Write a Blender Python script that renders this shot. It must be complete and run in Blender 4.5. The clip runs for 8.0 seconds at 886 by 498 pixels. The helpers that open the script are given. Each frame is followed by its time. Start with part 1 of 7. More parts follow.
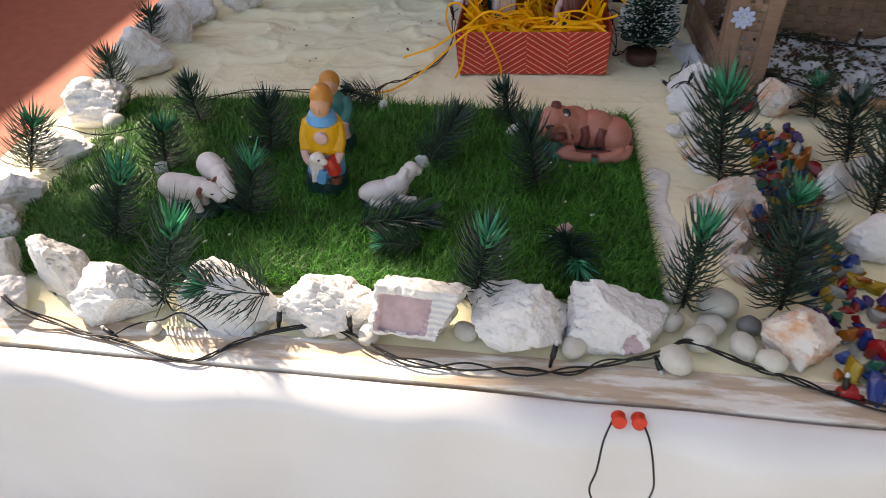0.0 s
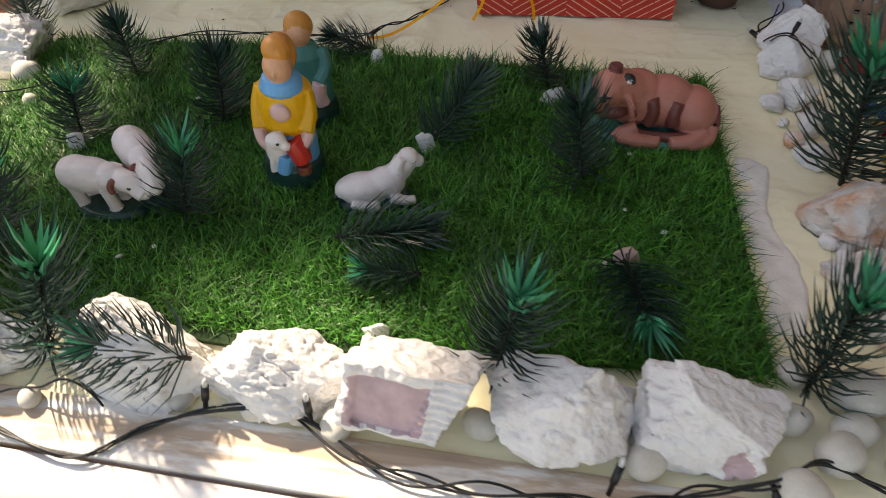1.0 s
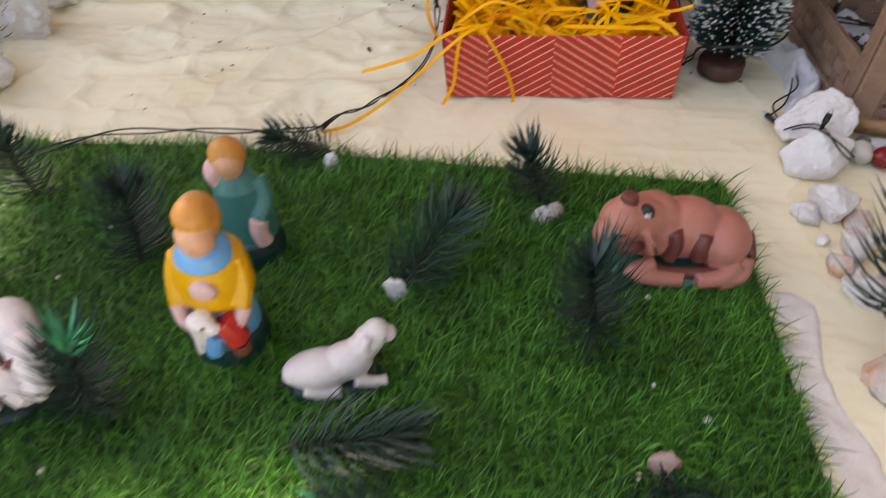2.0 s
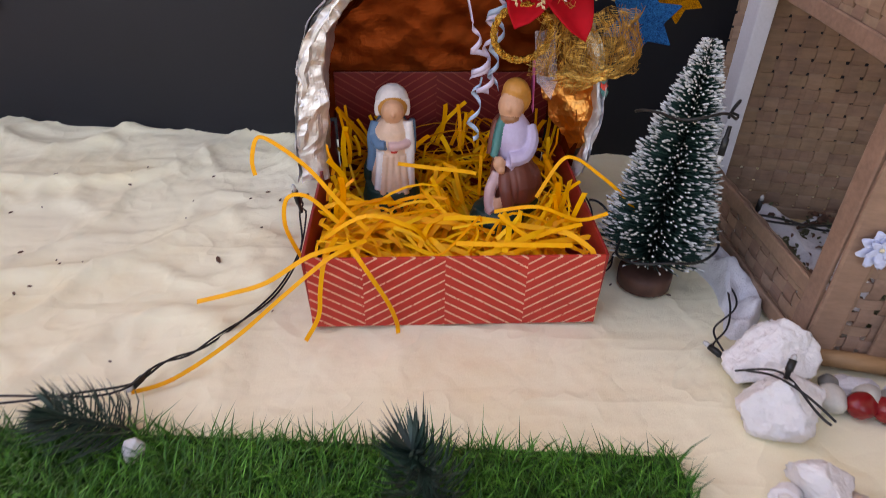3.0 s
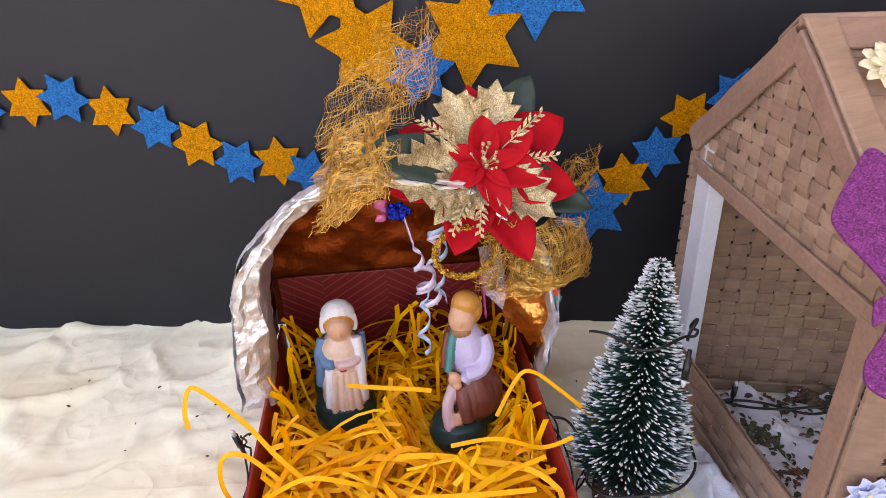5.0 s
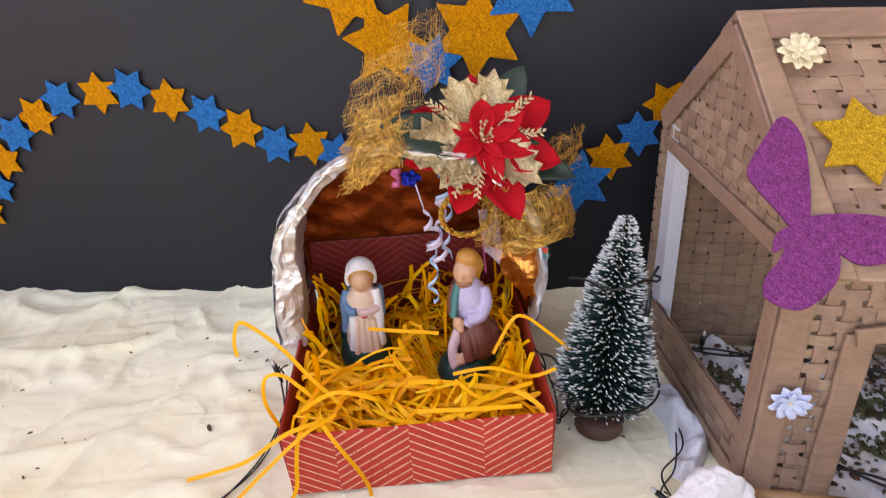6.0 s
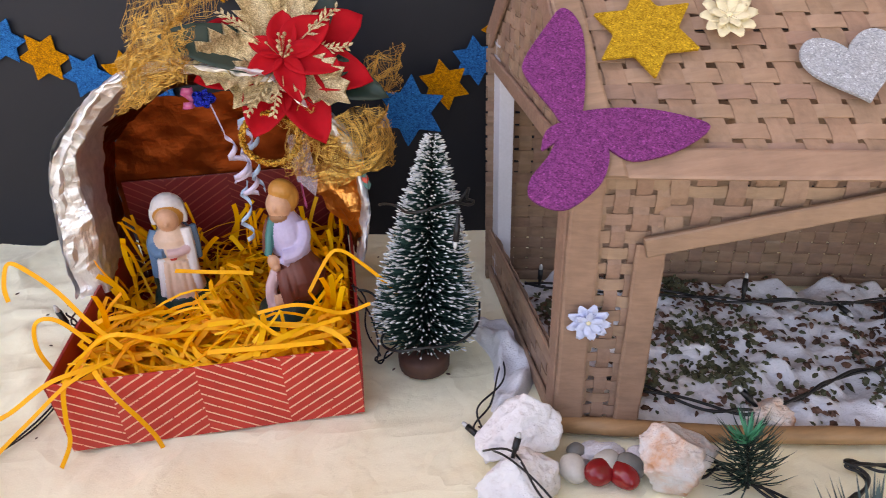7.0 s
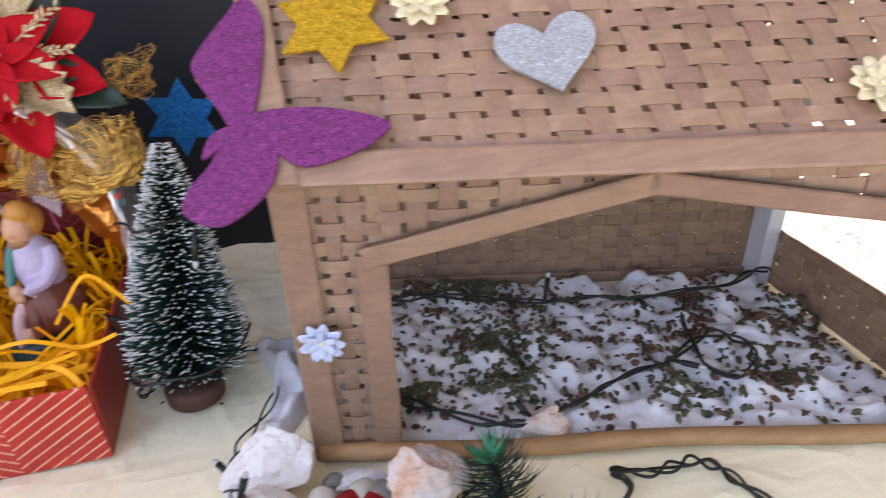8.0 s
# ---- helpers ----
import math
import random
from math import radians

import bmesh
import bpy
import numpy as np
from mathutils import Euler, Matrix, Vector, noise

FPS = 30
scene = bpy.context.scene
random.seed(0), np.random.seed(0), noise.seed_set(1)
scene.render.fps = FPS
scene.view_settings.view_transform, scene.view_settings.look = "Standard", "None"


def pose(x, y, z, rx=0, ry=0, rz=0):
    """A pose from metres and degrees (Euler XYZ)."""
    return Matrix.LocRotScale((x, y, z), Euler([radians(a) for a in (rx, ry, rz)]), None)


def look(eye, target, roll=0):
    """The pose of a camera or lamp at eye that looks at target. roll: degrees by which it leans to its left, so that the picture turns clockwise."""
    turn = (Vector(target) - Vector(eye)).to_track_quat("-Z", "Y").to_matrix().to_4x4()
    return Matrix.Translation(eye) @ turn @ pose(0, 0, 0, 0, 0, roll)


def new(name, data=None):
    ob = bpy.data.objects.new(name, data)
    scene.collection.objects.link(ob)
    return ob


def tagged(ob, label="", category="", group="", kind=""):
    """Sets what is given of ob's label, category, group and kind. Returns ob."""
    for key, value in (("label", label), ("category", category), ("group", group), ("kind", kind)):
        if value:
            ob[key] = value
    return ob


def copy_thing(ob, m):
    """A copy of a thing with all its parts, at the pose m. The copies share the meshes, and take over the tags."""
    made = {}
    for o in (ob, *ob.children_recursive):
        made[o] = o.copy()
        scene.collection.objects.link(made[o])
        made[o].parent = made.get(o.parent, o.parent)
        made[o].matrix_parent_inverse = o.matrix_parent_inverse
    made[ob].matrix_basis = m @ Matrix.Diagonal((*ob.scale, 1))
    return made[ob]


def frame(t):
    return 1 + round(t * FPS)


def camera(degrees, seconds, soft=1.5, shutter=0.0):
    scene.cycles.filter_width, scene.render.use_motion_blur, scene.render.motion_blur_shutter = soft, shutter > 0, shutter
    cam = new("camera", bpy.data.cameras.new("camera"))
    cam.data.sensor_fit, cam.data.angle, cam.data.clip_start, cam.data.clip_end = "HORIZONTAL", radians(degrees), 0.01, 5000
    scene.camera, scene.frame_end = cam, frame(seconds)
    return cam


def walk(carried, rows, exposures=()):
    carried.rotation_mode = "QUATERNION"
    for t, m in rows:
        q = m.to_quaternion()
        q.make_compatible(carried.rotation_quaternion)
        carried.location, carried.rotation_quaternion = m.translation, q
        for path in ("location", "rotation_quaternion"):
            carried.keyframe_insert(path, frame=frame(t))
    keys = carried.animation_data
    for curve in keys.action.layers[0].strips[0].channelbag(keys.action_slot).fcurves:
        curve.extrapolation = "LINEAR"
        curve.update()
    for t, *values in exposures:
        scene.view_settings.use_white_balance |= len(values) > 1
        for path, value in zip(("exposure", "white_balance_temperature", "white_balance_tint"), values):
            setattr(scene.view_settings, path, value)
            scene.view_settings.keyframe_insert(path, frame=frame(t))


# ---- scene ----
cam = camera(69.2, 8.0, 0.45, 0.25)
PATH = [
    (0, (0.0, -0.827, 0.4), (-0.251, 0.667, -0.905), -4.0),
    (0.5, (-0.001, -0.727, 0.352), (-0.337, 0.689, -1.02), -4.8),
    (1, (-0.025, -0.648, 0.328), (-0.295, 0.701, -1.125), -3.9),
    (1.5, (-0.081, -0.591, 0.33), (-0.338, 0.717, -1.161), -5.6),
    (2, (-0.051, -0.503, 0.328), (-0.217, 0.869, -1.117), -3.3),
    (2.2, (-0.036, -0.46, 0.329), (-0.109, 0.967, -1.07), -1.6),
    (3.3, (-0.025, -0.306, 0.3), (0.112, 1.365, -0.79), 1.5),
    (3.5, (-0.018, -0.28, 0.302), (0.151, 1.392, -0.784), 1.4),
    (4, (-0.009, -0.256, 0.338), (0.176, 1.452, -0.686), 0.2),
    (4.5, (-0.011, -0.255, 0.366), (0.161, 1.497, -0.585), -1.6),
    (4.7, (-0.004, -0.254, 0.371), (0.171, 1.5, -0.575), -2.1),
    (5.8, (0.009, -0.347, 0.398), (0.071, 1.439, -0.499), -3.6),
    (6, (0.011, -0.358, 0.389), (0.084, 1.415, -0.533), -3.4),
    (6.5, (0.06, -0.346, 0.351), (0.272, 1.384, -0.629), -2.2),
    (7, (0.11, -0.352, 0.334), (0.36, 1.366, -0.66), -1.9),
    (7.5, (0.158, -0.351, 0.327), (0.441, 1.352, -0.682), -2.6),
    (8, (0.24, -0.344, 0.319), (0.665, 1.336, -0.68), -2.3),
]
walk(cam, [(t, look(eye, target, roll)) for t, eye, target, roll in PATH],
     [(0.0, 1.22, 8500.0, 16.0), (1.0, 1.17, 8900.0, 14.0), (1.5, 1.38, 9300.0, 14.0), (2.0, 2.0, 9300.0, 20.0), (3.3, 2.00, 8700.0, 27.0), (4.5, 2.58, 8500.0, 28.0), (6.0, 2.44, 8900.0, 25.0), (7.5, 2.32, 8700.0, 25.0), (8.0, 2.42, 8100.0, 23.0)])

# ---- world, sun, exposure ----
SUN_DIR = Vector((-0.86, 0.62, 1.00)).normalized()
world = bpy.data.worlds.new("sky")
world.use_nodes = True
scene.world = world
wn = world.node_tree
sky = wn.nodes.new("ShaderNodeTexSky")
sky.sky_type, sky.sun_disc = "NISHITA", False
sky.sun_elevation = math.asin(SUN_DIR.z)
sky.sun_rotation = math.atan2(SUN_DIR.x, SUN_DIR.y)
wn.links.new(sky.outputs[0], wn.nodes["Background"].inputs[0])
wn.nodes["Background"].inputs[1].default_value = 0.15
sun_data = bpy.data.lights.new("sun", "SUN")
sun_data.energy, sun_data.angle, sun_data.color = 4.3, radians(1.7), (1.0, 0.965, 0.92)
sun_ob = new("sun", sun_data)
sun_ob.matrix_world = look(SUN_DIR * 6, (0, 0, 0))

# ---- materials ----


class Nodes:
    """A small helper that wires a material's nodes."""

    def __init__(self, name):
        self.mat = bpy.data.materials.new(name)
        self.mat.use_nodes = True
        self.tree = self.mat.node_tree
        self.bsdf = self.tree.nodes["Principled BSDF"]

    def add(self, kind, **values):
        n = self.tree.nodes.new(kind)
        for key, value in values.items():
            n.inputs[key].default_value = value
        return n

    def link(self, a, b):
        self.tree.links.new(a, b)

    def coords(self, world_space=False):
        if world_space:
            return self.tree.nodes.new("ShaderNodeNewGeometry").outputs["Position"]
        return self.tree.nodes.new("ShaderNodeTexCoord").outputs["Object"]

    def noise(self, co, scale, detail=4.0, rough=0.55):
        n = self.add("ShaderNodeTexNoise", Scale=scale, Detail=detail, Roughness=rough)
        self.link(co, n.inputs["Vector"])
        return n.outputs["Fac"]

    def voronoi(self, co, scale):
        n = self.add("ShaderNodeTexVoronoi", Scale=scale)
        self.link(co, n.inputs["Vector"])
        return n

    def ramp(self, fac, *stops):
        n = self.tree.nodes.new("ShaderNodeValToRGB")
        e = n.color_ramp.elements
        while len(e) < len(stops):
            e.new(0.5)
        for slot, (at, col) in zip(e, stops):
            slot.position = at
            slot.color = (*col, 1) if len(col) == 3 else col
        self.link(fac, n.inputs["Fac"])
        return n.outputs["Color"]

    def math(self, op, a, b=None, c=None):
        n = self.tree.nodes.new("ShaderNodeMath")
        n.operation = op
        for k, v in enumerate((a, b, c)):
            if v is None:
                continue
            if isinstance(v, (int, float)):
                n.inputs[k].default_value = v
            else:
                self.link(v, n.inputs[k])
        return n.outputs[0]

    def mix(self, fac, a, b, blend="MIX"):
        n = self.tree.nodes.new("ShaderNodeMix")
        n.data_type, n.blend_type = "RGBA", blend
        for key, v in ((0, fac), (6, a), (7, b)):
            if isinstance(v, (int, float)):
                n.inputs[key].default_value = v
            elif isinstance(v, tuple):
                n.inputs[key].default_value = (*v, 1)
            else:
                self.link(v, n.inputs[key])
        return n.outputs[2]

    def bump(self, height, strength, distance):
        n = self.add("ShaderNodeBump", Strength=strength, Distance=distance)
        self.link(height, n.inputs["Height"])
        self.link(n.outputs[0], self.bsdf.inputs["Normal"])

    def done(self, color=None, rough=0.6, metal=0.0, spec=0.5):
        if color is not None:
            if isinstance(color, tuple):
                self.bsdf.inputs["Base Color"].default_value = (*color, 1)
            else:
                self.link(color, self.bsdf.inputs["Base Color"])
        if isinstance(rough, (int, float)):
            self.bsdf.inputs["Roughness"].default_value = rough
        else:
            self.link(rough, self.bsdf.inputs["Roughness"])
        self.bsdf.inputs["Metallic"].default_value = metal
        self.bsdf.inputs["Specular IOR Level"].default_value = spec
        return self.mat


def tint(c, k):
    return tuple(min(1.0, v * k) for v in c)


def surface(name, color, rough=0.6, metal=0.0, scale=60.0, vary=0.18, grain=500.0, bump=0.3, dist=0.0006, spec=0.4, rand=0.0):
    """Paint, plaster or stone with stains at one scale and grain at another."""
    s = Nodes(name)
    co = s.coords()
    big = s.noise(co, scale, 4)
    fine = s.noise(co, grain, 3)
    col = s.ramp(big, (0.3, tint(color, 1 - vary)), (0.7, tint(color, 1 + vary * 0.6)))
    col = s.mix(0.12, col, s.ramp(fine, (0.3, tint(color, 0.6)), (0.7, tint(color, 1.25))))
    if rand:
        info = s.tree.nodes.new("ShaderNodeObjectInfo")
        col = s.mix(1.0, col, s.ramp(info.outputs["Random"], (0.0, (1 - rand,) * 3), (1.0, (1, 1, 1))), "MULTIPLY")
    s.bump(s.math("ADD", s.math("MULTIPLY", big, 1.2), s.math("MULTIPLY", fine, 0.5)), bump, dist)
    return s.done(col, s.math("MULTIPLY_ADD", fine, 0.15, rough - 0.07), metal, spec)


def glitter(name, color, dark, metal=0.55, rough=0.42):
    """Sparkling craft foam: tiny facets of uneven brightness over slight ripples."""
    s = Nodes(name)
    co = s.coords()
    v = s.voronoi(co, 1500.0)
    ripple = s.noise(co, 260.0, 4)
    sp = s.tree.nodes.new("ShaderNodeSeparateColor")
    s.link(v.outputs["Color"], sp.inputs[0])
    col = s.ramp(sp.outputs[0], (0.1, tint(dark, 0.8)), (0.6, color), (0.92, tint(color, 1.2)), (1.0, tint(color, 2.0)))
    col = s.mix(0.35, col, s.ramp(ripple, (0.35, dark), (0.65, tint(color, 1.15))))
    s.bump(s.math("ADD", s.math("MULTIPLY", sp.outputs[1], 0.6), s.math("MULTIPLY", ripple, 1.4)), 1.0, 0.0009)
    return s.done(col, rough, metal, 0.08)


def foil(name, color, rough=0.22, crumple=90.0, depth=0.9):
    s = Nodes(name)
    co = s.coords()
    v = s.voronoi(co, crumple)
    n = s.noise(co, crumple * 2.5, 3)
    s.bump(s.math("ADD", v.outputs["Distance"], s.math("MULTIPLY", n, 0.6)), depth, 0.003)
    col = s.mix(0.3, color, s.ramp(n, (0.35, tint(color, 0.6)), (0.7, tint(color, 1.2))))
    return s.done(col, rough, 1.0)


def bamboo(name, color, along="x", rand=0.35):
    s = Nodes(name)
    co = s.coords()
    m = s.add("ShaderNodeMapping")
    m.inputs["Scale"].default_value = (6, 260, 260) if along == "x" else (260, 260, 6) if along == "z" else (260, 6, 260)
    s.link(co, m.inputs["Vector"])
    fibre = s.noise(m.outputs[0], 1.0, 4, 0.6)
    stain = s.noise(s.coords(True), 55.0, 3)
    info = s.tree.nodes.new("ShaderNodeObjectInfo")
    col = s.ramp(fibre, (0.3, tint(color, 0.72)), (0.7, tint(color, 1.18)))
    col = s.mix(0.45, col, s.ramp(stain, (0.35, tint(color, 0.7)), (0.65, tint(color, 1.1))))
    col = s.mix(1.0, col, s.ramp(info.outputs["Random"], (0.0, (1 - rand, 1 - rand * 1.1, 1 - rand * 1.1)), (0.35, (0.84, 0.80, 0.82)), (0.55, (0.92, 0.90, 0.86)), (0.8, (0.90, 0.92, 0.86)), (1.0, (1, 1, 1))), "MULTIPLY")
    s.bump(fibre, 0.45, 0.0008)
    return s.done(col, 0.5, 0, 0.4)


def island(name, dark, light, rough=0.5, spec=0.4, mid=None, patch=0.0):
    """Many small pieces in one mesh, each of its own shade."""
    s = Nodes(name)
    g = s.tree.nodes.new("ShaderNodeNewGeometry")
    stops = [(0.0, dark), (1.0, light)] if mid is None else [(0.0, dark), (0.55, mid), (1.0, light)]
    col = s.ramp(g.outputs["Random Per Island"], *stops)
    n = s.noise(s.coords(), 220.0, 2)
    if patch:
        area = s.noise(s.coords(), patch, 3, 0.6)
        col = s.mix(1.0, col, s.ramp(area, (0.36, (0.5, 0.5, 0.5)), (0.66, (1.0, 1.0, 1.0))), "MULTIPLY")
    col = s.mix(0.25, col, s.ramp(n, (0.3, dark), (0.7, light)))
    return s.done(col, rough, 0, spec)


def chevron_paper(name, ground, line):
    """Red gift-box paper printed with cream herringbone lines."""
    s = Nodes(name)
    co = s.coords()
    xyz = s.tree.nodes.new("ShaderNodeSeparateXYZ")
    s.link(co, xyz.inputs[0])
    along = s.math("ADD", s.math("ADD", xyz.outputs[0], xyz.outputs[1]), 1.284)
    cell = s.math("DIVIDE", along, 0.0555)
    side = s.math("GREATER_THAN", s.math("FRACT", s.math("MULTIPLY", cell, 0.5)), 0.5)
    slope = s.math("MULTIPLY", s.math("MULTIPLY_ADD", side, 2.0, -1.0), 0.62)
    d = s.math("ADD", s.math("MULTIPLY", s.math("MULTIPLY", s.math("FRACT", cell), 0.0555), slope), s.math("ADD", xyz.outputs[2], 1.0))
    wob = s.math("MULTIPLY", s.noise(co, 60.0, 2), 0.10)
    stripe = s.math("LESS_THAN", s.math("FRACT", s.math("ADD", s.math("DIVIDE", d, 0.0078), wob)), 0.18)
    speck = s.noise(co, 700.0, 2)
    stripe = s.math("MULTIPLY", stripe, s.math("GREATER_THAN", speck, 0.36))
    stain = s.noise(co, 35.0, 3)
    base = s.ramp(stain, (0.3, tint(ground, 0.85)), (0.7, tint(ground, 1.1)))
    s.bump(speck, 0.15, 0.0003)
    return s.done(s.mix(stripe, base, line), 0.42, 0, 0.5)


M = {}
s = Nodes("cream_cloth")
co = s.coords()
stain = s.noise(co, 7.0, 5, 0.6)
weft = s.noise(co, 1500.0, 2)
crease = s.math("ABSOLUTE", s.math("SUBTRACT", s.noise(co, 11.0, 3, 0.5), 0.5))
line = s.ramp(crease, (0.0, (1, 1, 1)), (0.07, (0, 0, 0)))
small = s.noise(co, 48.0, 4, 0.6)
m = s.add("ShaderNodeMapping")
m.inputs["Rotation"].default_value = (0, 0, 0.45)
m.inputs["Scale"].default_value = (2.6, 13.0, 1.0)
s.link(co, m.inputs["Vector"])
long_fold = s.ramp(s.math("ABSOLUTE", s.math("SUBTRACT", s.noise(m.outputs[0], 1.0, 3, 0.45), 0.5)), (0.0, (1, 1, 1)), (0.09, (0, 0, 0)))
col = s.ramp(stain, (0.30, (0.95, 0.91, 0.67)), (0.55, (0.94, 0.885, 0.62)), (0.74, (0.90, 0.78, 0.48)))
col = s.mix(0.12, col, s.ramp(weft, (0.3, (0.70, 0.62, 0.46)), (0.7, (0.96, 0.92, 0.76))))
s.bump(s.math("ADD", s.math("MULTIPLY", s.math("ADD", line, long_fold), 0.34), s.math("ADD", s.math("MULTIPLY", small, 0.3), s.math("MULTIPLY", weft, 0.08))), 0.8, 0.004)
M["cloth"] = s.done(col, 0.9, 0, 0.1)
M["cloth_white"] = surface("matted_white_cotton", (0.84, 0.81, 0.74), 0.95, scale=90, vary=0.1, grain=900, bump=0.6, dist=0.0015, spec=0.05)
M["sheet"] = surface("white_sheet", (0.80, 0.80, 0.80), 0.9, scale=9, vary=0.05, grain=1500, bump=0.2, dist=0.0005, spec=0.1)
s = Nodes("pale_plank")
co = s.coords(True)
m = s.add("ShaderNodeMapping")
m.inputs["Scale"].default_value = (6, 150, 150)
s.link(co, m.inputs["Vector"])
fibre = s.noise(m.outputs[0], 1.0, 4, 0.6)
m2 = s.add("ShaderNodeMapping")
m2.inputs["Scale"].default_value = (9, 55, 55)
s.link(co, m2.inputs["Vector"])
worn = s.ramp(s.noise(m2.outputs[0], 1.0, 5, 0.65), (0.47, (0, 0, 0)), (0.56, (1, 1, 1)))
wood = s.ramp(fibre, (0.3, (0.44, 0.32, 0.23)), (0.7, (0.62, 0.50, 0.38)))
s.bump(fibre, 0.4, 0.0008)
M["plank"] = s.done(s.mix(worn, wood, (0.78, 0.76, 0.72)), 0.6)
M["black"] = surface("black_paper", (0.0070, 0.0080, 0.0135), 0.60, scale=6, vary=0.25, grain=900, bump=0.1, dist=0.0003, spec=0.42)
M["yard"] = surface("grey_cement", (0.34, 0.33, 0.31), 0.85, scale=6, vary=0.15, grain=200, bump=0.4, dist=0.001)
M["floor"] = surface("terracotta_floor", (0.40, 0.105, 0.056), 0.7, scale=22, vary=0.15, grain=240, bump=0.4, dist=0.001)
M["plaster"] = surface("white_plaster", (0.78, 0.78, 0.76), 0.85, scale=16, vary=0.08, grain=130, bump=0.6, dist=0.002, spec=0.2)
s = Nodes("pale_cement")
co = s.coords(True)
m = s.add("ShaderNodeMapping")
m.inputs["Scale"].default_value = (1.0, 1.0, 1.0)
s.link(co, m.inputs["Vector"])
specks = s.ramp(s.noise(m.outputs[0], 28.0, 5, 0.7), (0.56, (0, 0, 0)), (0.62, (1, 1, 1)))
s.bump(s.noise(co, 60.0, 4), 0.5, 0.004)
M["pale_cement"] = s.done(s.mix(specks, (0.21, 0.218, 0.225), (0.08, 0.085, 0.09)), 0.85)
M["soffit"] = surface("grey_ceiling", (0.55, 0.53, 0.5), 0.85, scale=5, vary=0.1, grain=130, spec=0.2)
s = Nodes("chalk_rock")
co = s.coords()
crust = s.noise(co, 75.0, 9, 0.62)
dirt = s.noise(co, 60.0, 6, 0.7)
pits = s.voronoi(co, 240.0)
info = s.tree.nodes.new("ShaderNodeObjectInfo")
col = s.ramp(crust, (0.28, (0.66, 0.63, 0.60)), (0.42, (0.83, 0.81, 0.79)), (0.75, (0.88, 0.87, 0.85)))
col = s.mix(s.ramp(dirt, (0.58, (0, 0, 0)), (0.74, (0.45, 0.45, 0.45))), col, (0.56, 0.46, 0.41))
col = s.mix(1.0, col, s.ramp(info.outputs["Random"], (0.0, (0.88, 0.88, 0.88)), (1.0, (1, 1, 1))), "MULTIPLY")
s.bump(s.math("ADD", crust, s.math("MULTIPLY", pits.outputs["Distance"], 0.18)), 1.0, 0.0034)
M["chalk"] = s.done(col, 0.85, 0, 0.2)
M["peach"] = None
s = Nodes("peach_rock")
co = s.coords()
s.bump(s.noise(co, 90, 8, 0.65), 1.0, 0.005)
M["peach"] = s.done(s.ramp(s.noise(co, 55, 5), (0.40, (0.82, 0.78, 0.74)), (0.52, (0.80, 0.64, 0.54)), (0.66, (0.74, 0.36, 0.18))), 0.75)
M["tan"] = surface("tan_stone", (0.46, 0.34, 0.29), 0.7, scale=70, vary=0.2, grain=260, bump=0.4, dist=0.001)
M["dim_plaster"] = surface("dull_plaster", (0.42, 0.40, 0.37), 0.85, scale=8, vary=0.1, grain=130, bump=0.5, dist=0.002, spec=0.2)
M["mauve"] = surface("mauve_stone", (0.50, 0.36, 0.38), 0.55, scale=70, vary=0.2, grain=260, bump=0.4, dist=0.001)
M["pebble"] = surface("white_pebble", (0.66, 0.64, 0.57), 0.45, scale=60, vary=0.12, grain=500, bump=0.15, rand=0.2)
M["grey_pebble"] = surface("grey_pebble", (0.22, 0.22, 0.20), 0.4, scale=60, vary=0.2, grain=500, bump=0.15)
M["grass"] = island("grass_blades", (0.004, 0.034, 0.005), (0.13, 0.48, 0.060), 0.42, 0.3, (0.022, 0.190, 0.018), 22.0)
M["mat"] = surface("mat_backing", (0.015, 0.045, 0.012), 0.9, scale=60, vary=0.3)
M["needle"] = island("dark_needles", (0.010, 0.024, 0.021), (0.032, 0.085, 0.062), 0.42, 0.5)
M["tip"] = island("green_needles", (0.016, 0.20, 0.100), (0.050, 0.42, 0.220), 0.4, 0.4)
M["stem"] = surface("dark_stem", (0.03, 0.022, 0.015), 0.6, grain=600)
M["wire"] = surface("black_cable", (0.012, 0.013, 0.013), 0.38, scale=90, vary=0.2, bump=0.1)
M["bulb"] = surface("clear_bulb", (0.55, 0.56, 0.55), 0.15, scale=90, vary=0.1, bump=0.0, spec=0.8)
M["paper"] = chevron_paper("herringbone_paper", (0.60, 0.036, 0.022), (0.86, 0.46, 0.30))
M["straw"] = island("yellow_paper", (0.97, 0.31, 0.003), (1.0, 0.57, 0.018), 0.5, 0.25, (1.0, 0.46, 0.006))
M["silver"] = foil("silver_foil", (0.90, 0.91, 0.94), 0.50, 60, 0.45)
# copper foil in two tones: hood shade in one, caught light in the other
M["copper"] = foil("shaded_copper", (0.205, 0.038, 0.009), 0.46, 70, 0.25)
M["copper_lit"] = foil("lit_copper", (1.0, 0.42, 0.11), 0.40, 70, 0.9)
# unprinted side paper, its red darkened to stand for shade
M["paper_side_shaded"] = surface("shaded_plain_red_paper", (0.34, 0.020, 0.016), 0.45, scale=30, vary=0.18, grain=600, bump=0.15, spec=0.45)
# the printed paper again, with the hood's shade put into its colours
M["paper_shaded"] = chevron_paper("shaded_herringbone_paper", (0.20, 0.010, 0.012), (0.30, 0.055, 0.040))
M["gold_glit"] = glitter("gold_glitter", (0.68, 0.26, 0.006), (0.27, 0.085, 0.002), 0.1, 0.5)
M["blue_glit"] = glitter("blue_glitter", (0.0, 0.165, 0.44), (0.0, 0.05, 0.19), 0.0, 0.7)
M["yellow_glit"] = glitter("yellow_glitter", (0.56, 0.34, 0.03), (0.32, 0.17, 0.010), 0.25)
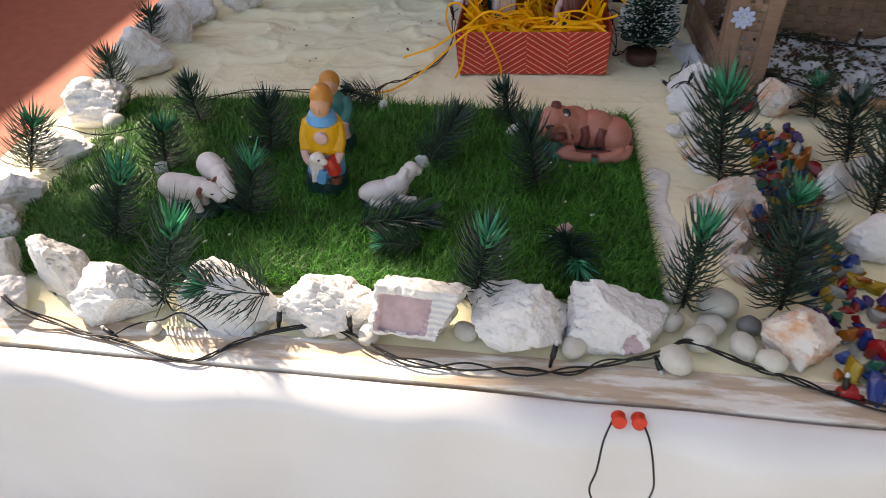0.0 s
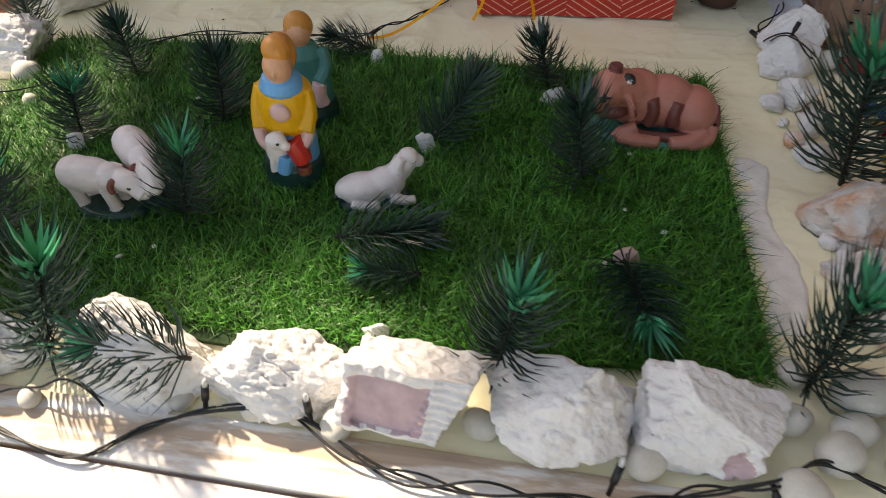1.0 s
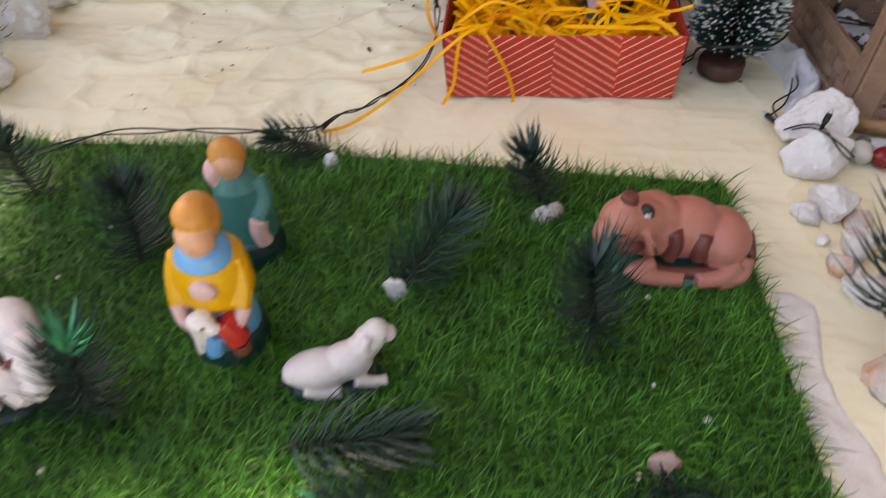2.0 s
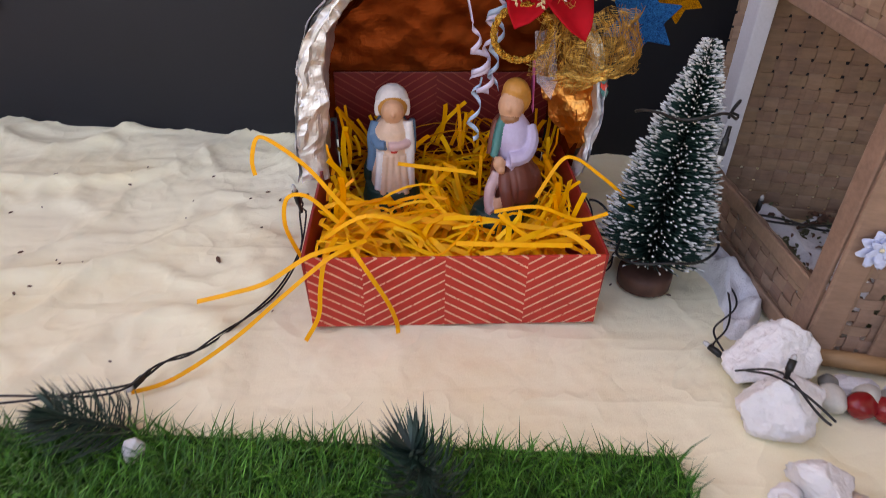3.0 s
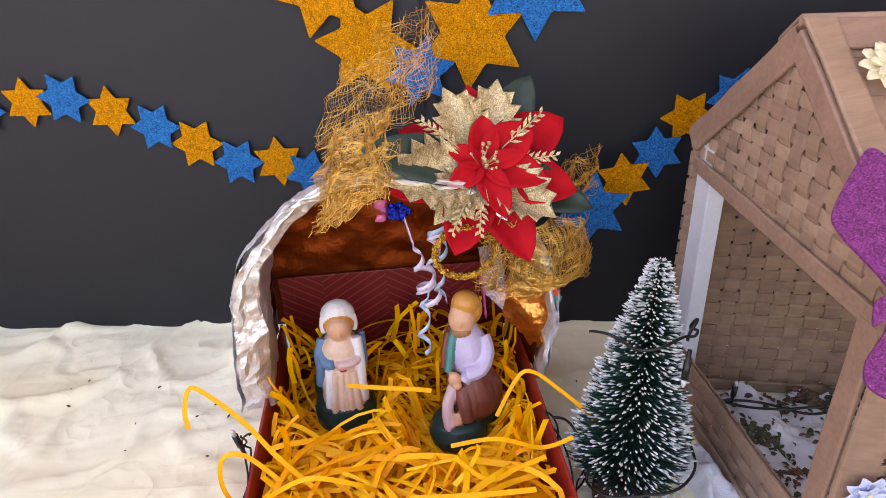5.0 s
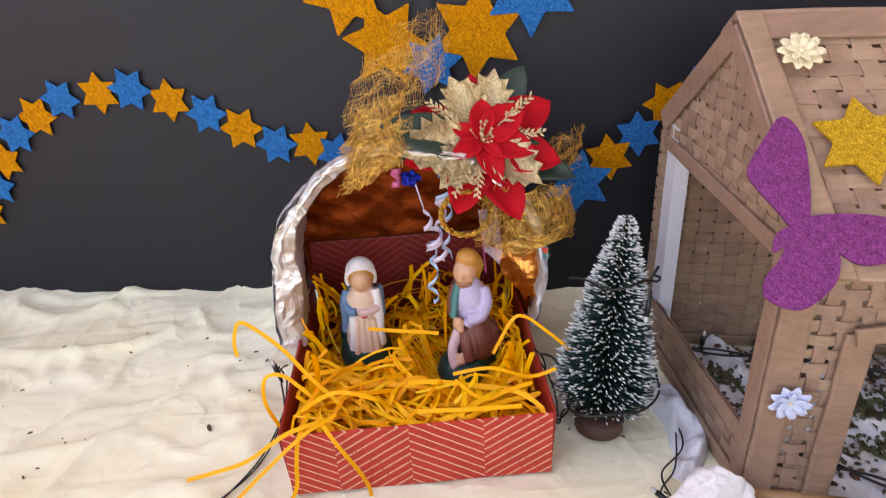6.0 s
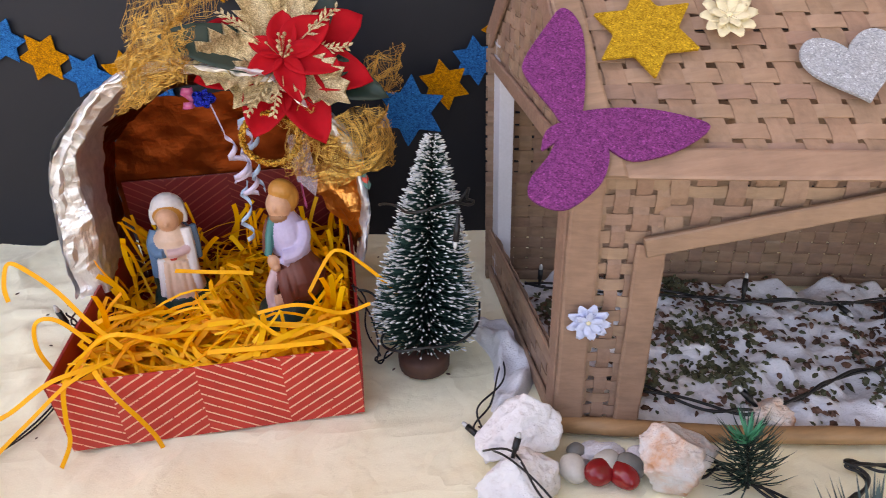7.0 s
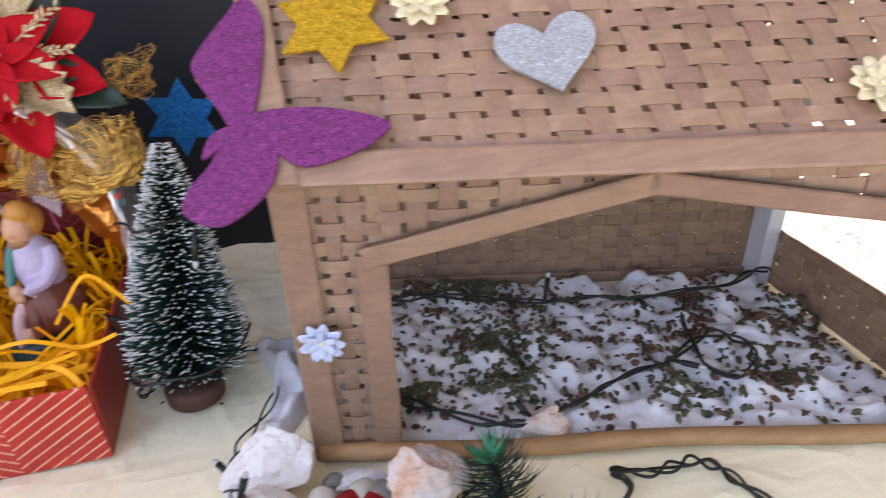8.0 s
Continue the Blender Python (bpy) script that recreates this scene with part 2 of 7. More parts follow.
M["purple_glit"] = glitter("purple_glitter", (0.23, 0.048, 0.185), (0.12, 0.022, 0.10), 0.1)
M["silver_glit"] = glitter("silver_glitter", (0.44, 0.49, 0.54), (0.33, 0.37, 0.41), 0.3)
M["champ_glit"] = glitter("champagne_glitter", (0.72, 0.57, 0.33), (0.36, 0.24, 0.11), 0.4)
M["net"] = island("gold_threads", (0.26, 0.110, 0.014), (0.84, 0.47, 0.105), 0.33, 0.7)
M["net"].node_tree.nodes["Principled BSDF"].inputs["Metallic"].default_value = 0.7
M["ring"] = foil("gold_tinsel", (0.85, 0.50, 0.10), 0.25, 400)
M["velvet"] = surface("red_velvet", (0.46, 0.004, 0.010), 0.75, scale=90, vary=0.15, grain=1200, bump=0.3, dist=0.0004, spec=0.2)
M["leaf"] = surface("dark_silk_leaf", (0.025, 0.05, 0.038), 0.45, scale=60, vary=0.25)
M["ribbon_blue"] = surface("pale_blue_ribbon", (0.42, 0.56, 0.74), 0.3, scale=60, vary=0.12, bump=0.05, spec=0.6)
M["ribbon"] = surface("lilac_ribbon", (0.68, 0.60, 0.78), 0.3, scale=60, vary=0.12, bump=0.05, spec=0.6)
M["pink"] = surface("pink_ribbon", (0.62, 0.12, 0.30), 0.3, scale=60, vary=0.12, bump=0.05, spec=0.6)
M["blue_foil"] = foil("blue_foil", (0.02, 0.05, 0.60), 0.25, 300)
M["organza"] = surface("white_ribbon", (0.56, 0.47, 0.52), 0.5, scale=200, vary=0.1)
M["organza"].node_tree.nodes["Principled BSDF"].inputs["Alpha"].default_value = 0.38
M["bamboo"] = bamboo("bamboo_slat", (0.345, 0.212, 0.147), "x", 0.16)
M["weave"] = bamboo("woven_bamboo", (0.380, 0.242, 0.170), "x", 0.20)
M["weave_v"] = bamboo("woven_bamboo_upright", (0.355, 0.220, 0.153), "y", 0.20)
# the same bamboo, darkened in colour for the shaded inside
M["weave_shaded"] = bamboo("shaded_woven_bamboo", (0.29, 0.178, 0.123), "x", 0.22)
M["bare"] = surface("pale_grey_board", (0.56, 0.56, 0.60), 0.7, scale=30, vary=0.08)
M["cane"] = bamboo("round_cane", (0.42, 0.23, 0.11), "x", 0.1)
M["cotton"] = surface("cotton_wool", (0.74, 0.74, 0.76), 0.95, scale=120, vary=0.07, grain=900, bump=0.7, dist=0.002, spec=0.05)
M["seed"] = island("dry_leaf_bits", (0.05, 0.026, 0.018), (0.21, 0.11, 0.075), 0.75, 0.2)
M["moss"] = island("dry_moss_bits", (0.035, 0.038, 0.020), (0.13, 0.135, 0.075), 0.8, 0.2)
M["bristle"] = island("green_bristles", (0.014, 0.042, 0.036), (0.034, 0.100, 0.082), 0.5, 0.3)
M["frost"] = island("frosted_tips", (0.50, 0.53, 0.53), (0.82, 0.84, 0.84), 0.8, 0.1)
M["bark"] = surface("brown_wood_base", (0.10, 0.045, 0.032), 0.65, scale=80, vary=0.25, bump=0.4)
M["cream_flower"] = surface("cream_paper_flower", (0.76, 0.67, 0.44), 0.7, scale=200, vary=0.1)
M["blue_flower"] = surface("pale_blue_paper_flower", (0.58, 0.64, 0.84), 0.7, scale=200, vary=0.1)
M["pin"] = surface("red_plastic", (0.75, 0.035, 0.012), 0.3, bump=0.0, spec=0.5)


def paint(name, c, rough=0.38):
    M[name] = surface(name, c, rough, scale=70, vary=0.10, grain=420, bump=0.2, dist=0.0006, spec=0.45)


for nm, c in (("p_skin", (0.66, 0.34, 0.20)), ("p_beard", (0.34, 0.15, 0.07)), ("p_hair", (0.60, 0.25, 0.05)), ("p_yellow", (0.72, 0.36, 0.012)), ("p_blue", (0.10, 0.36, 0.66)),
              ("p_teal", (0.03, 0.19, 0.17)), ("p_green", (0.006, 0.040, 0.036)), ("p_red", (0.55, 0.03, 0.02)), ("p_white", (0.74, 0.68, 0.66)),
              ("p_lilac", (0.50, 0.42, 0.58)), ("p_brown", (0.20, 0.055, 0.035)), ("p_cream", (0.74, 0.50, 0.36)), ("p_rose", (0.66, 0.42, 0.40)),
              ("p_ox", (0.50, 0.185, 0.135)), ("p_oxdark", (0.17, 0.045, 0.036)), ("p_black", (0.02, 0.018, 0.018)), ("p_bluegrey", (0.10, 0.20, 0.32))):
    paint(nm, c)
STONE_COLOURS = {"red": (0.55, 0.015, 0.02), "blue": (0.01, 0.07, 0.42), "yellow": (0.72, 0.46, 0.02), "green": (0.01, 0.20, 0.13),
                 "orange": (0.72, 0.20, 0.02), "white": (0.70, 0.70, 0.66), "violet": (0.10, 0.03, 0.22)}
for nm, c in STONE_COLOURS.items():
    M["s_" + nm] = surface("dyed_stone_" + nm, tint(c, 0.5), 0.22, scale=90, vary=0.2, grain=500, bump=0.12, spec=0.6)

# ---- mesh helpers ----


def mesh_ob(name, bm, material, parent=None, smooth=False):
    me = bpy.data.meshes.new(name)
    bm.to_mesh(me)
    bm.free()
    for m in material if isinstance(material, (list, tuple)) else [material]:
        me.materials.append(m)
    if smooth:
        me.polygons.foreach_set("use_smooth", [True] * len(me.polygons))
    ob = new(name, me)
    ob.parent = parent
    return ob


def part(name, bm, material, parent, label="", smooth=False):
    return tagged(mesh_ob(name, bm, material, parent, smooth), label)


def raw_ob(name, verts, faces, material, parent=None, smooth=False):
    """A mesh from arrays, for sheets and for many small pieces."""
    me = bpy.data.meshes.new(name)
    me.from_pydata([tuple(v) for v in verts], [], faces)
    me.materials.append(material)
    if smooth:
        me.polygons.foreach_set("use_smooth", [True] * len(me.polygons))
    ob = new(name, me)
    ob.parent = parent
    return ob


def empty(name, m=None):
    ob = new(name)
    ob.empty_display_size = 0.02
    if m is not None:
        ob.matrix_basis = m
    return ob


def add_box(bm, lo, hi, bevel=0.0, mat=0, m=None):
    c = [(a + b) / 2 for a, b in zip(lo, hi)]
    d = [b - a for a, b in zip(lo, hi)]
    got = bmesh.ops.create_cube(bm, size=1, matrix=(m or Matrix()) @ Matrix.Translation(c) @ Matrix.Diagonal((*d, 1)))
    vs = got["verts"]
    fs = {f for v in vs for f in v.link_faces}
    for f in fs:
        f.material_index = mat
    if bevel:
        es = list({e for v in vs for e in v.link_edges})
        bmesh.ops.bevel(bm, geom=es, offset=bevel, segments=2, affect="EDGES", profile=0.6)
    return vs


def add_ball(bm, c, r, mat=0, m=None, seg=14, rings=9):
    """An ellipsoid of half axes r at c."""
    r = (r, r, r) if isinstance(r, (int, float)) else r
    got = bmesh.ops.create_uvsphere(bm, u_segments=seg, v_segments=rings, radius=1, matrix=Matrix.Translation(c) @ (m or Matrix()) @ Matrix.Diagonal((*r, 1)))
    for f in {f for v in got["verts"] for f in v.link_faces}:
        f.material_index, f.smooth = mat, True
    return got["verts"]


def add_tube(bm, pts, radii, seg=8, mat=0, cap=True):
    """A tube along points; radii a number or one for each point."""
    pts = [Vector(p) for p in pts]
    radii = [radii] * len(pts) if isinstance(radii, (int, float)) else radii
    rings, side = [], None
    for k, p in enumerate(pts):
        d = (pts[min(k + 1, len(pts) - 1)] - pts[max(k - 1, 0)]).normalized()
        if side is None or side.cross(d).length < 1e-6:
            side = d.orthogonal()
        side = (side - d * side.dot(d)).normalized()
        up = d.cross(side)
        rings.append([bm.verts.new(p + radii[k] * (math.cos(a) * side + math.sin(a) * up)) for a in (2 * math.pi * j / seg for j in range(seg))])
    for r0, r1 in zip(rings, rings[1:]):
        for j in range(seg):
            f = bm.faces.new((r0[j], r0[(j + 1) % seg], r1[(j + 1) % seg], r1[j]))
            f.material_index, f.smooth = mat, True
    if cap:
        for r in (rings[0][::-1], rings[-1]):
            bm.faces.new(r).material_index = mat
    return rings


def add_lathe(bm, profile, c=(0, 0, 0), squash=(1, 1), seg=20, mats=None, m=None):
    """A turned body: profile rows of (radius, height, shift_x, shift_y); mats gives a slot for each band."""
    m = m or Matrix()
    rings = []
    for row in profile:
        r, z = row[0], row[1]
        ox, oy = (row[2], row[3]) if len(row) > 2 else (0, 0)
        rings.append([bm.verts.new(m @ Vector((c[0] + ox + r * squash[0] * math.cos(a), c[1] + oy + r * squash[1] * math.sin(a), c[2] + z))) for a in (2 * math.pi * j / seg for j in range(seg))])
    for k, (r0, r1) in enumerate(zip(rings, rings[1:])):
        for j in range(seg):
            f = bm.faces.new((r0[j], r0[(j + 1) % seg], r1[(j + 1) % seg], r1[j]))
            f.smooth = True
            if mats:
                f.material_index = mats[k]
    for r, k in ((rings[0][::-1], 0), (rings[-1], -1)):
        f = bm.faces.new(r)
        if mats:
            f.material_index = mats[k]


def add_plate(bm, outline, thick, place, mat=0):
    """A flat cut-out: an outline in a plane, given thickness; place(u, v, h) maps it into space."""
    n = len(outline)
    lo = [bm.verts.new(place(u, v, 0)) for u, v in outline]
    hi = [bm.verts.new(place(u, v, thick)) for u, v in outline]
    cu, cv = sum(u for u, _ in outline) / n, sum(v for _, v in outline) / n
    mid = bm.verts.new(place(cu, cv, thick))
    back = bm.verts.new(place(cu, cv, 0))
    for k in range(n):
        j = (k + 1) % n
        for vs in ((hi[k], hi[j], mid), (lo[j], lo[k], back), (lo[k], lo[j], hi[j], hi[k])):
            bm.faces.new(vs).material_index = mat


def smooth_line(pts, n=8, closed=False):
    """A curve through the points."""
    pts = [Vector(p) for p in pts]
    out, count = [], len(pts)
    for k in range(count if closed else count - 1):
        p = [pts[(k + d) % count] if closed else pts[min(max(k + d, 0), count - 1)] for d in (-1, 0, 1, 2)]
        for j in range(n):
            t = j / n
            out.append(0.5 * (2 * p[1] + (p[2] - p[0]) * t + (2 * p[0] - 5 * p[1] + 4 * p[2] - p[3]) * t * t + (3 * p[1] - p[0] - 3 * p[2] + p[3]) * t ** 3))
    if not closed:
        out.append(pts[-1])
    return out


def add_ribbon(bm, pts, width, normal=None, mat=0, twist=0.0, thick=0.0004):
    """A flat strip of paper along points."""
    pts = [Vector(p) for p in pts]
    rows = []
    for k, p in enumerate(pts):
        d = (pts[min(k + 1, len(pts) - 1)] - pts[max(k - 1, 0)]).normalized()
        n = Vector(normal or (0, 0, 1))
        side = d.cross(n)
        side = d.orthogonal().normalized() if side.length < 1e-4 else side.normalized()
        side = Matrix.Rotation(twist * k / len(pts), 3, d) @ side
        up = side.cross(d) * thick / 2
        rows.append([bm.verts.new(q) for q in (p - side * width / 2 + up, p + side * width / 2 + up, p + side * width / 2 - up, p - side * width / 2 - up)])
    for r0, r1 in zip(rows, rows[1:]):
        for j in range(4):
            bm.faces.new((r0[j], r0[(j + 1) % 4], r1[(j + 1) % 4], r1[j])).material_index = mat
    for r in (rows[0][::-1], rows[-1]):
        bm.faces.new(r).material_index = mat


def recalc(bm):
    bmesh.ops.recalc_face_normals(bm, faces=bm.faces)
    return bm


def structure(ob, label, category):
    return tagged(ob, label, category, kind="structure")


# ---- the setting: table, cloth, backdrop, room ----
def backdrop_y(x):
    return 0.298 - 0.15 * x


def fold(x, y):
    """Wrinkles of the cloth, strongest over its open back part."""
    w = max(0.0, min(1.0, (y + 0.12) / 0.16)) * (0.35 + 0.65 * max(0.0, min(1.0, (0.05 - x) / 0.2)))
    a = noise.noise((x * 7.0 + 3, y * 11.0, 0.3)) + 0.4 * noise.noise((x * 16.0 - y * 9, y * 22.0 + x * 8, 1.7)) + 0.12 * noise.noise((x * 38.0, y * 44.0 + x * 20, 4.7))
    ridge = max(0.0, 1 - abs(noise.noise((x * 5.5 + y * 3, y * 8.0 - x * 4, 5.1))) * 5) ** 2 + 0.6 * max(0.0, 1 - abs(noise.noise((x * 13 - y * 6, y * 17 + x * 5, 8.1))) * 6) ** 2
    return -0.003 * w + 0.0060 * w * a + 0.008 * w * ridge + 0.0006 * noise.noise((x * 30, y * 40, 2)) - 0.001


NX, NY = 230, 150
verts, faces = [], []
for j in range(NY + 1):
    for i in range(NX + 1):
        x = -0.642 + 1.34 * i / NX
        y0, y1 = -0.507 - 0.035 * (x - 0.1), backdrop_y(x) + 0.02
        y = y0 + (y1 - y0) * j / NY
        verts.append((x, y, fold(x, y)))
faces = [(j * (NX + 1) + i, j * (NX + 1) + i + 1, (j + 1) * (NX + 1) + i + 1, (j + 1) * (NX + 1) + i) for j in range(NY) for i in range(NX)]
structure(raw_ob("table_cloth", verts, faces, M["cloth"], smooth=True), "wrinkled cream cotton cloth spread over the display table", "cloth")

# left uncovered, the dark brown edge stands in for the shadow band there
bm = bmesh.new()
add_box(bm, (-0.668, -0.505, -0.06), (0.698, 0.62, -0.030), 0.003)
table = structure(mesh_ob("table_top", bm, M["bark"]), "low wooden display table under the cloth", "table")
for x, y in ((-0.62, -0.46), (0.65, -0.46), (-0.62, 0.57), (0.65, 0.57)):
    bm = bmesh.new()
    add_box(bm, (x - 0.025, y - 0.025, -0.46), (x + 0.025, y + 0.025, -0.0595), 0.003)
    part("leg", bm, M["bark"], table)

bm = bmesh.new()
rot = pose(0.1, -0.5165, 0, 0, 0, -2.0)
add_box(bm, (-0.77, -0.016, -0.016), (0.595, 0.018, 0.0012), 0.0015, m=rot)
structure(mesh_ob("front_trim", bm, M["plank"]), "pale worn wooden plank along the table's front edge", "plank")

# white sheet hanging at the front of the table
verts, faces = [], []
for j in range(33):
    for i in range(181):
        x = -0.72 + 1.41 * i / 180
        turn = min(1.0, j / 9) * math.pi / 2
        z = -0.022 * (1 - math.cos(turn)) - 0.44 * max(0, j - 9) / 23
        sag = min(1.0, j / 12)
        y = -0.5335 - 0.035 * (x - 0.1) - 0.002 - 0.026 * math.sin(turn) - sag * (0.008 * noise.noise((x * 9, z * 3, 4)) + 0.004 * math.sin(x * 38 + 2 * noise.noise((x * 4, z * 5, 0))))
        verts.append((x, y, z - 0.002 + 0.002 * noise.noise((x * 12, 0, 9)) * (j == 0)))
faces = [(j * 181 + i, j * 181 + i + 1, (j + 1) * 181 + i + 1, (j + 1) * 181 + i) for j in range(32) for i in range(180)]
sheet = raw_ob("front_sheet", verts, faces, M["sheet"], smooth=True)
sheet.modifiers.new("thickness", "SOLIDIFY").thickness = 0.0012
structure(sheet, "plain white sheet hanging down the table's front", "cloth")

# black paper backdrop, in two overlapping lengths
for nm, x0, x1, off in (("backdrop", -0.665, 0.06, 0.0), ("backdrop", 0.04, 0.695, -0.0016)):
    verts, faces = [], []
    n = 60
    for j in range(31):
        for i in range(n + 1):
            x = x0 + (x1 - x0) * i / n
            z = -0.035 + 0.50 * j / 30
            verts.append((x, backdrop_y(x) + off + 0.004 * noise.noise((x * 5, z * 4, 8)) - 0.002 * math.sin(z * 7), z))
    faces = [(j * (n + 1) + i, j * (n + 1) + i + 1, (j + 1) * (n + 1) + i + 1, (j + 1) * (n + 1) + i) for j in range(30) for i in range(n)]
    ob = raw_ob(nm, verts, faces, M["black"], smooth=True)
    ob.modifiers.new("thickness", "SOLIDIFY").thickness = 0.0015
    structure(ob, "matt black paper backdrop behind the display", "backdrop")

bm = bmesh.new()
add_box(bm, (-14, -0.75, -0.55), (0.72, 14, -0.46))
structure(mesh_ob("floor", bm, M["floor"]), "terracotta red cement floor", "floor")
bm = bmesh.new()
add_box(bm, (-14, -14, -0.56), (14, -0.75, -0.464))
structure(mesh_ob("ground", bm, M["yard"]), "plain grey cement yard before the porch", "ground")
bm = bmesh.new()
add_box(bm, (0.72, -0.75, -0.55), (14, 14, -0.458))
structure(mesh_ob("floor_side", bm, M["pale_cement"]), "pale whitewashed cement paving beside the porch", "floor")
# added out of view to keep sky light off the right side
bm = bmesh.new()
add_box(bm, (1.62, -2.4, -0.46), (1.74, 3.4, 1.6))
structure(mesh_ob("wall_east", bm, M["dim_plaster"]), "unseen dull rough plaster wall added beyond the paving to block light", "wall")
bm = bmesh.new()
add_box(bm, (-4.2, 3.4, -0.46), (2.22, 3.52, 0.9))
structure(mesh_ob("wall_north", bm, M["plaster"]), "plain plaster wall behind the table", "wall")

# added out of view; its height sets how much left light comes in
bm = bmesh.new()
add_box(bm, (-2.95, -1.4, -0.46), (-2.80, 2.9, 1.05))
structure(mesh_ob("wall_west", bm, M["dim_plaster"]), "unseen dull plaster wall added to block low light from the left", "wall")

# unseen roof added to shade the table; its gaps let the low sun through
CEIL_Z = 1.6
SHIFT = SUN_DIR * (CEIL_Z / SUN_DIR.z)
# sun patches wanted on the table; the gaps are cut to match
LIT = [(-0.46, -0.04, -0.550, -0.460), (-0.25, -0.07, -0.460, -0.380), (-0.66, -0.41, -0.31, -0.11)]
HOLES = [(a + SHIFT.x, b + SHIFT.x, c + SHIFT.y, d + SHIFT.y) for a, b, c, d in LIT]
xs = sorted({-1.35 + SHIFT.x, 1.74, *[h[0] for h in HOLES], *[h[1] for h in HOLES]})
ys = sorted({-0.75 + SHIFT.y, 0.60 + SHIFT.y, *[h[2] for h in HOLES], *[h[3] for h in HOLES]})
bm = bmesh.new()
for x0, x1 in zip(xs, xs[1:]):
    for y0, y1 in zip(ys, ys[1:]):
        cx, cy = (x0 + x1) / 2, (y0 + y1) / 2
        if not any(a < cx < b and c < cy < d for a, b, c, d in HOLES):
            add_box(bm, (x0, y0, CEIL_Z), (x1, y1, CEIL_Z + 0.02))
# added cover out of view that dims the right front
add_box(bm, (0.14, -2.4, CEIL_Z), (1.74, -0.752 + SHIFT.y, CEIL_Z + 0.02))
add_box(bm, (-1.35 + SHIFT.x, 0.605 + SHIFT.y, CEIL_Z), (-1.75, 3.5, CEIL_Z + 0.02))
structure(mesh_ob("ceiling", bm, M["soffit"]), "unseen roof added to shade the table, with gaps for sun patches", "ceiling")

# ---- the woven bamboo hut ----


def hut_at(a, b, z):
    """A place in the hut: a along its front, b into its depth."""
    return Vector((0.231 + 0.97 * a, -0.039 - 0.25 * a + b, z))


def roof_front(a, s, h=0.0):
    """On the front roof slope: s along b, h above the slope."""
    n = Vector((-0.162, -0.630, 0.760))
    return hut_at(a, s, 0.207 + 0.83 * (s + 0.0232)) + n * h


def roof_back(a, s, h=0.0):
    n = Vector((0.166, 0.645, 0.746))
    return hut_at(a, s, 0.319 - 0.90 * (s - 0.112)) + n * h


def clip_line(poly, axis, value):
    """The span in which the line (axis = value) lies inside a convex outline."""
    hits = []
    for p, q in zip(poly, poly[1:] + poly[:1]):
        a, b = p[axis] - value, q[axis] - value
        if (a <= 0 < b) or (b <= 0 < a):
            hits.append(p[1 - axis] + (q[1 - axis] - p[1 - axis]) * a / (a - b))
    return (min(hits), max(hits)) if len(hits) > 1 else None


def weave(owner, place, poly, pu, pv, wu, wv, rng, lift=0.0011, shade=("weave", "weave_v")):
    """Flat bamboo strips plaited over and under each other inside an outline; each strip is a piece of its own."""
    u0, u1 = min(p[0] for p in poly), max(p[0] for p in poly)
    v0, v1 = min(p[1] for p in poly), max(p[1] for p in poly)
    nu, nv = int((u1 - u0) / pu) + 1, int((v1 - v0) / pv) + 1
    for kind, count, start, pitch, width in (("v", nu, u0, pu, wu), ("h", nv, v0, pv, wv)):
        axis = 0 if kind == "v" else 1
        for k in range(count):
            at = start + (k + 0.5) * pitch + rng.uniform(-0.06, 0.06) * pitch
            span = clip_line(poly, axis, at)
            if not span or span[1] - span[0] < 0.004:
                continue
            cross = pv if kind == "v" else pu
            o = v0 if kind == "v" else u0
            n = max(2, int((span[1] - span[0]) / (cross / 4)) + 1)
            w = width * rng.uniform(0.88, 1.06)
            bm = bmesh.new()
            rows = []
            for j in range(n + 1):
                t = span[0] + (span[1] - span[0]) * j / n
                c = math.cos(math.pi * ((t - o) / cross - 0.5)) * (1 if k % 2 == 0 else -1) * (1 if kind == "v" else -1)
                h = lift * max(-1.0, min(1.0, 1.7 * c))
                pts = []
                for e, g in ((-1, 0.0), (1, 0.0), (1, 0.0007), (-1, 0.0007)):
                    off = at + e * w / 2 + rng.uniform(-0.0002, 0.0002)
                    pts.append(bm.verts.new(place(off, t, h + g) if kind == "v" else place(t, off, h + g)))
                rows.append(pts)
            for r0, r1 in zip(rows, rows[1:]):
                for j in range(4):
                    bm.faces.new((r0[j], r0[(j + 1) % 4], r1[(j + 1) % 4], r1[j]))
            bm.faces.new(rows[0][::-1])
            bm.faces.new(rows[-1])
            recalc(bm)
            part("strip", bm, M[shade[1]] if kind == "v" else M[shade[0]], owner)


def lath(bm, place, p, q, width, thick=0.0022, lift=0.0015, mat=0):
    """A split-bamboo lath between two points of a plane, a little uneven."""
    p, q = Vector(p), Vector(q)
    d = (q - p).normalized()
    s = Vector((-d.y, d.x)) * width / 2
    n = 6
    rows = []
    for k in range(n + 1):
        c = p.lerp(q, k / n)
        w = 1 + 0.05 * math.sin(k * 2.1 + p.x * 70)
        rows.append([bm.verts.new(place(c.x + e * s.x * w, c.y + e * s.y * w, lift + h)) for e, h in ((-1, 0), (1, 0), (1, thick * 0.7), (0.82, thick), (-0.82, thick), (-1, thick * 0.7))])
    for r0, r1 in zip(rows, rows[1:]):
        for j in range(6):
            bm.faces.new((r0[j], r0[(j + 1) % 6], r1[(j + 1) % 6], r1[j])).material_index = mat
    bm.faces.new(rows[0][::-1])
    bm.faces.new(rows[-1])


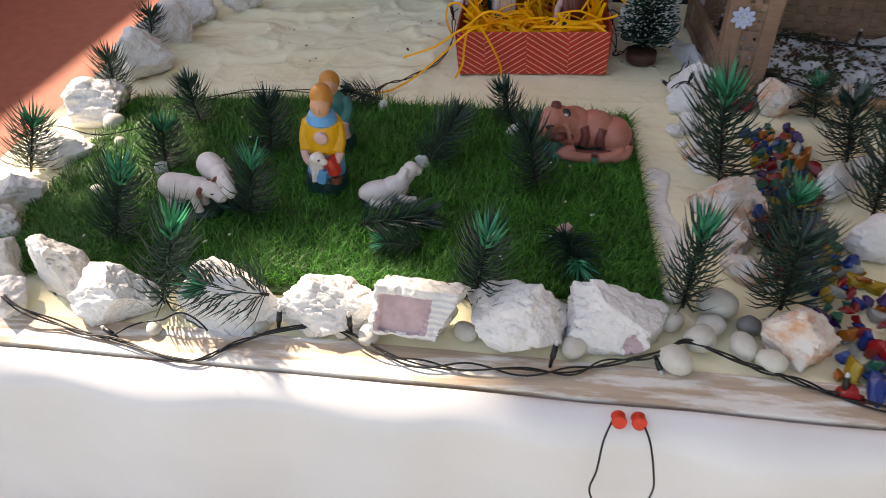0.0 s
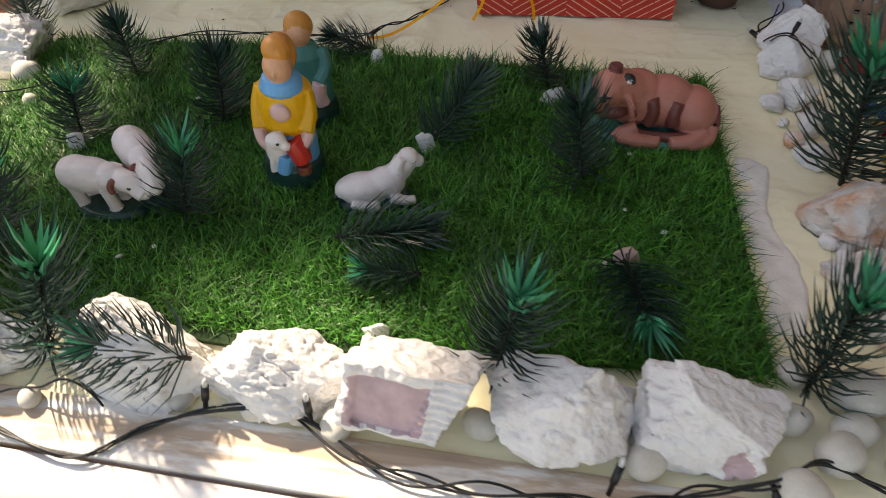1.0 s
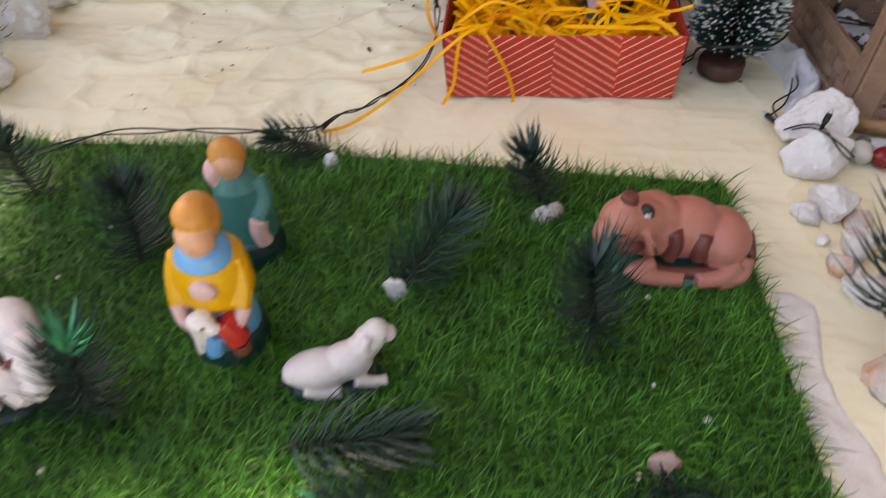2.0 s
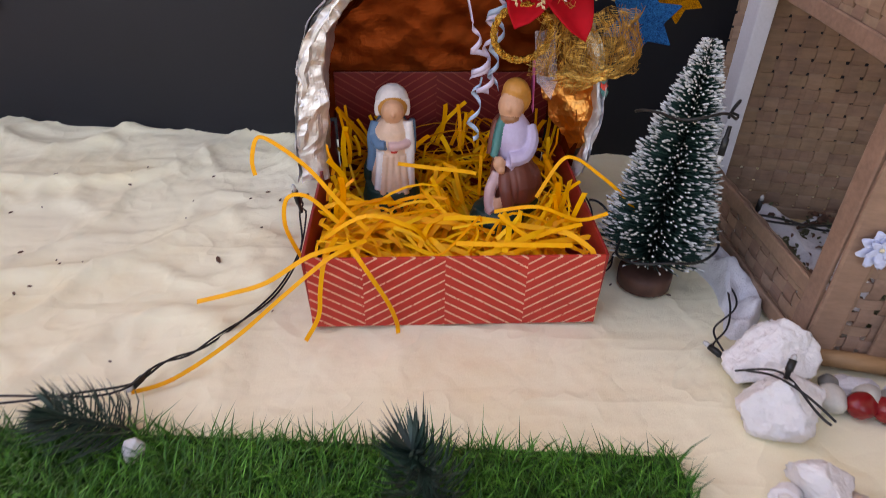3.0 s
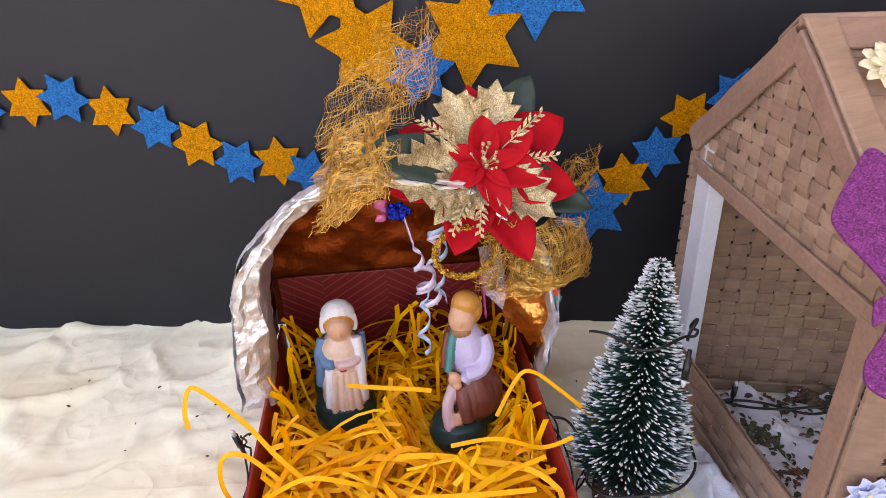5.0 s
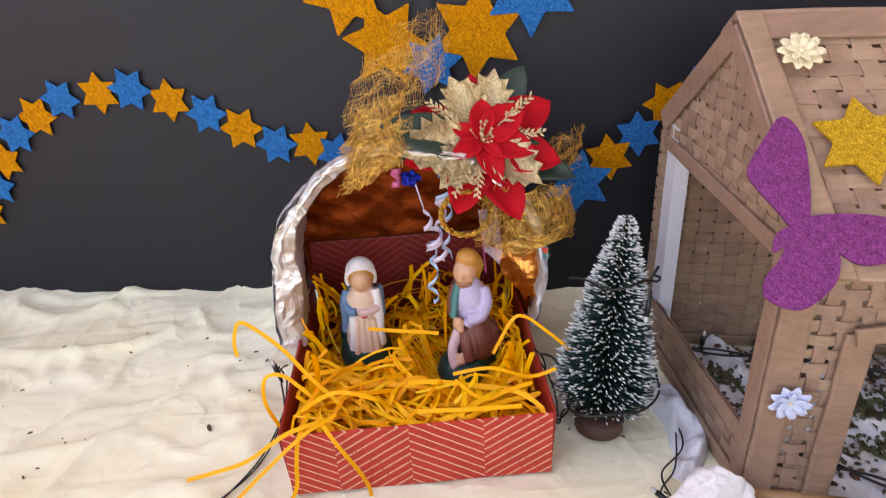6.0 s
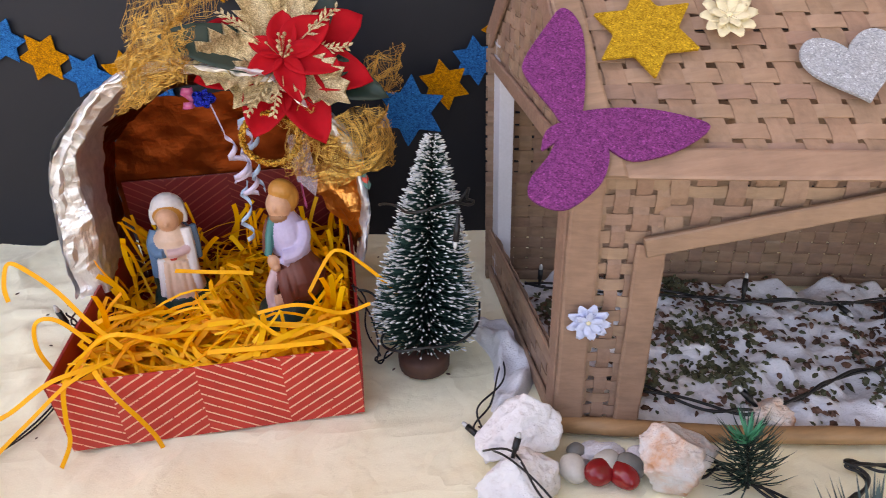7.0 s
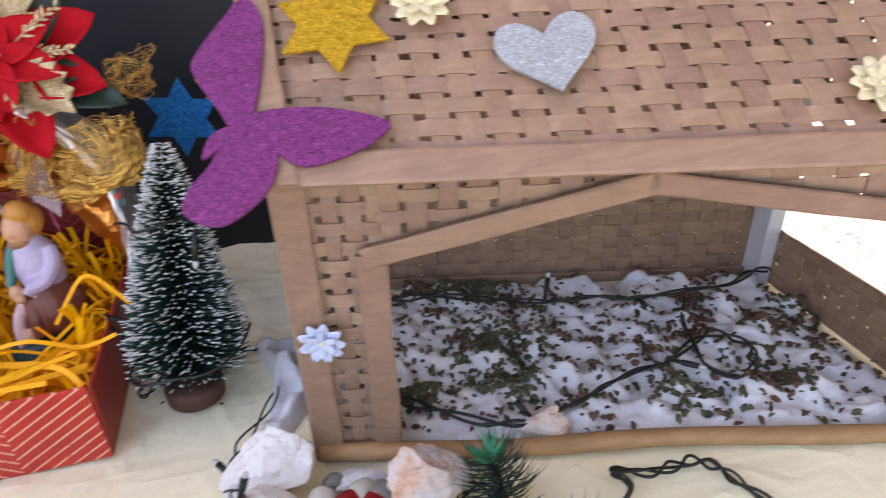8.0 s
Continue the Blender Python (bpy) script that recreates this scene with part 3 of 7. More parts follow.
def build_hut():
    rng = random.Random(5)
    hut = tagged(empty("hut", Matrix.Translation(hut_at(0.19, 0.1, 0))), "small open-fronted toy hut of woven split bamboo", "hut")
    inv = hut.matrix_basis.inverted()

    def rel(fn):
        return lambda u, v, h=0.0: inv @ fn(u, v, h)

    A0, A1 = -0.001, 0.398
    RF, RB = rel(roof_front), rel(roof_back)
    FR = rel(lambda u, v, h: hut_at(u, -h, v))          # front, proud towards the viewer
    BK = rel(lambda u, v, h: hut_at(u, 0.2 - h, v))     # back wall, seen from inside
    # front roof slope: bordering laths, then the plaited strips
    bm = bmesh.new()
    lath(bm, RF, (A0, -0.0245), (A1, -0.0245), 0.0130, lift=0.0026)
    roof = part("roof", recalc(bm), M["bamboo"], hut, "front slope of plaited bamboo edged with laths")
    bm = bmesh.new()
    lath(bm, RF, (A0, 0.1035), (A1, 0.1035), 0.015, lift=0.0026)
    part("lath", recalc(bm), M["bamboo"], roof)
    bm = bmesh.new()
    lath(bm, RF, (A0 + 0.007, -0.031), (A0 + 0.007, 0.110), 0.016, lift=0.0040)
    part("lath", recalc(bm), M["bamboo"], roof)
    bm = bmesh.new()
    lath(bm, RF, (A1 - 0.007, -0.031), (A1 - 0.007, 0.110), 0.016, lift=0.0040)
    part("lath", recalc(bm), M["bamboo"], roof)
    weave(roof, RF, [(A0, -0.030), (A1, -0.030), (A1, 0.109), (A0, 0.109)], 0.0150, 0.0087, 0.0119, 0.0067, rng, 0.00045)
    bm = bmesh.new()
    lath(bm, RB, (A0, 0.120), (A1, 0.120), 0.016, lift=0.002)
    back_roof = part("back_roof", recalc(bm), M["bamboo"], hut)
    bm = bmesh.new()
    lath(bm, RB, (A0, 0.208), (A1, 0.208), 0.014, lift=0.002)
    part("lath", recalc(bm), M["bamboo"], back_roof)
    weave(back_roof, RB, [(A0, 0.113), (A1, 0.113), (A1, 0.213), (A0, 0.213)], 0.0185, 0.0125, 0.0165, 0.0115, rng)
    bm = bmesh.new()
    add_tube(bm, [inv @ hut_at(A0 + (A1 - A0) * k / 8, 0.1120, 0.3200 + 0.0006 * math.sin(k * 2)) for k in range(9)], 0.0032, 8)
    part("ridge", bm, M["bamboo"], hut)
    # gables with tie beam, lower board, posts
    for end, sign in ((0.0015, -1), (0.409, 1)):
        G = rel(lambda u, v, h, end=end, sign=sign: hut_at(end + sign * h, u, v))
        bm = bmesh.new()
        tie = 0.198 if sign < 0 else 0.160
        lath(bm, G, (-0.012 if sign < 0 else 0.0, tie - 0.001), (0.205, tie + 0.010), 0.0115, lift=0.0028)
        gable = part("gable", recalc(bm), M["bamboo"], hut, "plaited gable triangle framed with laths")
        bm = bmesh.new()
        lath(bm, G, (-0.026, 0.1985), (0.110, 0.311), 0.014, lift=0.0030)
        part("lath", recalc(bm), M["bamboo"], gable)
        bm = bmesh.new()
        lath(bm, G, (0.109, 0.309), (0.208, 0.222), 0.018, lift=0.0026)
        part("lath", recalc(bm), M["bamboo"], gable)
        weave(gable, G, [(-0.014 if sign < 0 else 0.004, tie + 0.003), (0.2, tie + 0.003), (0.2, 0.226), (0.111, 0.307), (-0.014 if sign < 0 else 0.004, 0.2050)], 0.0128, 0.0106, 0.0104, 0.0082, rng, 0.0006)
        bm = bmesh.new()
        lath(bm, G, (0.0, 0.050), (0.2, 0.047), 0.012, lift=0.0026)
        low = part("side_board", recalc(bm), M["bamboo"], hut, "low plaited board edged with laths")
        bm = bmesh.new()
        lath(bm, G, (0.0, 0.008), (0.2, 0.008), 0.012, lift=0.0026)
        part("lath", recalc(bm), M["bamboo"], low)
        weave(low, G, [(0.0, 0.004), (0.2, 0.004), (0.2, 0.052), (0.0, 0.055)], 0.0135, 0.0105, 0.0118, 0.0090, rng, 0.0006)
        bm = bmesh.new()
        add_box(bm, (-0.001, 0.180, 0), (0.011, 0.200, 0.226), 0.001)
        for v in bm.verts:
            v.co = inv @ hut_at(end + v.co.x if sign < 0 else end - v.co.x, v.co.y, v.co.z)
        part("back_post", recalc(bm), M["bare"], hut, "square post of pale grey board")
        # front post: two laths and a plaited middle
        s0 = 0.0 if sign < 0 else 0.415
        k = 1 if sign < 0 else -1
        bm = bmesh.new()
        lath(bm, FR, (s0 + k * 0.0060, 0.0), (s0 + k * 0.0060, 0.196), 0.0185, lift=0.0026)
        post = part("front_post", recalc(bm), M["bamboo"], hut, "front post of laths and plaited strips")
        bm = bmesh.new()
        lath(bm, FR, (s0 + k * 0.0445, 0.0), (s0 + k * 0.0445, 0.150), 0.0165, lift=0.0030)
        part("lath", recalc(bm), M["bamboo"], post)
        bm = bmesh.new()
        lath(bm, G, (0.0075, 0.0), (0.0075, 0.196), 0.015, lift=0.0030)
        part("lath", recalc(bm), M["bamboo"], post)
        a, b = sorted((s0 + k * 0.008, s0 + k * 0.05))
        weave(post, FR, [(a, 0.002), (b, 0.002), (b, 0.198), (a, 0.198)], 0.0118, 0.0112, 0.0082, 0.0078, rng, 0.0006)
    # plaited lintel over the opening, with the two bent braces below it
    for s0, s1, z0, z1 in ((0.369, 0.184, 0.156, 0.187), (0.040, 0.189, 0.149, 0.187)):
        bm = bmesh.new()
        lath(bm, FR, (s0, z0), (s1, z1), 0.0125, thick=0.0028, lift=0.0052)
        brace = part("brace", recalc(bm), M["bamboo"], hut, "slanting bamboo brace under the eave")
    weave(brace, FR, [(0.048, 0.152), (0.186, 0.187), (0.186, 0.21), (0.048, 0.21)], 0.0155, 0.0118, 0.0108, 0.0074, rng, 0.0005)
    weave(brace, FR, [(0.186, 0.187), (0.364, 0.160), (0.364, 0.21), (0.186, 0.21)], 0.0155, 0.0118, 0.0140, 0.0103, rng, 0.0005)
    # back wall, its strips coloured darker to stand for the hut's inner shade
    bm = bmesh.new()
    lath(bm, BK, (-0.006, 0.006), (0.411, 0.006), 0.010, lift=0.0022)
    back = part("back_wall", recalc(bm), M["bamboo"], hut, "closely plaited back wall")
    weave(back, BK, [(-0.006, 0.002), (0.411, 0.002), (0.411, 0.110), (-0.006, 0.110)], 0.0132, 0.0108, 0.0119, 0.0096, rng, 0.0006, shade=("weave_shaded", "weave_shaded"))
    weave(back, BK, [(-0.006, 0.110), (0.411, 0.110), (0.411, 0.226), (-0.006, 0.226)], 0.0132, 0.0108, 0.0112, 0.0088, rng, 0.0006, shade=("weave_shaded", "weave_shaded"))
    # round cane along the threshold
    bm = bmesh.new()
    add_tube(bm, [inv @ (hut_at(0.425 * k / 12, -0.0055 - 0.002 * math.sin(k * 0.7), 0.0085 + 0.0008 * math.sin(k * 1.3))) for k in range(13)], [0.0058 + 0.0004 * (k % 4 == 1) for k in range(13)], 10)
    part("threshold", bm, M["cane"], hut, "round brown cane along the threshold")
    return hut


build_hut()


def star_outline(r, points=6, inner=0.56, turn=0.0):
    return [((r if k % 2 == 0 else r * inner) * math.sin(turn + math.pi * k / points), (r if k % 2 == 0 else r * inner) * math.cos(turn + math.pi * k / points)) for k in range(2 * points)]


def rounded(outline, k=0.12):
    out = []
    n = len(outline)
    for j in range(n):
        p, c, q = (Vector(outline[(j + d) % n]) for d in (-1, 0, 1))
        out += [tuple(c.lerp(p, k)), tuple(c.lerp(q, k))]
    return out


def cutout(name, outline, place, thick, material, label, category, group=""):
    """A flat paper or foam cut-out."""
    bm = bmesh.new()
    add_plate(bm, outline, thick, place)
    return tagged(mesh_ob(name, recalc(bm), material), label, category, group)


# cut-outs and paper flowers glued to the roof
def roof_uv(u, v, h):
    """On the front slope: u along the eave, v square to it up the slope, in metres."""
    return roof_front(u + 0.196 * v, 0.784 * v, h)


def roof_place(cu, cv, lift, turn=0.0):
    c, s = math.cos(turn), math.sin(turn)
    return lambda u, v, h: roof_uv(cu + u * c - v * s, cv + u * s + v * c, lift + h)


butterfly = tagged(empty("paper_butterfly", Matrix.Translation(roof_uv(0, 0, 0.008))), "purple glitter-foam butterfly glued over the hut's eave", "decoration")
BACK = butterfly.matrix_basis.inverted()
for k, (nm, outline) in enumerate((
        ("upper_wing", [(0.000, -0.004), (0.002, 0.036), (-0.002, 0.054), (-0.010, 0.061), (-0.018, 0.050), (-0.030, 0.028), (-0.029, 0.017), (-0.016, -0.002), (-0.010, -0.010)]),
        ("side_wing", [(-0.003, -0.005), (0.028, -0.002), (0.055, -0.008), (0.062, -0.014), (0.046, -0.026), (0.024, -0.032), (0.010, -0.024), (-0.006, -0.018)]),
        ("lower_wing", [(-0.002, -0.010), (0.011, -0.023), (0.012, -0.034), (0.007, -0.046), (-0.007, -0.058), (-0.018, -0.058), (-0.027, -0.052), (-0.026, -0.042), (-0.017, -0.029), (-0.010, -0.012)]),
        ("antenna", [(-0.008, -0.010), (-0.018, -0.015), (-0.021, -0.025), (-0.019, -0.026), (-0.009, -0.017)]))):
    line = [(p[0], p[1]) for p in smooth_line([(u, v, 0) for u, v in outline], 5, True)]
    bm = bmesh.new()
    add_plate(bm, line, 0.0016, lambda u, v, h, k=k: BACK @ roof_uv(u, v, 0.0064 + 0.0003 * k + h))
    part(nm, recalc(bm), M["purple_glit"], butterfly)
cutout("roof_star", rounded(star_outline(0.0300, 6, 0.57, -0.12), 0.06), roof_place(0.0345, 0.0465, 0.0050), 0.0016, M["yellow_glit"], "yellow glitter-foam six-pointed star on the hut's roof", "star")
heart = []
for k in range(48):
    t = 2 * math.pi * k / 48
    heart.append((0.0245 * math.copysign(abs(math.sin(t)) ** 2.2, math.sin(t)), 0.0217 * (13 * math.cos(t) - 5 * math.cos(2 * t) - 2 * math.cos(3 * t) - math.cos(4 * t)) / 15))
cutout("roof_heart", heart, roof_place(0.1365, 0.0265, 0.0050, 0.2), 0.0018, M["silver_glit"], "silver glitter-foam heart on the hut's roof", "heart")


def paper_flower(place, r, petals, material, label, seed):
    """A flower of two rings of bent paper petals with a small middle."""
    rng = random.Random(seed)
    fl = tagged(empty("paper_flower", Matrix.Translation(place(0, 0, 0))), label, "paper flower", "flowers on the hut")
    inv = fl.matrix_basis.inverted()
    for ring, (n, scale, rise) in enumerate(((petals, 1.0, 0.0012), (petals - 3, 0.68, 0.0030))):
        for k in range(n):
            a = 2 * math.pi * (k + 0.5 * ring + rng.uniform(-0.15, 0.15)) / n
            bm = bmesh.new()
            rows = []
            for j in range(6):
                t = j / 5
                w = r * 0.26 * scale * math.sin(math.pi * min(1, 0.12 + 0.80 * t)) ** 0.8
                d = r * scale * (0.12 + 0.88 * t)
                h = rise + r * 0.22 * t * t - r * 0.10 * (t > 0.9)
                rows.append([bm.verts.new(inv @ place(d * math.cos(a) - e * w * math.sin(a), d * math.sin(a) + e * w * math.cos(a), h + abs(e) * 0.0010)) for e in (-1, 0, 1)])
            for r0, r1 in zip(rows, rows[1:]):
                for e in range(2):
                    bm.faces.new((r0[e], r0[e + 1], r1[e + 1], r1[e])).smooth = True
            ob = part("petal", recalc(bm), material, fl)
            ob.modifiers.new("thickness", "SOLIDIFY").thickness = 0.0004
    bm = bmesh.new()
    add_ball(bm, inv @ place(0, 0, 0.0035), r * 0.12, seg=10, rings=6)
    part("flower_middle", bm, M["cream_flower"], fl)


paper_flower(roof_place(0.0048, 0.1075, 0.0060), 0.0140, 10, M["cream_flower"], "cream paper daisy glued near the hut's ridge", 1)
paper_flower(roof_place(0.0775, 0.0550, 0.0045), 0.0150, 10, M["cream_flower"], "cream paper daisy glued on the hut's roof", 2)
paper_flower(roof_place(0.286, -0.0010, 0.0045), 0.0150, 10, M["cream_flower"], "cream paper daisy glued on the hut's roof", 3)
paper_flower(lambda u, v, h: hut_at(0.0115 + u, -0.0055 - h, 0.097 + v), 0.0135, 9, M["blue_flower"], "pale blue paper daisy glued to the hut's front post", 4)

# ---- stars on the backdrop ----


def wall_place(x, z, turn=0.0, lift=0.0):
    return lambda u, v, h: Vector((x + u * math.cos(turn) - v * math.sin(turn), backdrop_y(x + u) - 0.0045 - lift - h - abs(u * v) * 3, z + u * math.sin(turn) + v * math.cos(turn)))


# x, z, turn; gold and blue by turns, in two runs either side of the hood
GARLAND = [[(-0.490, 0.108, 0.2), (-0.466, 0.140, 0.4), (-0.446, 0.171, 0.1), (-0.420, 0.201, 0.5), (-0.389, 0.219, 0.55), (-0.356, 0.237, -0.4), (-0.312, 0.242, 0.0), (-0.277, 0.245, -0.4), (-0.238, 0.232, 0.0), (-0.201, 0.217, 0.55),
            (-0.167, 0.200, 0.55), (-0.132, 0.182, -0.5), (-0.095, 0.181, -0.05), (-0.068, 0.170, 0.3)], [(0.199, 0.174, -0.15), (0.2314, 0.190, -0.1), (0.265, 0.213, 0.5), (0.301, 0.231, 0.3), (0.335, 0.246, 0.1)]]
rng = random.Random(3)
for run in GARLAND:
    for k, (x, z, turn) in enumerate(run):
        gold = k % 2 == 0
        cutout("garland_star", rounded(star_outline(0.0236 * rng.uniform(0.97, 1.04), 6, 0.58, turn), 0.05), wall_place(x, z, 0, 0.044 if x == 0.199 else 0.024 if x == 0.2314 else 0.001 * (k % 2)), 0.0014, M["gold_glit" if gold else "blue_glit"],
               ("gold" if gold else "blue") + " glitter-foam star of the garland on the backdrop", "star", "garland of stars")
for x, z, r, blue, turn in ((-0.006, 0.283, 0.043, False, 0.63), (0.082, 0.2885, 0.047, False, 0.10), (0.037, 0.260, 0.031, True, 0.3), (-0.038, 0.332, 0.045, False, 0.31), (0.132, 0.326, 0.045, True, 0.0), (0.1645, 0.159, 0.033, True, 0.1)):
    cutout("backdrop_star", rounded(star_outline(r, 6, 0.55, turn), 0.05), wall_place(x, z, 0, 0.070 if x == 0.1645 else 0.003 if not blue else 0.005), 0.0016, M["blue_glit" if blue else "gold_glit"],
           ("large blue" if blue else "large gold") + " glitter-foam star on the black backdrop", "star", "large stars")

# ---- the gift box with its foil hood ----


def build_box():
    box = tagged(empty("gift_box", Matrix.Translation((0, 0.111, 0))), "red herringbone-paper box tray used as a manger", "box")
    W, D, H, T = 0.1, 0.111, 0.0595, 0.0022
    for nm, lo, hi in (("front_wall", (-W, -D, 0.001), (W, -D + T, H)), ("side_wall", (-W, -D + T, 0.001), (-W + T, D, H)), ("side_wall", (W - T, -D + T, 0.001), (W, D, H)),
                       ("back_wall", (-W + T, D - T, 0.001), (W - T, D, 0.107)), ("bottom", (-W + T, -D + T, 0.001), (W - T, D - T, 0.004))):
        bm = bmesh.new()
        add_box(bm, lo, hi, 0.0006)
        for v in bm.verts:
            if nm == "side_wall" and v.co.z > 0.03:
                v.co.x *= 1.03
            if nm == "side_wall" and v.co.y < 0:
                v.co.z -= 0.001
        part(nm, recalc(bm), M["paper_shaded" if nm == "back_wall" else "paper_side_shaded" if nm == "side_wall" else "paper"], box)
    return box


build_box()


def arch(t):
    """The hood's outline from the left foot over the top to the right foot, t from 0 to 1."""
    pts = [(-0.121, 0.050), (-0.116, 0.11), (-0.106, 0.165), (-0.085, 0.194), (-0.055, 0.2195), (-0.024, 0.2285), (0.02, 0.2265), (0.060, 0.214), (0.093, 0.187), (0.114, 0.153), (0.120, 0.11), (0.111, 0.055)]
    f = t * (len(pts) - 1)
    k = min(int(f), len(pts) - 2)
    f -= k
    p = [pts[min(max(k + d, 0), len(pts) - 1)] for d in (-1, 0, 1, 2)]
    return tuple(0.5 * (2 * p[1][i] + (p[2][i] - p[0][i]) * f + (2 * p[0][i] - 5 * p[1][i] + 4 * p[2][i] - p[3][i]) * f * f + (3 * p[1][i] - p[0][i] - 3 * p[2][i] + p[3][i]) * f ** 3) for i in (0, 1))


def crumple(p, amp, freq):
    return Vector((noise.noise(p * freq), noise.noise(p * freq + Vector((7, 3, 1))), noise.noise(p * freq + Vector((2, 9, 4))))) * amp + Vector((noise.noise(p * freq * 2.7), 0, noise.noise(p * freq * 2.7 + Vector((5, 5, 5))))) * amp * 0.5


def sink(p):
    """The hood narrows and sinks from its mouth towards its back."""
    f = max(0.0, (p.y - 0.134) / 0.092)
    return Vector((p.x * (1 - 0.075 * f), p.y, p.z - 0.036 * f * min(1.0, max(0.0, (p.z - 0.10) / 0.12))))


def hood_sheet(name, inset, y0, y1, nt, ny, amp, material, parent, label, t0=0.0, t1=1.0):
    verts, faces = [], []
    for j in range(ny + 1):
        for i in range(nt + 1):
            x, z = arch(t0 + (t1 - t0) * i / nt)
            x *= 1 - inset / 0.11
            z = z - inset * (z > 0.12) * min(1, (z - 0.12) / 0.06)
            p = Vector((x, y0 + (y1 - y0) * j / ny, z))
            verts.append(sink(p) + crumple(p, amp, 60))
    faces = [(j * (nt + 1) + i, j * (nt + 1) + i + 1, (j + 1) * (nt + 1) + i + 1, (j + 1) * (nt + 1) + i) for j in range(ny) for i in range(nt)]
    ob = raw_ob(name, verts, faces, material, parent)
    return tagged(ob, label)


def build_hood():
    hood = tagged(empty("foil_hood", Matrix()), "arched cardboard hood wrapped in silver foil and lined with copper foil", "hood")
    hood_sheet("outer_foil", 0.0, 0.120, 0.226, 120, 40, 0.0022, M["silver"], hood, "crumpled silver foil")
    hood_sheet("lining", 0.0055, 0.138, 0.224, 90, 30, 0.0022, M["copper"], hood, "shiny copper foil lining, darkened to stand for shade")
    # silver foil folded round the left edge and pressed inwards, wide at the foot
    verts, n, w = [], 130, 24
    for i in range(n + 1):
        t = 0.40 * i / n
        x, z = arch(t)
        wide = 0.022 - 0.009 * min(1.0, max(0.0, (t - 0.10) / 0.12))
        inward = Vector((0.2 - x, 0, 0.10 - z)).normalized() if t > 0.2 else Vector((1, 0, 0))
        for j in range(w + 1):
            u = j / w
            reach, y = (wide * u / 0.45, 0.122 + 0.010 * u) if u < 0.45 else (wide * (1 - 0.35 * (u - 0.45) / 0.55), 0.1265 + 0.055 * (u - 0.45) / 0.55)
            p = Vector((x, y, z)) + inward * (reach + 0.001)
            ridge_ = abs(noise.noise(p * 38)) + 0.6 * abs(noise.noise(p * 88 + Vector((3, 1, 8))))
            verts.append(sink(p) + crumple(p, 0.0030, 30) + Vector((0.5, -1, 0.3)) * 0.0050 * (0.35 - ridge_))
    faces = [(i * (w + 1) + j, i * (w + 1) + j + 1, (i + 1) * (w + 1) + j + 1, (i + 1) * (w + 1) + j) for i in range(n) for j in range(w)]
    tagged(raw_ob("rim_lining", verts, faces, M["silver"], hood), "crumpled silver foil turned inwards")
    # rolled silver rim round the mouth
    bm = bmesh.new()
    nt, ns = 150, 10
    rings = []
    for i in range(nt + 1):
        t = i / nt
        x, z = arch(t)
        c = Vector((x * (0.965 if t < 0.24 else 0.975), 0.129, z - 0.0035 * (z > 0.15)))
        ring = []
        for s in range(ns):
            a = 2 * math.pi * s / ns
            wide = 0.0085 if t < 0.62 else 0.0065
            deep = 0.0055 if t < 0.24 else 0.0038
            p = c + Vector((deep * math.cos(a) * (1 if z < 0.19 else 0.4), wide * math.sin(a), 0.0042 * math.cos(a) * (1 if z > 0.16 else 0.3)))
            ring.append(bm.verts.new(p + crumple(p, 0.0048, 46)))
        rings.append(ring)
    for r0, r1 in zip(rings, rings[1:]):
        for s in range(ns):
            bm.faces.new((r0[s], r0[(s + 1) % ns], r1[(s + 1) % ns], r1[s]))
    part("rim", recalc(bm), M["silver"], hood, "rolled silver foil rim")
    verts, faces = [], []
    for j in range(13):
        for i in range(13):
            u, v = i / 12, j / 12
            p = Vector((0.114 - 0.052 * u * (1 - 0.85 * v) * (0.75 + 0.25 * v), 0.128 + 0.022 * u, 0.137 - 0.060 * v - 0.012 * u))
            verts.append(p + crumple(p, 0.0052, 62))
    faces = [(j * 13 + i, j * 13 + i + 1, (j + 1) * 13 + i + 1, (j + 1) * 13 + i) for j in range(12) for i in range(12)]
    flap = raw_ob("foil_flap", verts, faces, M["copper_lit"], hood)
    flap.modifiers.new("thickness", "SOLIDIFY").thickness = 0.0004
    tagged(flap, "crumpled copper foil turned in at the side, brightened as if lit")
    # copper back of the hood, with shade put into its colour
    verts, faces = [], []
    nx, nz = 40, 44
    for j in range(nz + 1):
        z = 0.062 + 0.152 * j / nz
        half_l = max([-arch(k / 60)[0] for k in range(31) if arch(k / 60)[1] >= z - 0.004] or [0.02])
        half_r = max([arch(k / 60)[0] for k in range(30, 61) if arch(k / 60)[1] >= z - 0.004] or [0.02])
        for i in range(nx + 1):
            p = Vector(((-half_l + (half_l + half_r) * i / nx) * 0.95, 0.2235, z))
            verts.append(sink(p) + crumple(p, 0.0022, 40))
    faces = [(j * (nx + 1) + i, j * (nx + 1) + i + 1, (j + 1) * (nx + 1) + i + 1, (j + 1) * (nx + 1) + i) for j in range(nz) for i in range(nx)]
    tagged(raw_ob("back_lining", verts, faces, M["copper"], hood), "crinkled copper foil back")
    return hood


build_hood()

# yellow paper shreds
rng = random.Random(11)


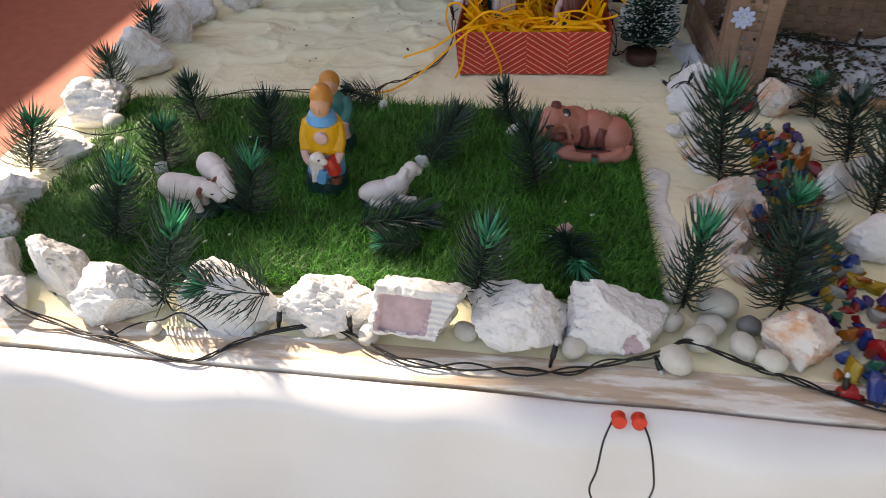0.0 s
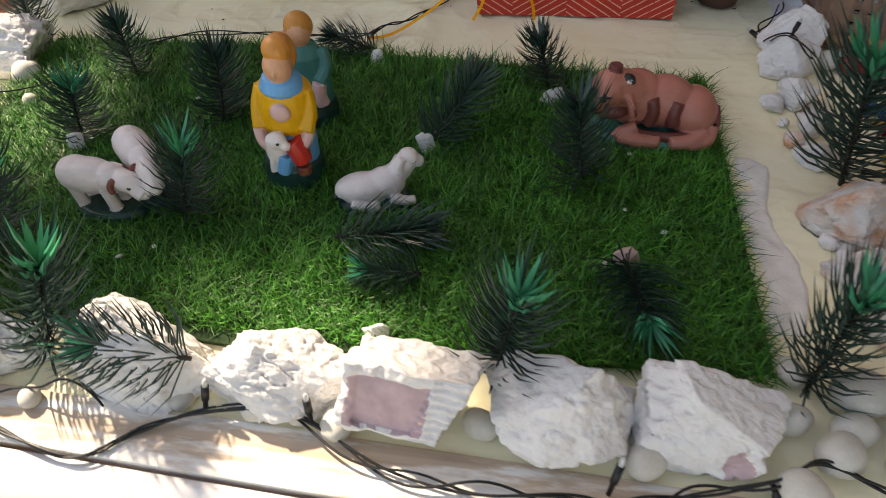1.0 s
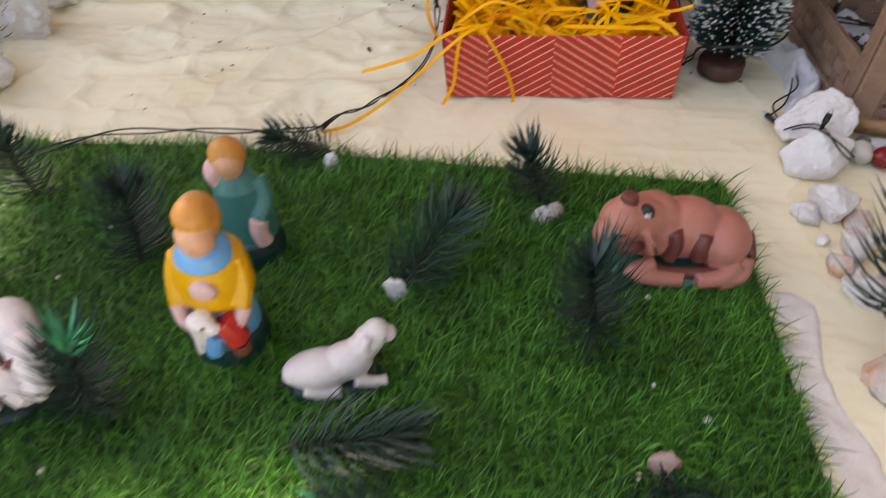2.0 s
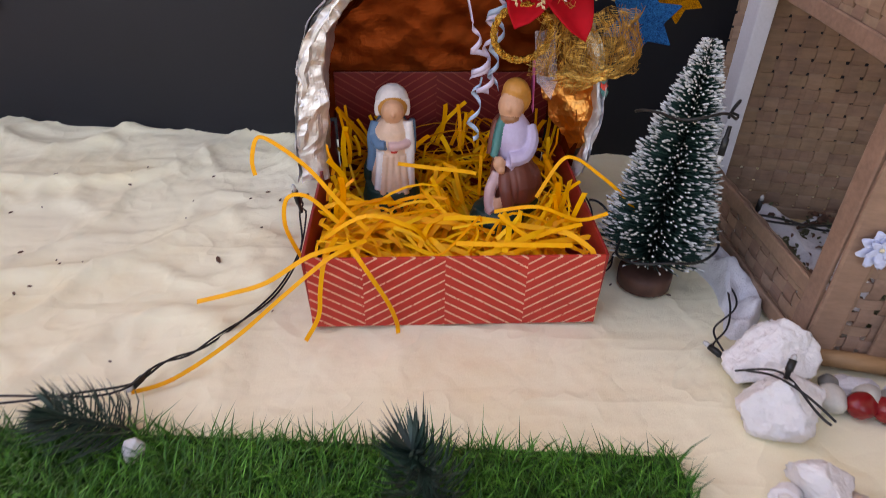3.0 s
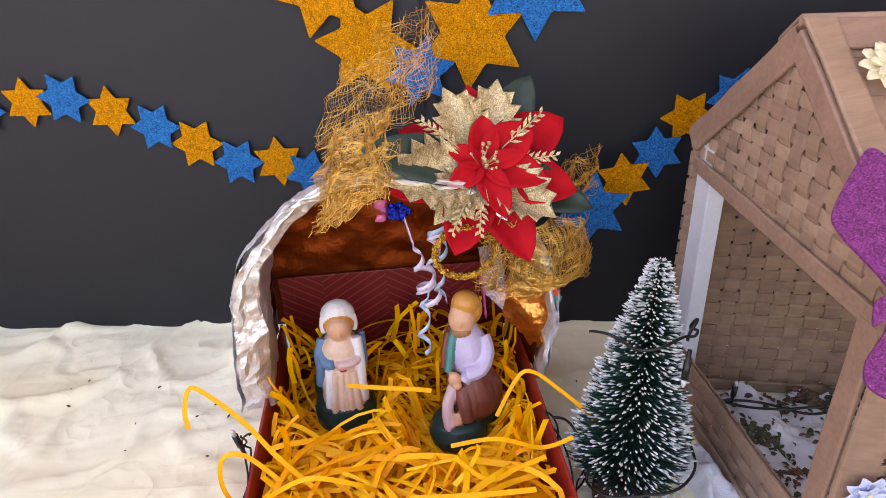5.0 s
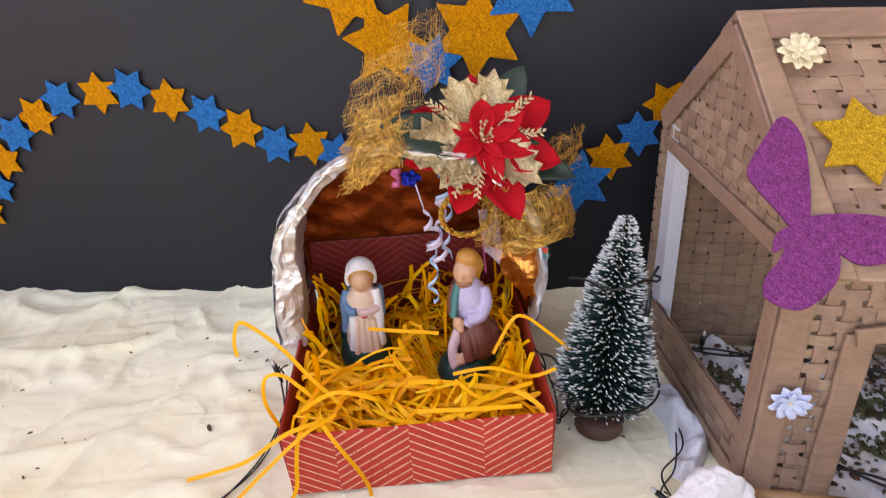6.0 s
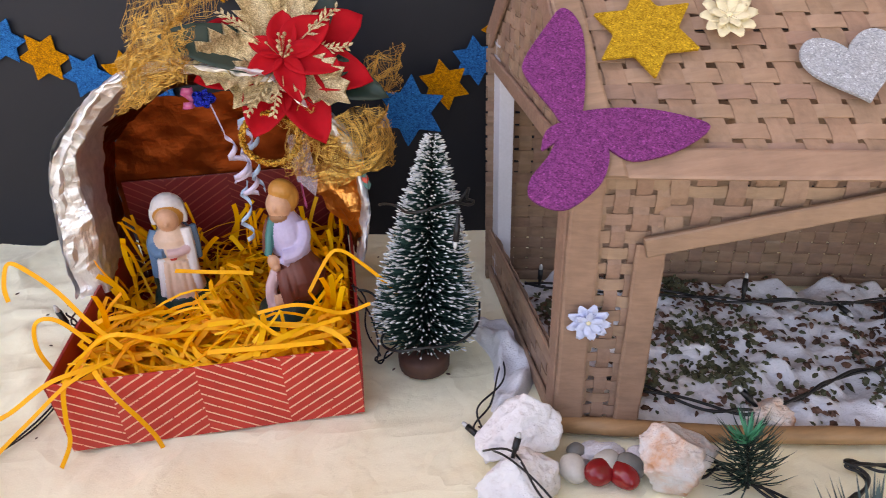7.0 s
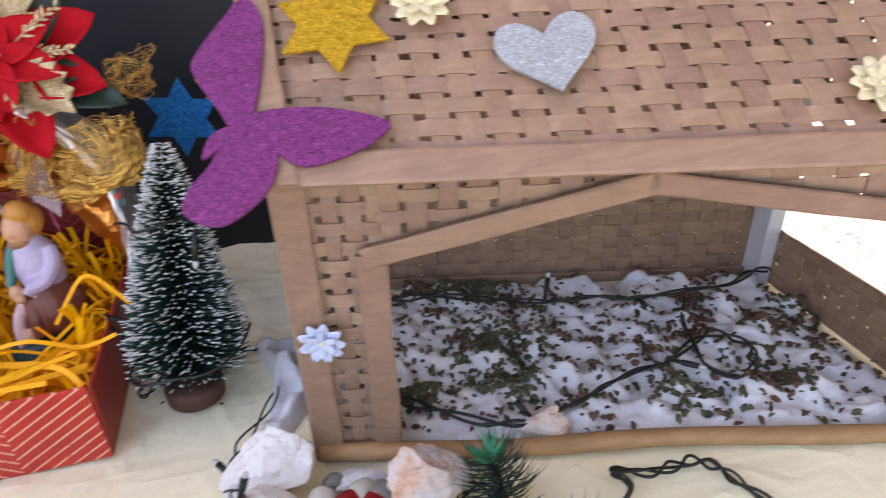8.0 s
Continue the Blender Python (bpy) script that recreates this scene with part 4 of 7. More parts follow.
def shred(bm, c, yaw, length, curl, rise, width):
    """One curled strip of shredded paper."""
    pts = []
    d = Vector((math.cos(yaw), math.sin(yaw), 0))
    s = Vector((-d.y, d.x, 0))
    ph = rng.uniform(0, 6)
    for k in range(9):
        t = k / 8 - 0.5
        p = Vector(c) + d * length * t + s * curl * length * (t * t - 0.08) * 1.6 + Vector((0, 0, rise * (0.25 - t * t) * 4 + 0.0012 * math.sin(ph + 7 * t)))
        p.x = max(-0.0945, min(0.0945, p.x))
        p.y = max(0.0055, min(0.214, p.y))
        # the paper lies low round the two figures' feet
        for cx, cy in ((-0.050, 0.140), (0.038, 0.096)):
            gap = math.hypot((p.x - cx) / 0.030, (p.y - cy) / 0.038)
            if gap < 1.35:
                p.z = min(p.z, 0.016 + 0.030 * max(0.0, gap - 0.75))
        pts.append(p)
    add_ribbon(bm, pts, width, (rng.uniform(-0.45, 0.45), rng.uniform(-1.0, 0.1), 1), twist=rng.uniform(-0.7, 0.7), thick=0.0003)


bm = bmesh.new()
for k in range(860):
    x, y = rng.uniform(-0.090, 0.090), rng.uniform(0.010, 0.205)
    top = 0.054 + 0.006 * math.sin(x * 40) - 0.034 * max(0.0, 1 - math.hypot((x + 0.050) / 0.040, (y - 0.128) / 0.048)) ** 0.6 - 0.034 * max(0.0, 1 - math.hypot((x - 0.036) / 0.044, (y - 0.090) / 0.050)) ** 0.6
    if y > 0.125 and rng.random() < 0.45:
        continue
    near = (abs(x + 0.048) < 0.027 and 0.112 < y < 0.176) or (abs(x - 0.041) < 0.030 and 0.074 < y < 0.148)
    if near:
        shred(bm, (x, y, rng.uniform(0.008, 0.018)), rng.uniform(0, math.pi), rng.uniform(0.03, 0.05), rng.uniform(-0.5, 0.5), 0.002, rng.uniform(0.0028, 0.0045))
    else:
        shred(bm, (x, y, rng.uniform(0.014, max(0.018, top))), rng.uniform(0, math.pi), rng.uniform(0.032, 0.105), rng.choice((0.0, 0.12, -0.2, 0.45, -0.5)) + rng.uniform(-0.1, 0.1), rng.uniform(-0.006, 0.015), rng.choice((0.0012, 0.0020, 0.0030, 0.0036, 0.0042)))
for k in range(70):
    # strips standing up along the back and the sides
    side = rng.random()
    x, y = (rng.uniform(-0.088, 0.088), rng.uniform(0.165, 0.206)) if side < 0.6 else (rng.choice((-1, 1)) * rng.uniform(0.078, 0.092), rng.uniform(0.05, 0.19))
    d = Vector((rng.uniform(-0.5, 0.5), rng.uniform(-0.25, 0.1), 1)) * rng.uniform(0.018, 0.044)
    foot = Vector((x, y, 0.048))
    bend = Vector((rng.uniform(-0.012, 0.012), rng.uniform(-0.01, 0.004), 0))
    pts = [foot + d * t + bend * t * t for t in (0, 0.3, 0.6, 0.85, 1.0)]
    for p in pts:
        p.x, p.y = max(-0.094, min(0.094, p.x)), min(0.214, p.y)
    add_ribbon(bm, pts, rng.choice((0.0024, 0.0034, 0.0042)), (rng.uniform(-0.4, 0.4), -1, 0.2), twist=rng.uniform(-0.8, 0.8))
straw = mesh_ob("paper_shreds", recalc(bm), M["straw"])
tagged(straw, "tangled yellow shredded paper filling the red box like straw", "shredded paper", kind="stuff")

LOOSE_LEFT = [  # single strips that hang over the rim
    [(-0.070, 0.006, 0.066), (-0.095, -0.002, 0.064), (-0.125, -0.005, 0.045), (-0.150, -0.002, 0.034), (-0.176, 0.002, 0.024)],
    [(-0.060, 0.012, 0.066), (-0.082, -0.004, 0.064), (-0.112, -0.014, 0.042), (-0.146, -0.030, 0.018), (-0.182, -0.048, 0.002), (-0.205, -0.058, 0.0012)],
    [(-0.074, 0.012, 0.065), (-0.066, -0.002, 0.0635), (-0.056, -0.009, 0.050), (-0.046, -0.010, 0.030), (-0.041, -0.008, 0.012), (-0.040, -0.006, -0.001)],
    [(-0.080, 0.016, 0.066), (-0.086, -0.004, 0.062), (-0.090, -0.009, 0.042), (-0.093, -0.011, 0.020), (-0.103, -0.014, 0.0012)],
    [(-0.060, 0.030, 0.062), (-0.080, 0.040, 0.080), (-0.100, 0.056, 0.096), (-0.122, 0.072, 0.106), (-0.138, 0.082, 0.108), (-0.143, 0.076, 0.094), (-0.141, 0.070, 0.084)],
    [(-0.080, 0.034, 0.066), (-0.100, 0.042, 0.082), (-0.115, 0.044, 0.080), (-0.118, 0.040, 0.060), (-0.109, 0.036, 0.036)],
]
LOOSE_RIGHT = [
    [(0.066, 0.080, 0.058), (0.084, 0.092, 0.082), (0.095, 0.090, 0.086), (0.110, 0.076, 0.080), (0.124, 0.062, 0.072), (0.136, 0.052, 0.060)],
    [(0.030, 0.050, 0.064), (0.060, 0.046, 0.070), (0.090, 0.044, 0.060), (0.112, 0.046, 0.064)],
    [(-0.040, 0.118, 0.068), (-0.012, 0.112, 0.067), (0.012, 0.108, 0.066), (0.022, 0.106, 0.065)],
    [(0.030, 0.030, 0.074), (0.050, 0.020, 0.062), (0.070, 0.026, 0.063), (0.090, 0.032, 0.064)],
    [(0.000, 0.012, 0.0625), (0.040, 0.008, 0.0635), (0.078, 0.008, 0.0625)],
    [(-0.090, 0.030, 0.056), (-0.060, 0.020, 0.080), (-0.030, 0.018, 0.072), (-0.020, 0.026, 0.056)],
]
for pts in LOOSE_LEFT + LOOSE_RIGHT:
    bm = bmesh.new()
    add_ribbon(bm, smooth_line(pts, 6), rng.uniform(0.0026, 0.0034), (0.1, -0.6, 0.8), thick=0.0003)
    tagged(mesh_ob("paper_strip", recalc(bm), M["straw"]), "long yellow paper strip trailing over the box's rim", "paper strip", "loose paper strips")

# ---- poinsettia, netting and ribbons on the hood ----


def petal_bm(length, width, cup, curl, pointy=0.75, jag=0, nu=9, nv=3):
    """A petal or leaf along +x, face up (+z)."""
    bm = bmesh.new()
    rows = []
    for i in range(nu + 1):
        t = i / nu
        w = width / 2 * (math.sin(math.pi * min(1.0, t ** pointy)) ** 0.65 if 0 < t < 1 else 0.02)
        if jag and 0 < t < 1:
            w *= 1 + 0.22 * (1 if i % 2 else -0.6)
        row = []
        for j in range(-nv, nv + 1):
            e = j / nv
            row.append(bm.verts.new((length * t - (0.10 * length * abs(e) if jag and i % 2 == 0 else 0), w * e, cup * w * e * e + curl * length * t * t + 0.02 * length * math.sin(6 * t) * e - 0.05 * length * (1 - abs(e)) * math.sin(math.pi * t))))
        rows.append(row)
    for r0, r1 in zip(rows, rows[1:]):
        for j in range(2 * nv):
            bm.faces.new((r0[j], r0[j + 1], r1[j + 1], r1[j])).smooth = True
    return bm


def add_leaf(owner, name, base, angle, lean, length, width, material, label="", **kw):
    """angle: in the flower's face, from its right, counter-clockwise; lean: how far it tips towards the viewer."""
    ob = part(name, petal_bm(length, width, **kw), material, owner, label)
    out = Vector((math.cos(angle), 0, math.sin(angle)))
    up = Vector((0, -1, 0))
    x = (out * math.cos(lean) + up * math.sin(lean)).normalized()
    z = (up * math.cos(lean) - out * math.sin(lean)).normalized()
    y = z.cross(x)
    ob.matrix_basis = Matrix.Translation(base) @ Matrix((x, y, z)).transposed().to_4x4()
    ob.modifiers.new("thickness", "SOLIDIFY").thickness = 0.0006
    return ob


def build_poinsettia():
    rng = random.Random(21)
    fl = tagged(empty("poinsettia", pose(0.067, 0.143, 0.2225, -40, 0, 4)), "red velvet artificial poinsettia with gold glitter leaves on the hood", "artificial flower")
    for ang, ln in ((172, 0.086), (-26, 0.082), (55, 0.082), (-10, 0.052)):
        add_leaf(fl, "green_leaf", (0, 0.004, 0), radians(ang), 0.46 if ang > 100 else 0.12, ln, 0.036, M["leaf"], "dark green silk leaf", cup=0.2, curl=-0.1)
    for ang, ln, w in ((26, 0.071, 0.040), (-20, 0.068, 0.038), (-72, 0.072, 0.036), (-115, 0.064, 0.036), (148, 0.062, 0.032), (190, 0.065, 0.032), (90, 0.062, 0.026)):
        add_leaf(fl, "outer_petal", (0, 0.002, 0), radians(ang), 0.10, ln, w, M["velvet"], cup=0.3, curl=-0.06, pointy=0.9)
    for ang, ln, d in ((108, 0.050, 0.014), (72, 0.050, 0.018), (188, 0.056, 0.016), (-136, 0.044, 0.012), (-44, 0.046, 0.018)):
        a = radians(ang)
        add_leaf(fl, "glitter_leaf", (d * math.cos(a) * 0.8, -0.004, d * math.sin(a) * 0.8), a, 0.30 if ang > 150 else 0.16, ln, 0.044 if ang > 150 else 0.034, M["champ_glit"], "gold glitter holly leaf", cup=0.4, curl=-0.10, pointy=0.85, jag=1, nu=11)
    for ang, ln, w in ((82, 0.034, 0.022), (32, 0.044, 0.030), (-22, 0.044, 0.028), (-78, 0.040, 0.022), (-150, 0.030, 0.018), (150, 0.026, 0.016)):
        add_leaf(fl, "inner_petal", (0, -0.006, 0), radians(ang), 0.34, ln, w, M["velvet"], cup=0.35, curl=-0.22, pointy=0.9)
    # glitter twigs with small leaflets
    for ang, ln in ((34, 0.052), (-2, 0.048), (-122, 0.054), (-103, 0.050), (140, 0.050)):
        a = radians(ang)
        bm = bmesh.new()
        tip = Vector((ln * math.cos(a), -0.016, ln * math.sin(a)))
        mid = tip * 0.45 + Vector((0, -0.004, 0))
        add_tube(bm, smooth_line([mid * 0.3, mid, tip], 4), 0.0006, 5)
        side = Vector((-math.sin(a), 0, math.cos(a)))
        for k in range(6):
            for e in (-1, 1):
                at = mid.lerp(tip, 0.05 + 0.18 * k + 0.04 * e)
                d = (tip - mid).normalized() * rng.uniform(0.7, 1.1) + side * e * rng.uniform(0.5, 0.8) + Vector((0, rng.uniform(-0.5, 0.2), 0))
                q = at + d * rng.uniform(0.0055, 0.0085) * (1.2 - 0.12 * k)
                nrm = Vector((0, -1, 0))
                w = d.cross(nrm).normalized() * 0.0012
                vs = [bm.verts.new(p) for p in (at, at.lerp(q, 0.5) + w, q, at.lerp(q, 0.5) - w)]
                bm.faces.new(vs)
        ob = part("glitter_twig", bm, M["champ_glit"], fl, "gold glitter twig")
        ob.modifiers.new("thickness", "SOLIDIFY").thickness = 0.0005
    for k in range(16):
        a, r = rng.uniform(0, 6.28), rng.uniform(0.001, 0.011)
        bm = bmesh.new()
        q = Vector((r * math.cos(a), -0.018 - rng.uniform(0, 0.006), 0.001 + r * math.sin(a)))
        add_tube(bm, [Vector((0, -0.003, 0)), q * 0.6, q], 0.0003, 4)
        add_ball(bm, q, rng.uniform(0.0010, 0.0016), seg=7, rings=5)
        part("stamen", bm, M["champ_glit"], fl)
    return fl


build_poinsettia()


def netting(name, corner, eu, ev, bulge, nu, nv, seed, label, wave=0.0075, drop=0.35):
    """A crumpled piece of gold net: real threads crossing each other."""
    rng = random.Random(seed)
    corner, eu, ev, bulge = Vector(corner), Vector(eu), Vector(ev), Vector(bulge)

    def at(u, v):
        p = corner + eu * u + ev * v + bulge * math.sin(math.pi * u) * math.sin(math.pi * min(1, max(0, v)))
        q = Vector((u * 2.3 + seed, v * 2.9, seed * 1.7))
        return p + Vector((noise.noise(q * 1.3), 1.2 * noise.noise(q * 1.6 + Vector((4, 4, 4))), noise.noise(q * 1.3 + Vector((9, 1, 2))))) * wave + Vector((noise.noise(q * 6), noise.noise(q * 6 + Vector((3, 3, 3))), noise.noise(q * 6 + Vector((8, 2, 5))))) * 0.0022

    bm = bmesh.new()
    for first, count in ((True, nu), (False, nv)):
        for k in range(count):
            base = (k + rng.uniform(-0.35, 0.35)) / (count - 1)
            lo, hi = rng.uniform(-0.06, 0.12), rng.uniform(0.86, 1.06)
            if rng.random() < drop * 0.3:
                hi = rng.uniform(0.4, 0.8)
            pts = []
            for j in range(23):
                t = lo + (hi - lo) * j / 22
                w = base + 0.018 * noise.noise((t * 6, base * 20, seed + (3 if first else 8)))
                pts.append(at(w, t) if first else at(t, w))
            add_ribbon(bm, pts, 0.00026, (0.2, -1, 0.3), thick=0.0002)
    return tagged(mesh_ob(name, recalc(bm), M["net"]), label, "netting", kind="stuff")


netting("gold_netting", (-0.048, 0.108, 0.200), (0.050, 0.006, 0.022), (0.012, 0.034, 0.050), (0, -0.008, 0.008), 92, 92, 3, "crumpled gold net ribbon draped over the hood's top")
netting("gold_netting", (-0.043, 0.106, 0.205), (0.046, 0.004, 0.018), (0.008, 0.016, 0.030), (0, -0.006, 0.008), 46, 40, 4, "second crumpled fold of gold net on the hood's front")
netting("gold_netting", (-0.040, 0.150, 0.242), (0.060, 0.01, 0.012), (0.014, 0.020, 0.048), (0, -0.008, 0.006), 44, 34, 5, "loose gold net ribbon standing up behind the hood's top")
netting("gold_netting", (0.002, 0.165, 0.256), (0.044, 0.02, 0.010), (0.002, 0.015, 0.058), (0, -0.006, 0.0), 30, 26, 6, "loose gold net ribbon standing up behind the flower")
netting("gold_netting", (0.080, 0.124, 0.128), (0.058, 0.006, 0.010), (0.006, 0.004, 0.050), (0.006, -0.014, -0.012), 108, 92, 8, "crumpled gold net ribbon hanging beside the hood")
netting("gold_netting", (0.060, 0.117, 0.140), (0.024, 0.0, 0.0), (0.004, 0.0, 0.054), (0, -0.006, 0), 36, 40, 9, "gold net ribbon end hanging below the flower")
netting("gold_netting", (0.125, 0.150, 0.186), (0.03, 0.012, 0.006), (0.002, 0.008, 0.030), (0, -0.006, 0), 34, 28, 10, "gold net ribbon end beside the flower")

# tinsel ring
bm = bmesh.new()
c = Vector((0.0515, 0.121, 0.1705))
R = 0.0205
rings = []
for k in range(120):
    q = 2 * math.pi * k / 120
    out = Vector((math.cos(q), 0, math.sin(q)))
    mid = c + Vector((R * math.cos(q), -0.003 * math.sin(q), R * math.sin(q)))
    rings.append([bm.verts.new(mid + (out * math.cos(a) + Vector((0, 1, 0)) * math.sin(a)) * 0.0023 * (1 + 0.28 * math.sin(3 * a + 22 * q))) for a in (2 * math.pi * j / 12 for j in range(12))])
for k in range(120):
    for j in range(12):
        bm.faces.new((rings[k][j], rings[k][(j + 1) % 12], rings[(k + 1) % 120][(j + 1) % 12], rings[(k + 1) % 120][j]))
tagged(mesh_ob("tinsel_ring", recalc(bm), M["ring"]), "gold twisted tinsel ring hanging under the flower", "ring")


def curly(name, top, bottom, turns, radius, width, material, label, straight=0.0, phase=0.0):
    """A gift ribbon drawn over a blade: a straight start, then a coil whose turns loosen and tighten."""
    top, bottom = Vector(top), Vector(bottom)
    axis = (bottom - top).normalized()
    across = axis.cross(Vector((0, 1, 0))).normalized()
    deep = axis.cross(across)
    n = int(turns * 22) + 8
    verts = []
    for k in range(n + 1):
        t = k / n
        coil = max(0.0, (t - straight) / (1 - straight))
        a = phase + 2 * math.pi * turns * coil + 0.5 * math.sin(6 * coil + phase)
        r = radius * min(1.0, coil * 5) * (0.8 + 0.35 * math.sin(5 * coil + 2 * phase))
        p = top.lerp(bottom, t) + across * r * math.cos(a) + deep * r * math.sin(a)
        lean = (axis + across * 0.35 * math.sin(a + 0.6)).normalized() * width / 2 if coil > 0 else (across * 0.35 + deep * 0.6) * width / 2
        verts += [p - lean, p + lean]
    faces = [(2 * k, 2 * k + 1, 2 * k + 3, 2 * k + 2) for k in range(n)]
    ob = raw_ob(name, verts, faces, material, smooth=True)
    ob.modifiers.new("thickness", "SOLIDIFY").thickness = 0.0003
    return tagged(ob, label, "ribbon", "curled ribbons")


for top, bottom, turns, radius, width, straight, phase, shade, label in (
        ((0.036, 0.137, 0.220), (0.034, 0.136, 0.124), 4.0, 0.0075, 0.0040, 0.12, 0.4, "ribbon_blue", "curled pale blue gift ribbon hanging inside the hood"),
        ((0.011, 0.132, 0.199), (0.030, 0.136, 0.118), 3.4, 0.0070, 0.0042, 0.30, 2.2, "ribbon", "curled lilac gift ribbon hanging inside the hood"),
        ((0.042, 0.139, 0.216), (0.024, 0.134, 0.130), 3.0, 0.0080, 0.0038, 0.25, 4.0, "ribbon", "curled lilac gift ribbon hanging inside the hood"),
        ((0.026, 0.138, 0.132), (0.018, 0.130, 0.086), 2.0, 0.0070, 0.0036, 0.10, 1.0, "ribbon_blue", "long curled pale blue gift ribbon hanging into the box"),
        ((0.000, 0.135, 0.208), (-0.004, 0.133, 0.196), 1.3, 0.0062, 0.0050, 0.0, 0.5, "pink", "short pink curled ribbon beside the blue bow"),
        ((0.066, 0.140, 0.146), (0.068, 0.140, 0.104), 0.3, 0.001, 0.0055, 0.8, 0.0, "pink", "straight pink ribbon end below the flower")):
    curly("curled_ribbon", top, bottom, turns, radius, width, M[shade], label, straight, phase)
bm = bmesh.new()
for k in range(5):
    a = 2 * math.pi * k / 5
    pts = [Vector((0.008 + 0.007 * math.sin(t) * math.cos(a), 0.131 - 0.004 * (1 - math.cos(t)) * 0.5, 0.202 + 0.005 * math.sin(t) * math.sin(a) + 0.002 * math.cos(t))) for t in (math.pi * j / 8 for j in range(9))]
    add_ribbon(bm, pts, 0.004, (0.2, -1, 0.2))
tagged(mesh_ob("ribbon_bow", recalc(bm), M["blue_foil"]), "small shiny blue ribbon bow at the hood's top", "bow")
bm = bmesh.new()
tail = smooth_line([(0.070, 0.130, 0.170), (0.0715, 0.125, 0.152), (0.0740, 0.124, 0.134)], 6)
add_ribbon(bm, tail, 0.0160, (0.15, -1, 0.1))
add_plate(bm, [(0.0660, 0.134), (0.0820, 0.134), (0.0785, 0.119)], 0.0006, lambda u, v, h: Vector((u, 0.1240 + h, v)))
tagged(mesh_ob("ribbon_tail", recalc(bm), M["organza"]), "pointed white ribbon tail hanging below the flower", "ribbon")

# small striped ribbon end at the hood's side
tail = tagged(empty("striped_ribbon", Matrix.Translation((0.120, 0.126, 0.134))), "short red and green striped ribbon end on the hood", "ribbon")
for k in range(5):
    bm = bmesh.new()
    line = [Vector((0.0015 * math.sin(j) + 0.0052 * (k - 2) * 0.25 + 0.006 * j / 6, -0.002 * j / 6, 0.014 - 0.0052 * k - 0.004 * j / 6)) + Vector((-0.006, 0, 0)) for j in range(7)]
    add_ribbon(bm, line, 0.0048, (0.1, -1, 0.15), thick=0.0005)
    part("stripe", recalc(bm), M["pin" if k % 2 else "p_teal"], tail, "red stripe" if k % 2 else "green stripe")

# ---- painted plaster figurines: each one plain mesh ----
from mathutils.bvhtree import BVHTree


def finish_figure(name, bm, mats, m, label, category, group="", melt=3):
    """Fuses the modelled lumps into one cast body and paints it as its lumps were painted."""
    recalc(bm)
    bm.faces.index_update()
    slots = [f.material_index for f in bm.faces]
    tree = BVHTree.FromBMesh(bm)
    lump = mesh_ob("lump", bm, M[mats[0]])
    mod = lump.modifiers.new("fuse", "REMESH")
    mod.mode, mod.voxel_size = "VOXEL", 0.00075
    bpy.context.view_layer.update()
    me = bpy.data.meshes.new_from_object(lump.evaluated_get(bpy.context.evaluated_depsgraph_get()))
    bpy.data.objects.remove(lump)
    body = bmesh.new()
    body.from_mesh(me)
    for _ in range(melt):
        bmesh.ops.smooth_vert(body, verts=body.verts, factor=0.5, use_axis_x=True, use_axis_y=True, use_axis_z=True)
    for f in body.faces:
        f.material_index = slots[tree.find_nearest(f.calc_center_median())[2]]
        f.smooth = True
    ob = mesh_ob(name, body, [M[k] for k in mats])
    ob.matrix_basis = m
    return tagged(ob, label, category, group)


def limb(bm, pts, r, mat):
    add_tube(bm, smooth_line(pts, 3), r, 8, mat)


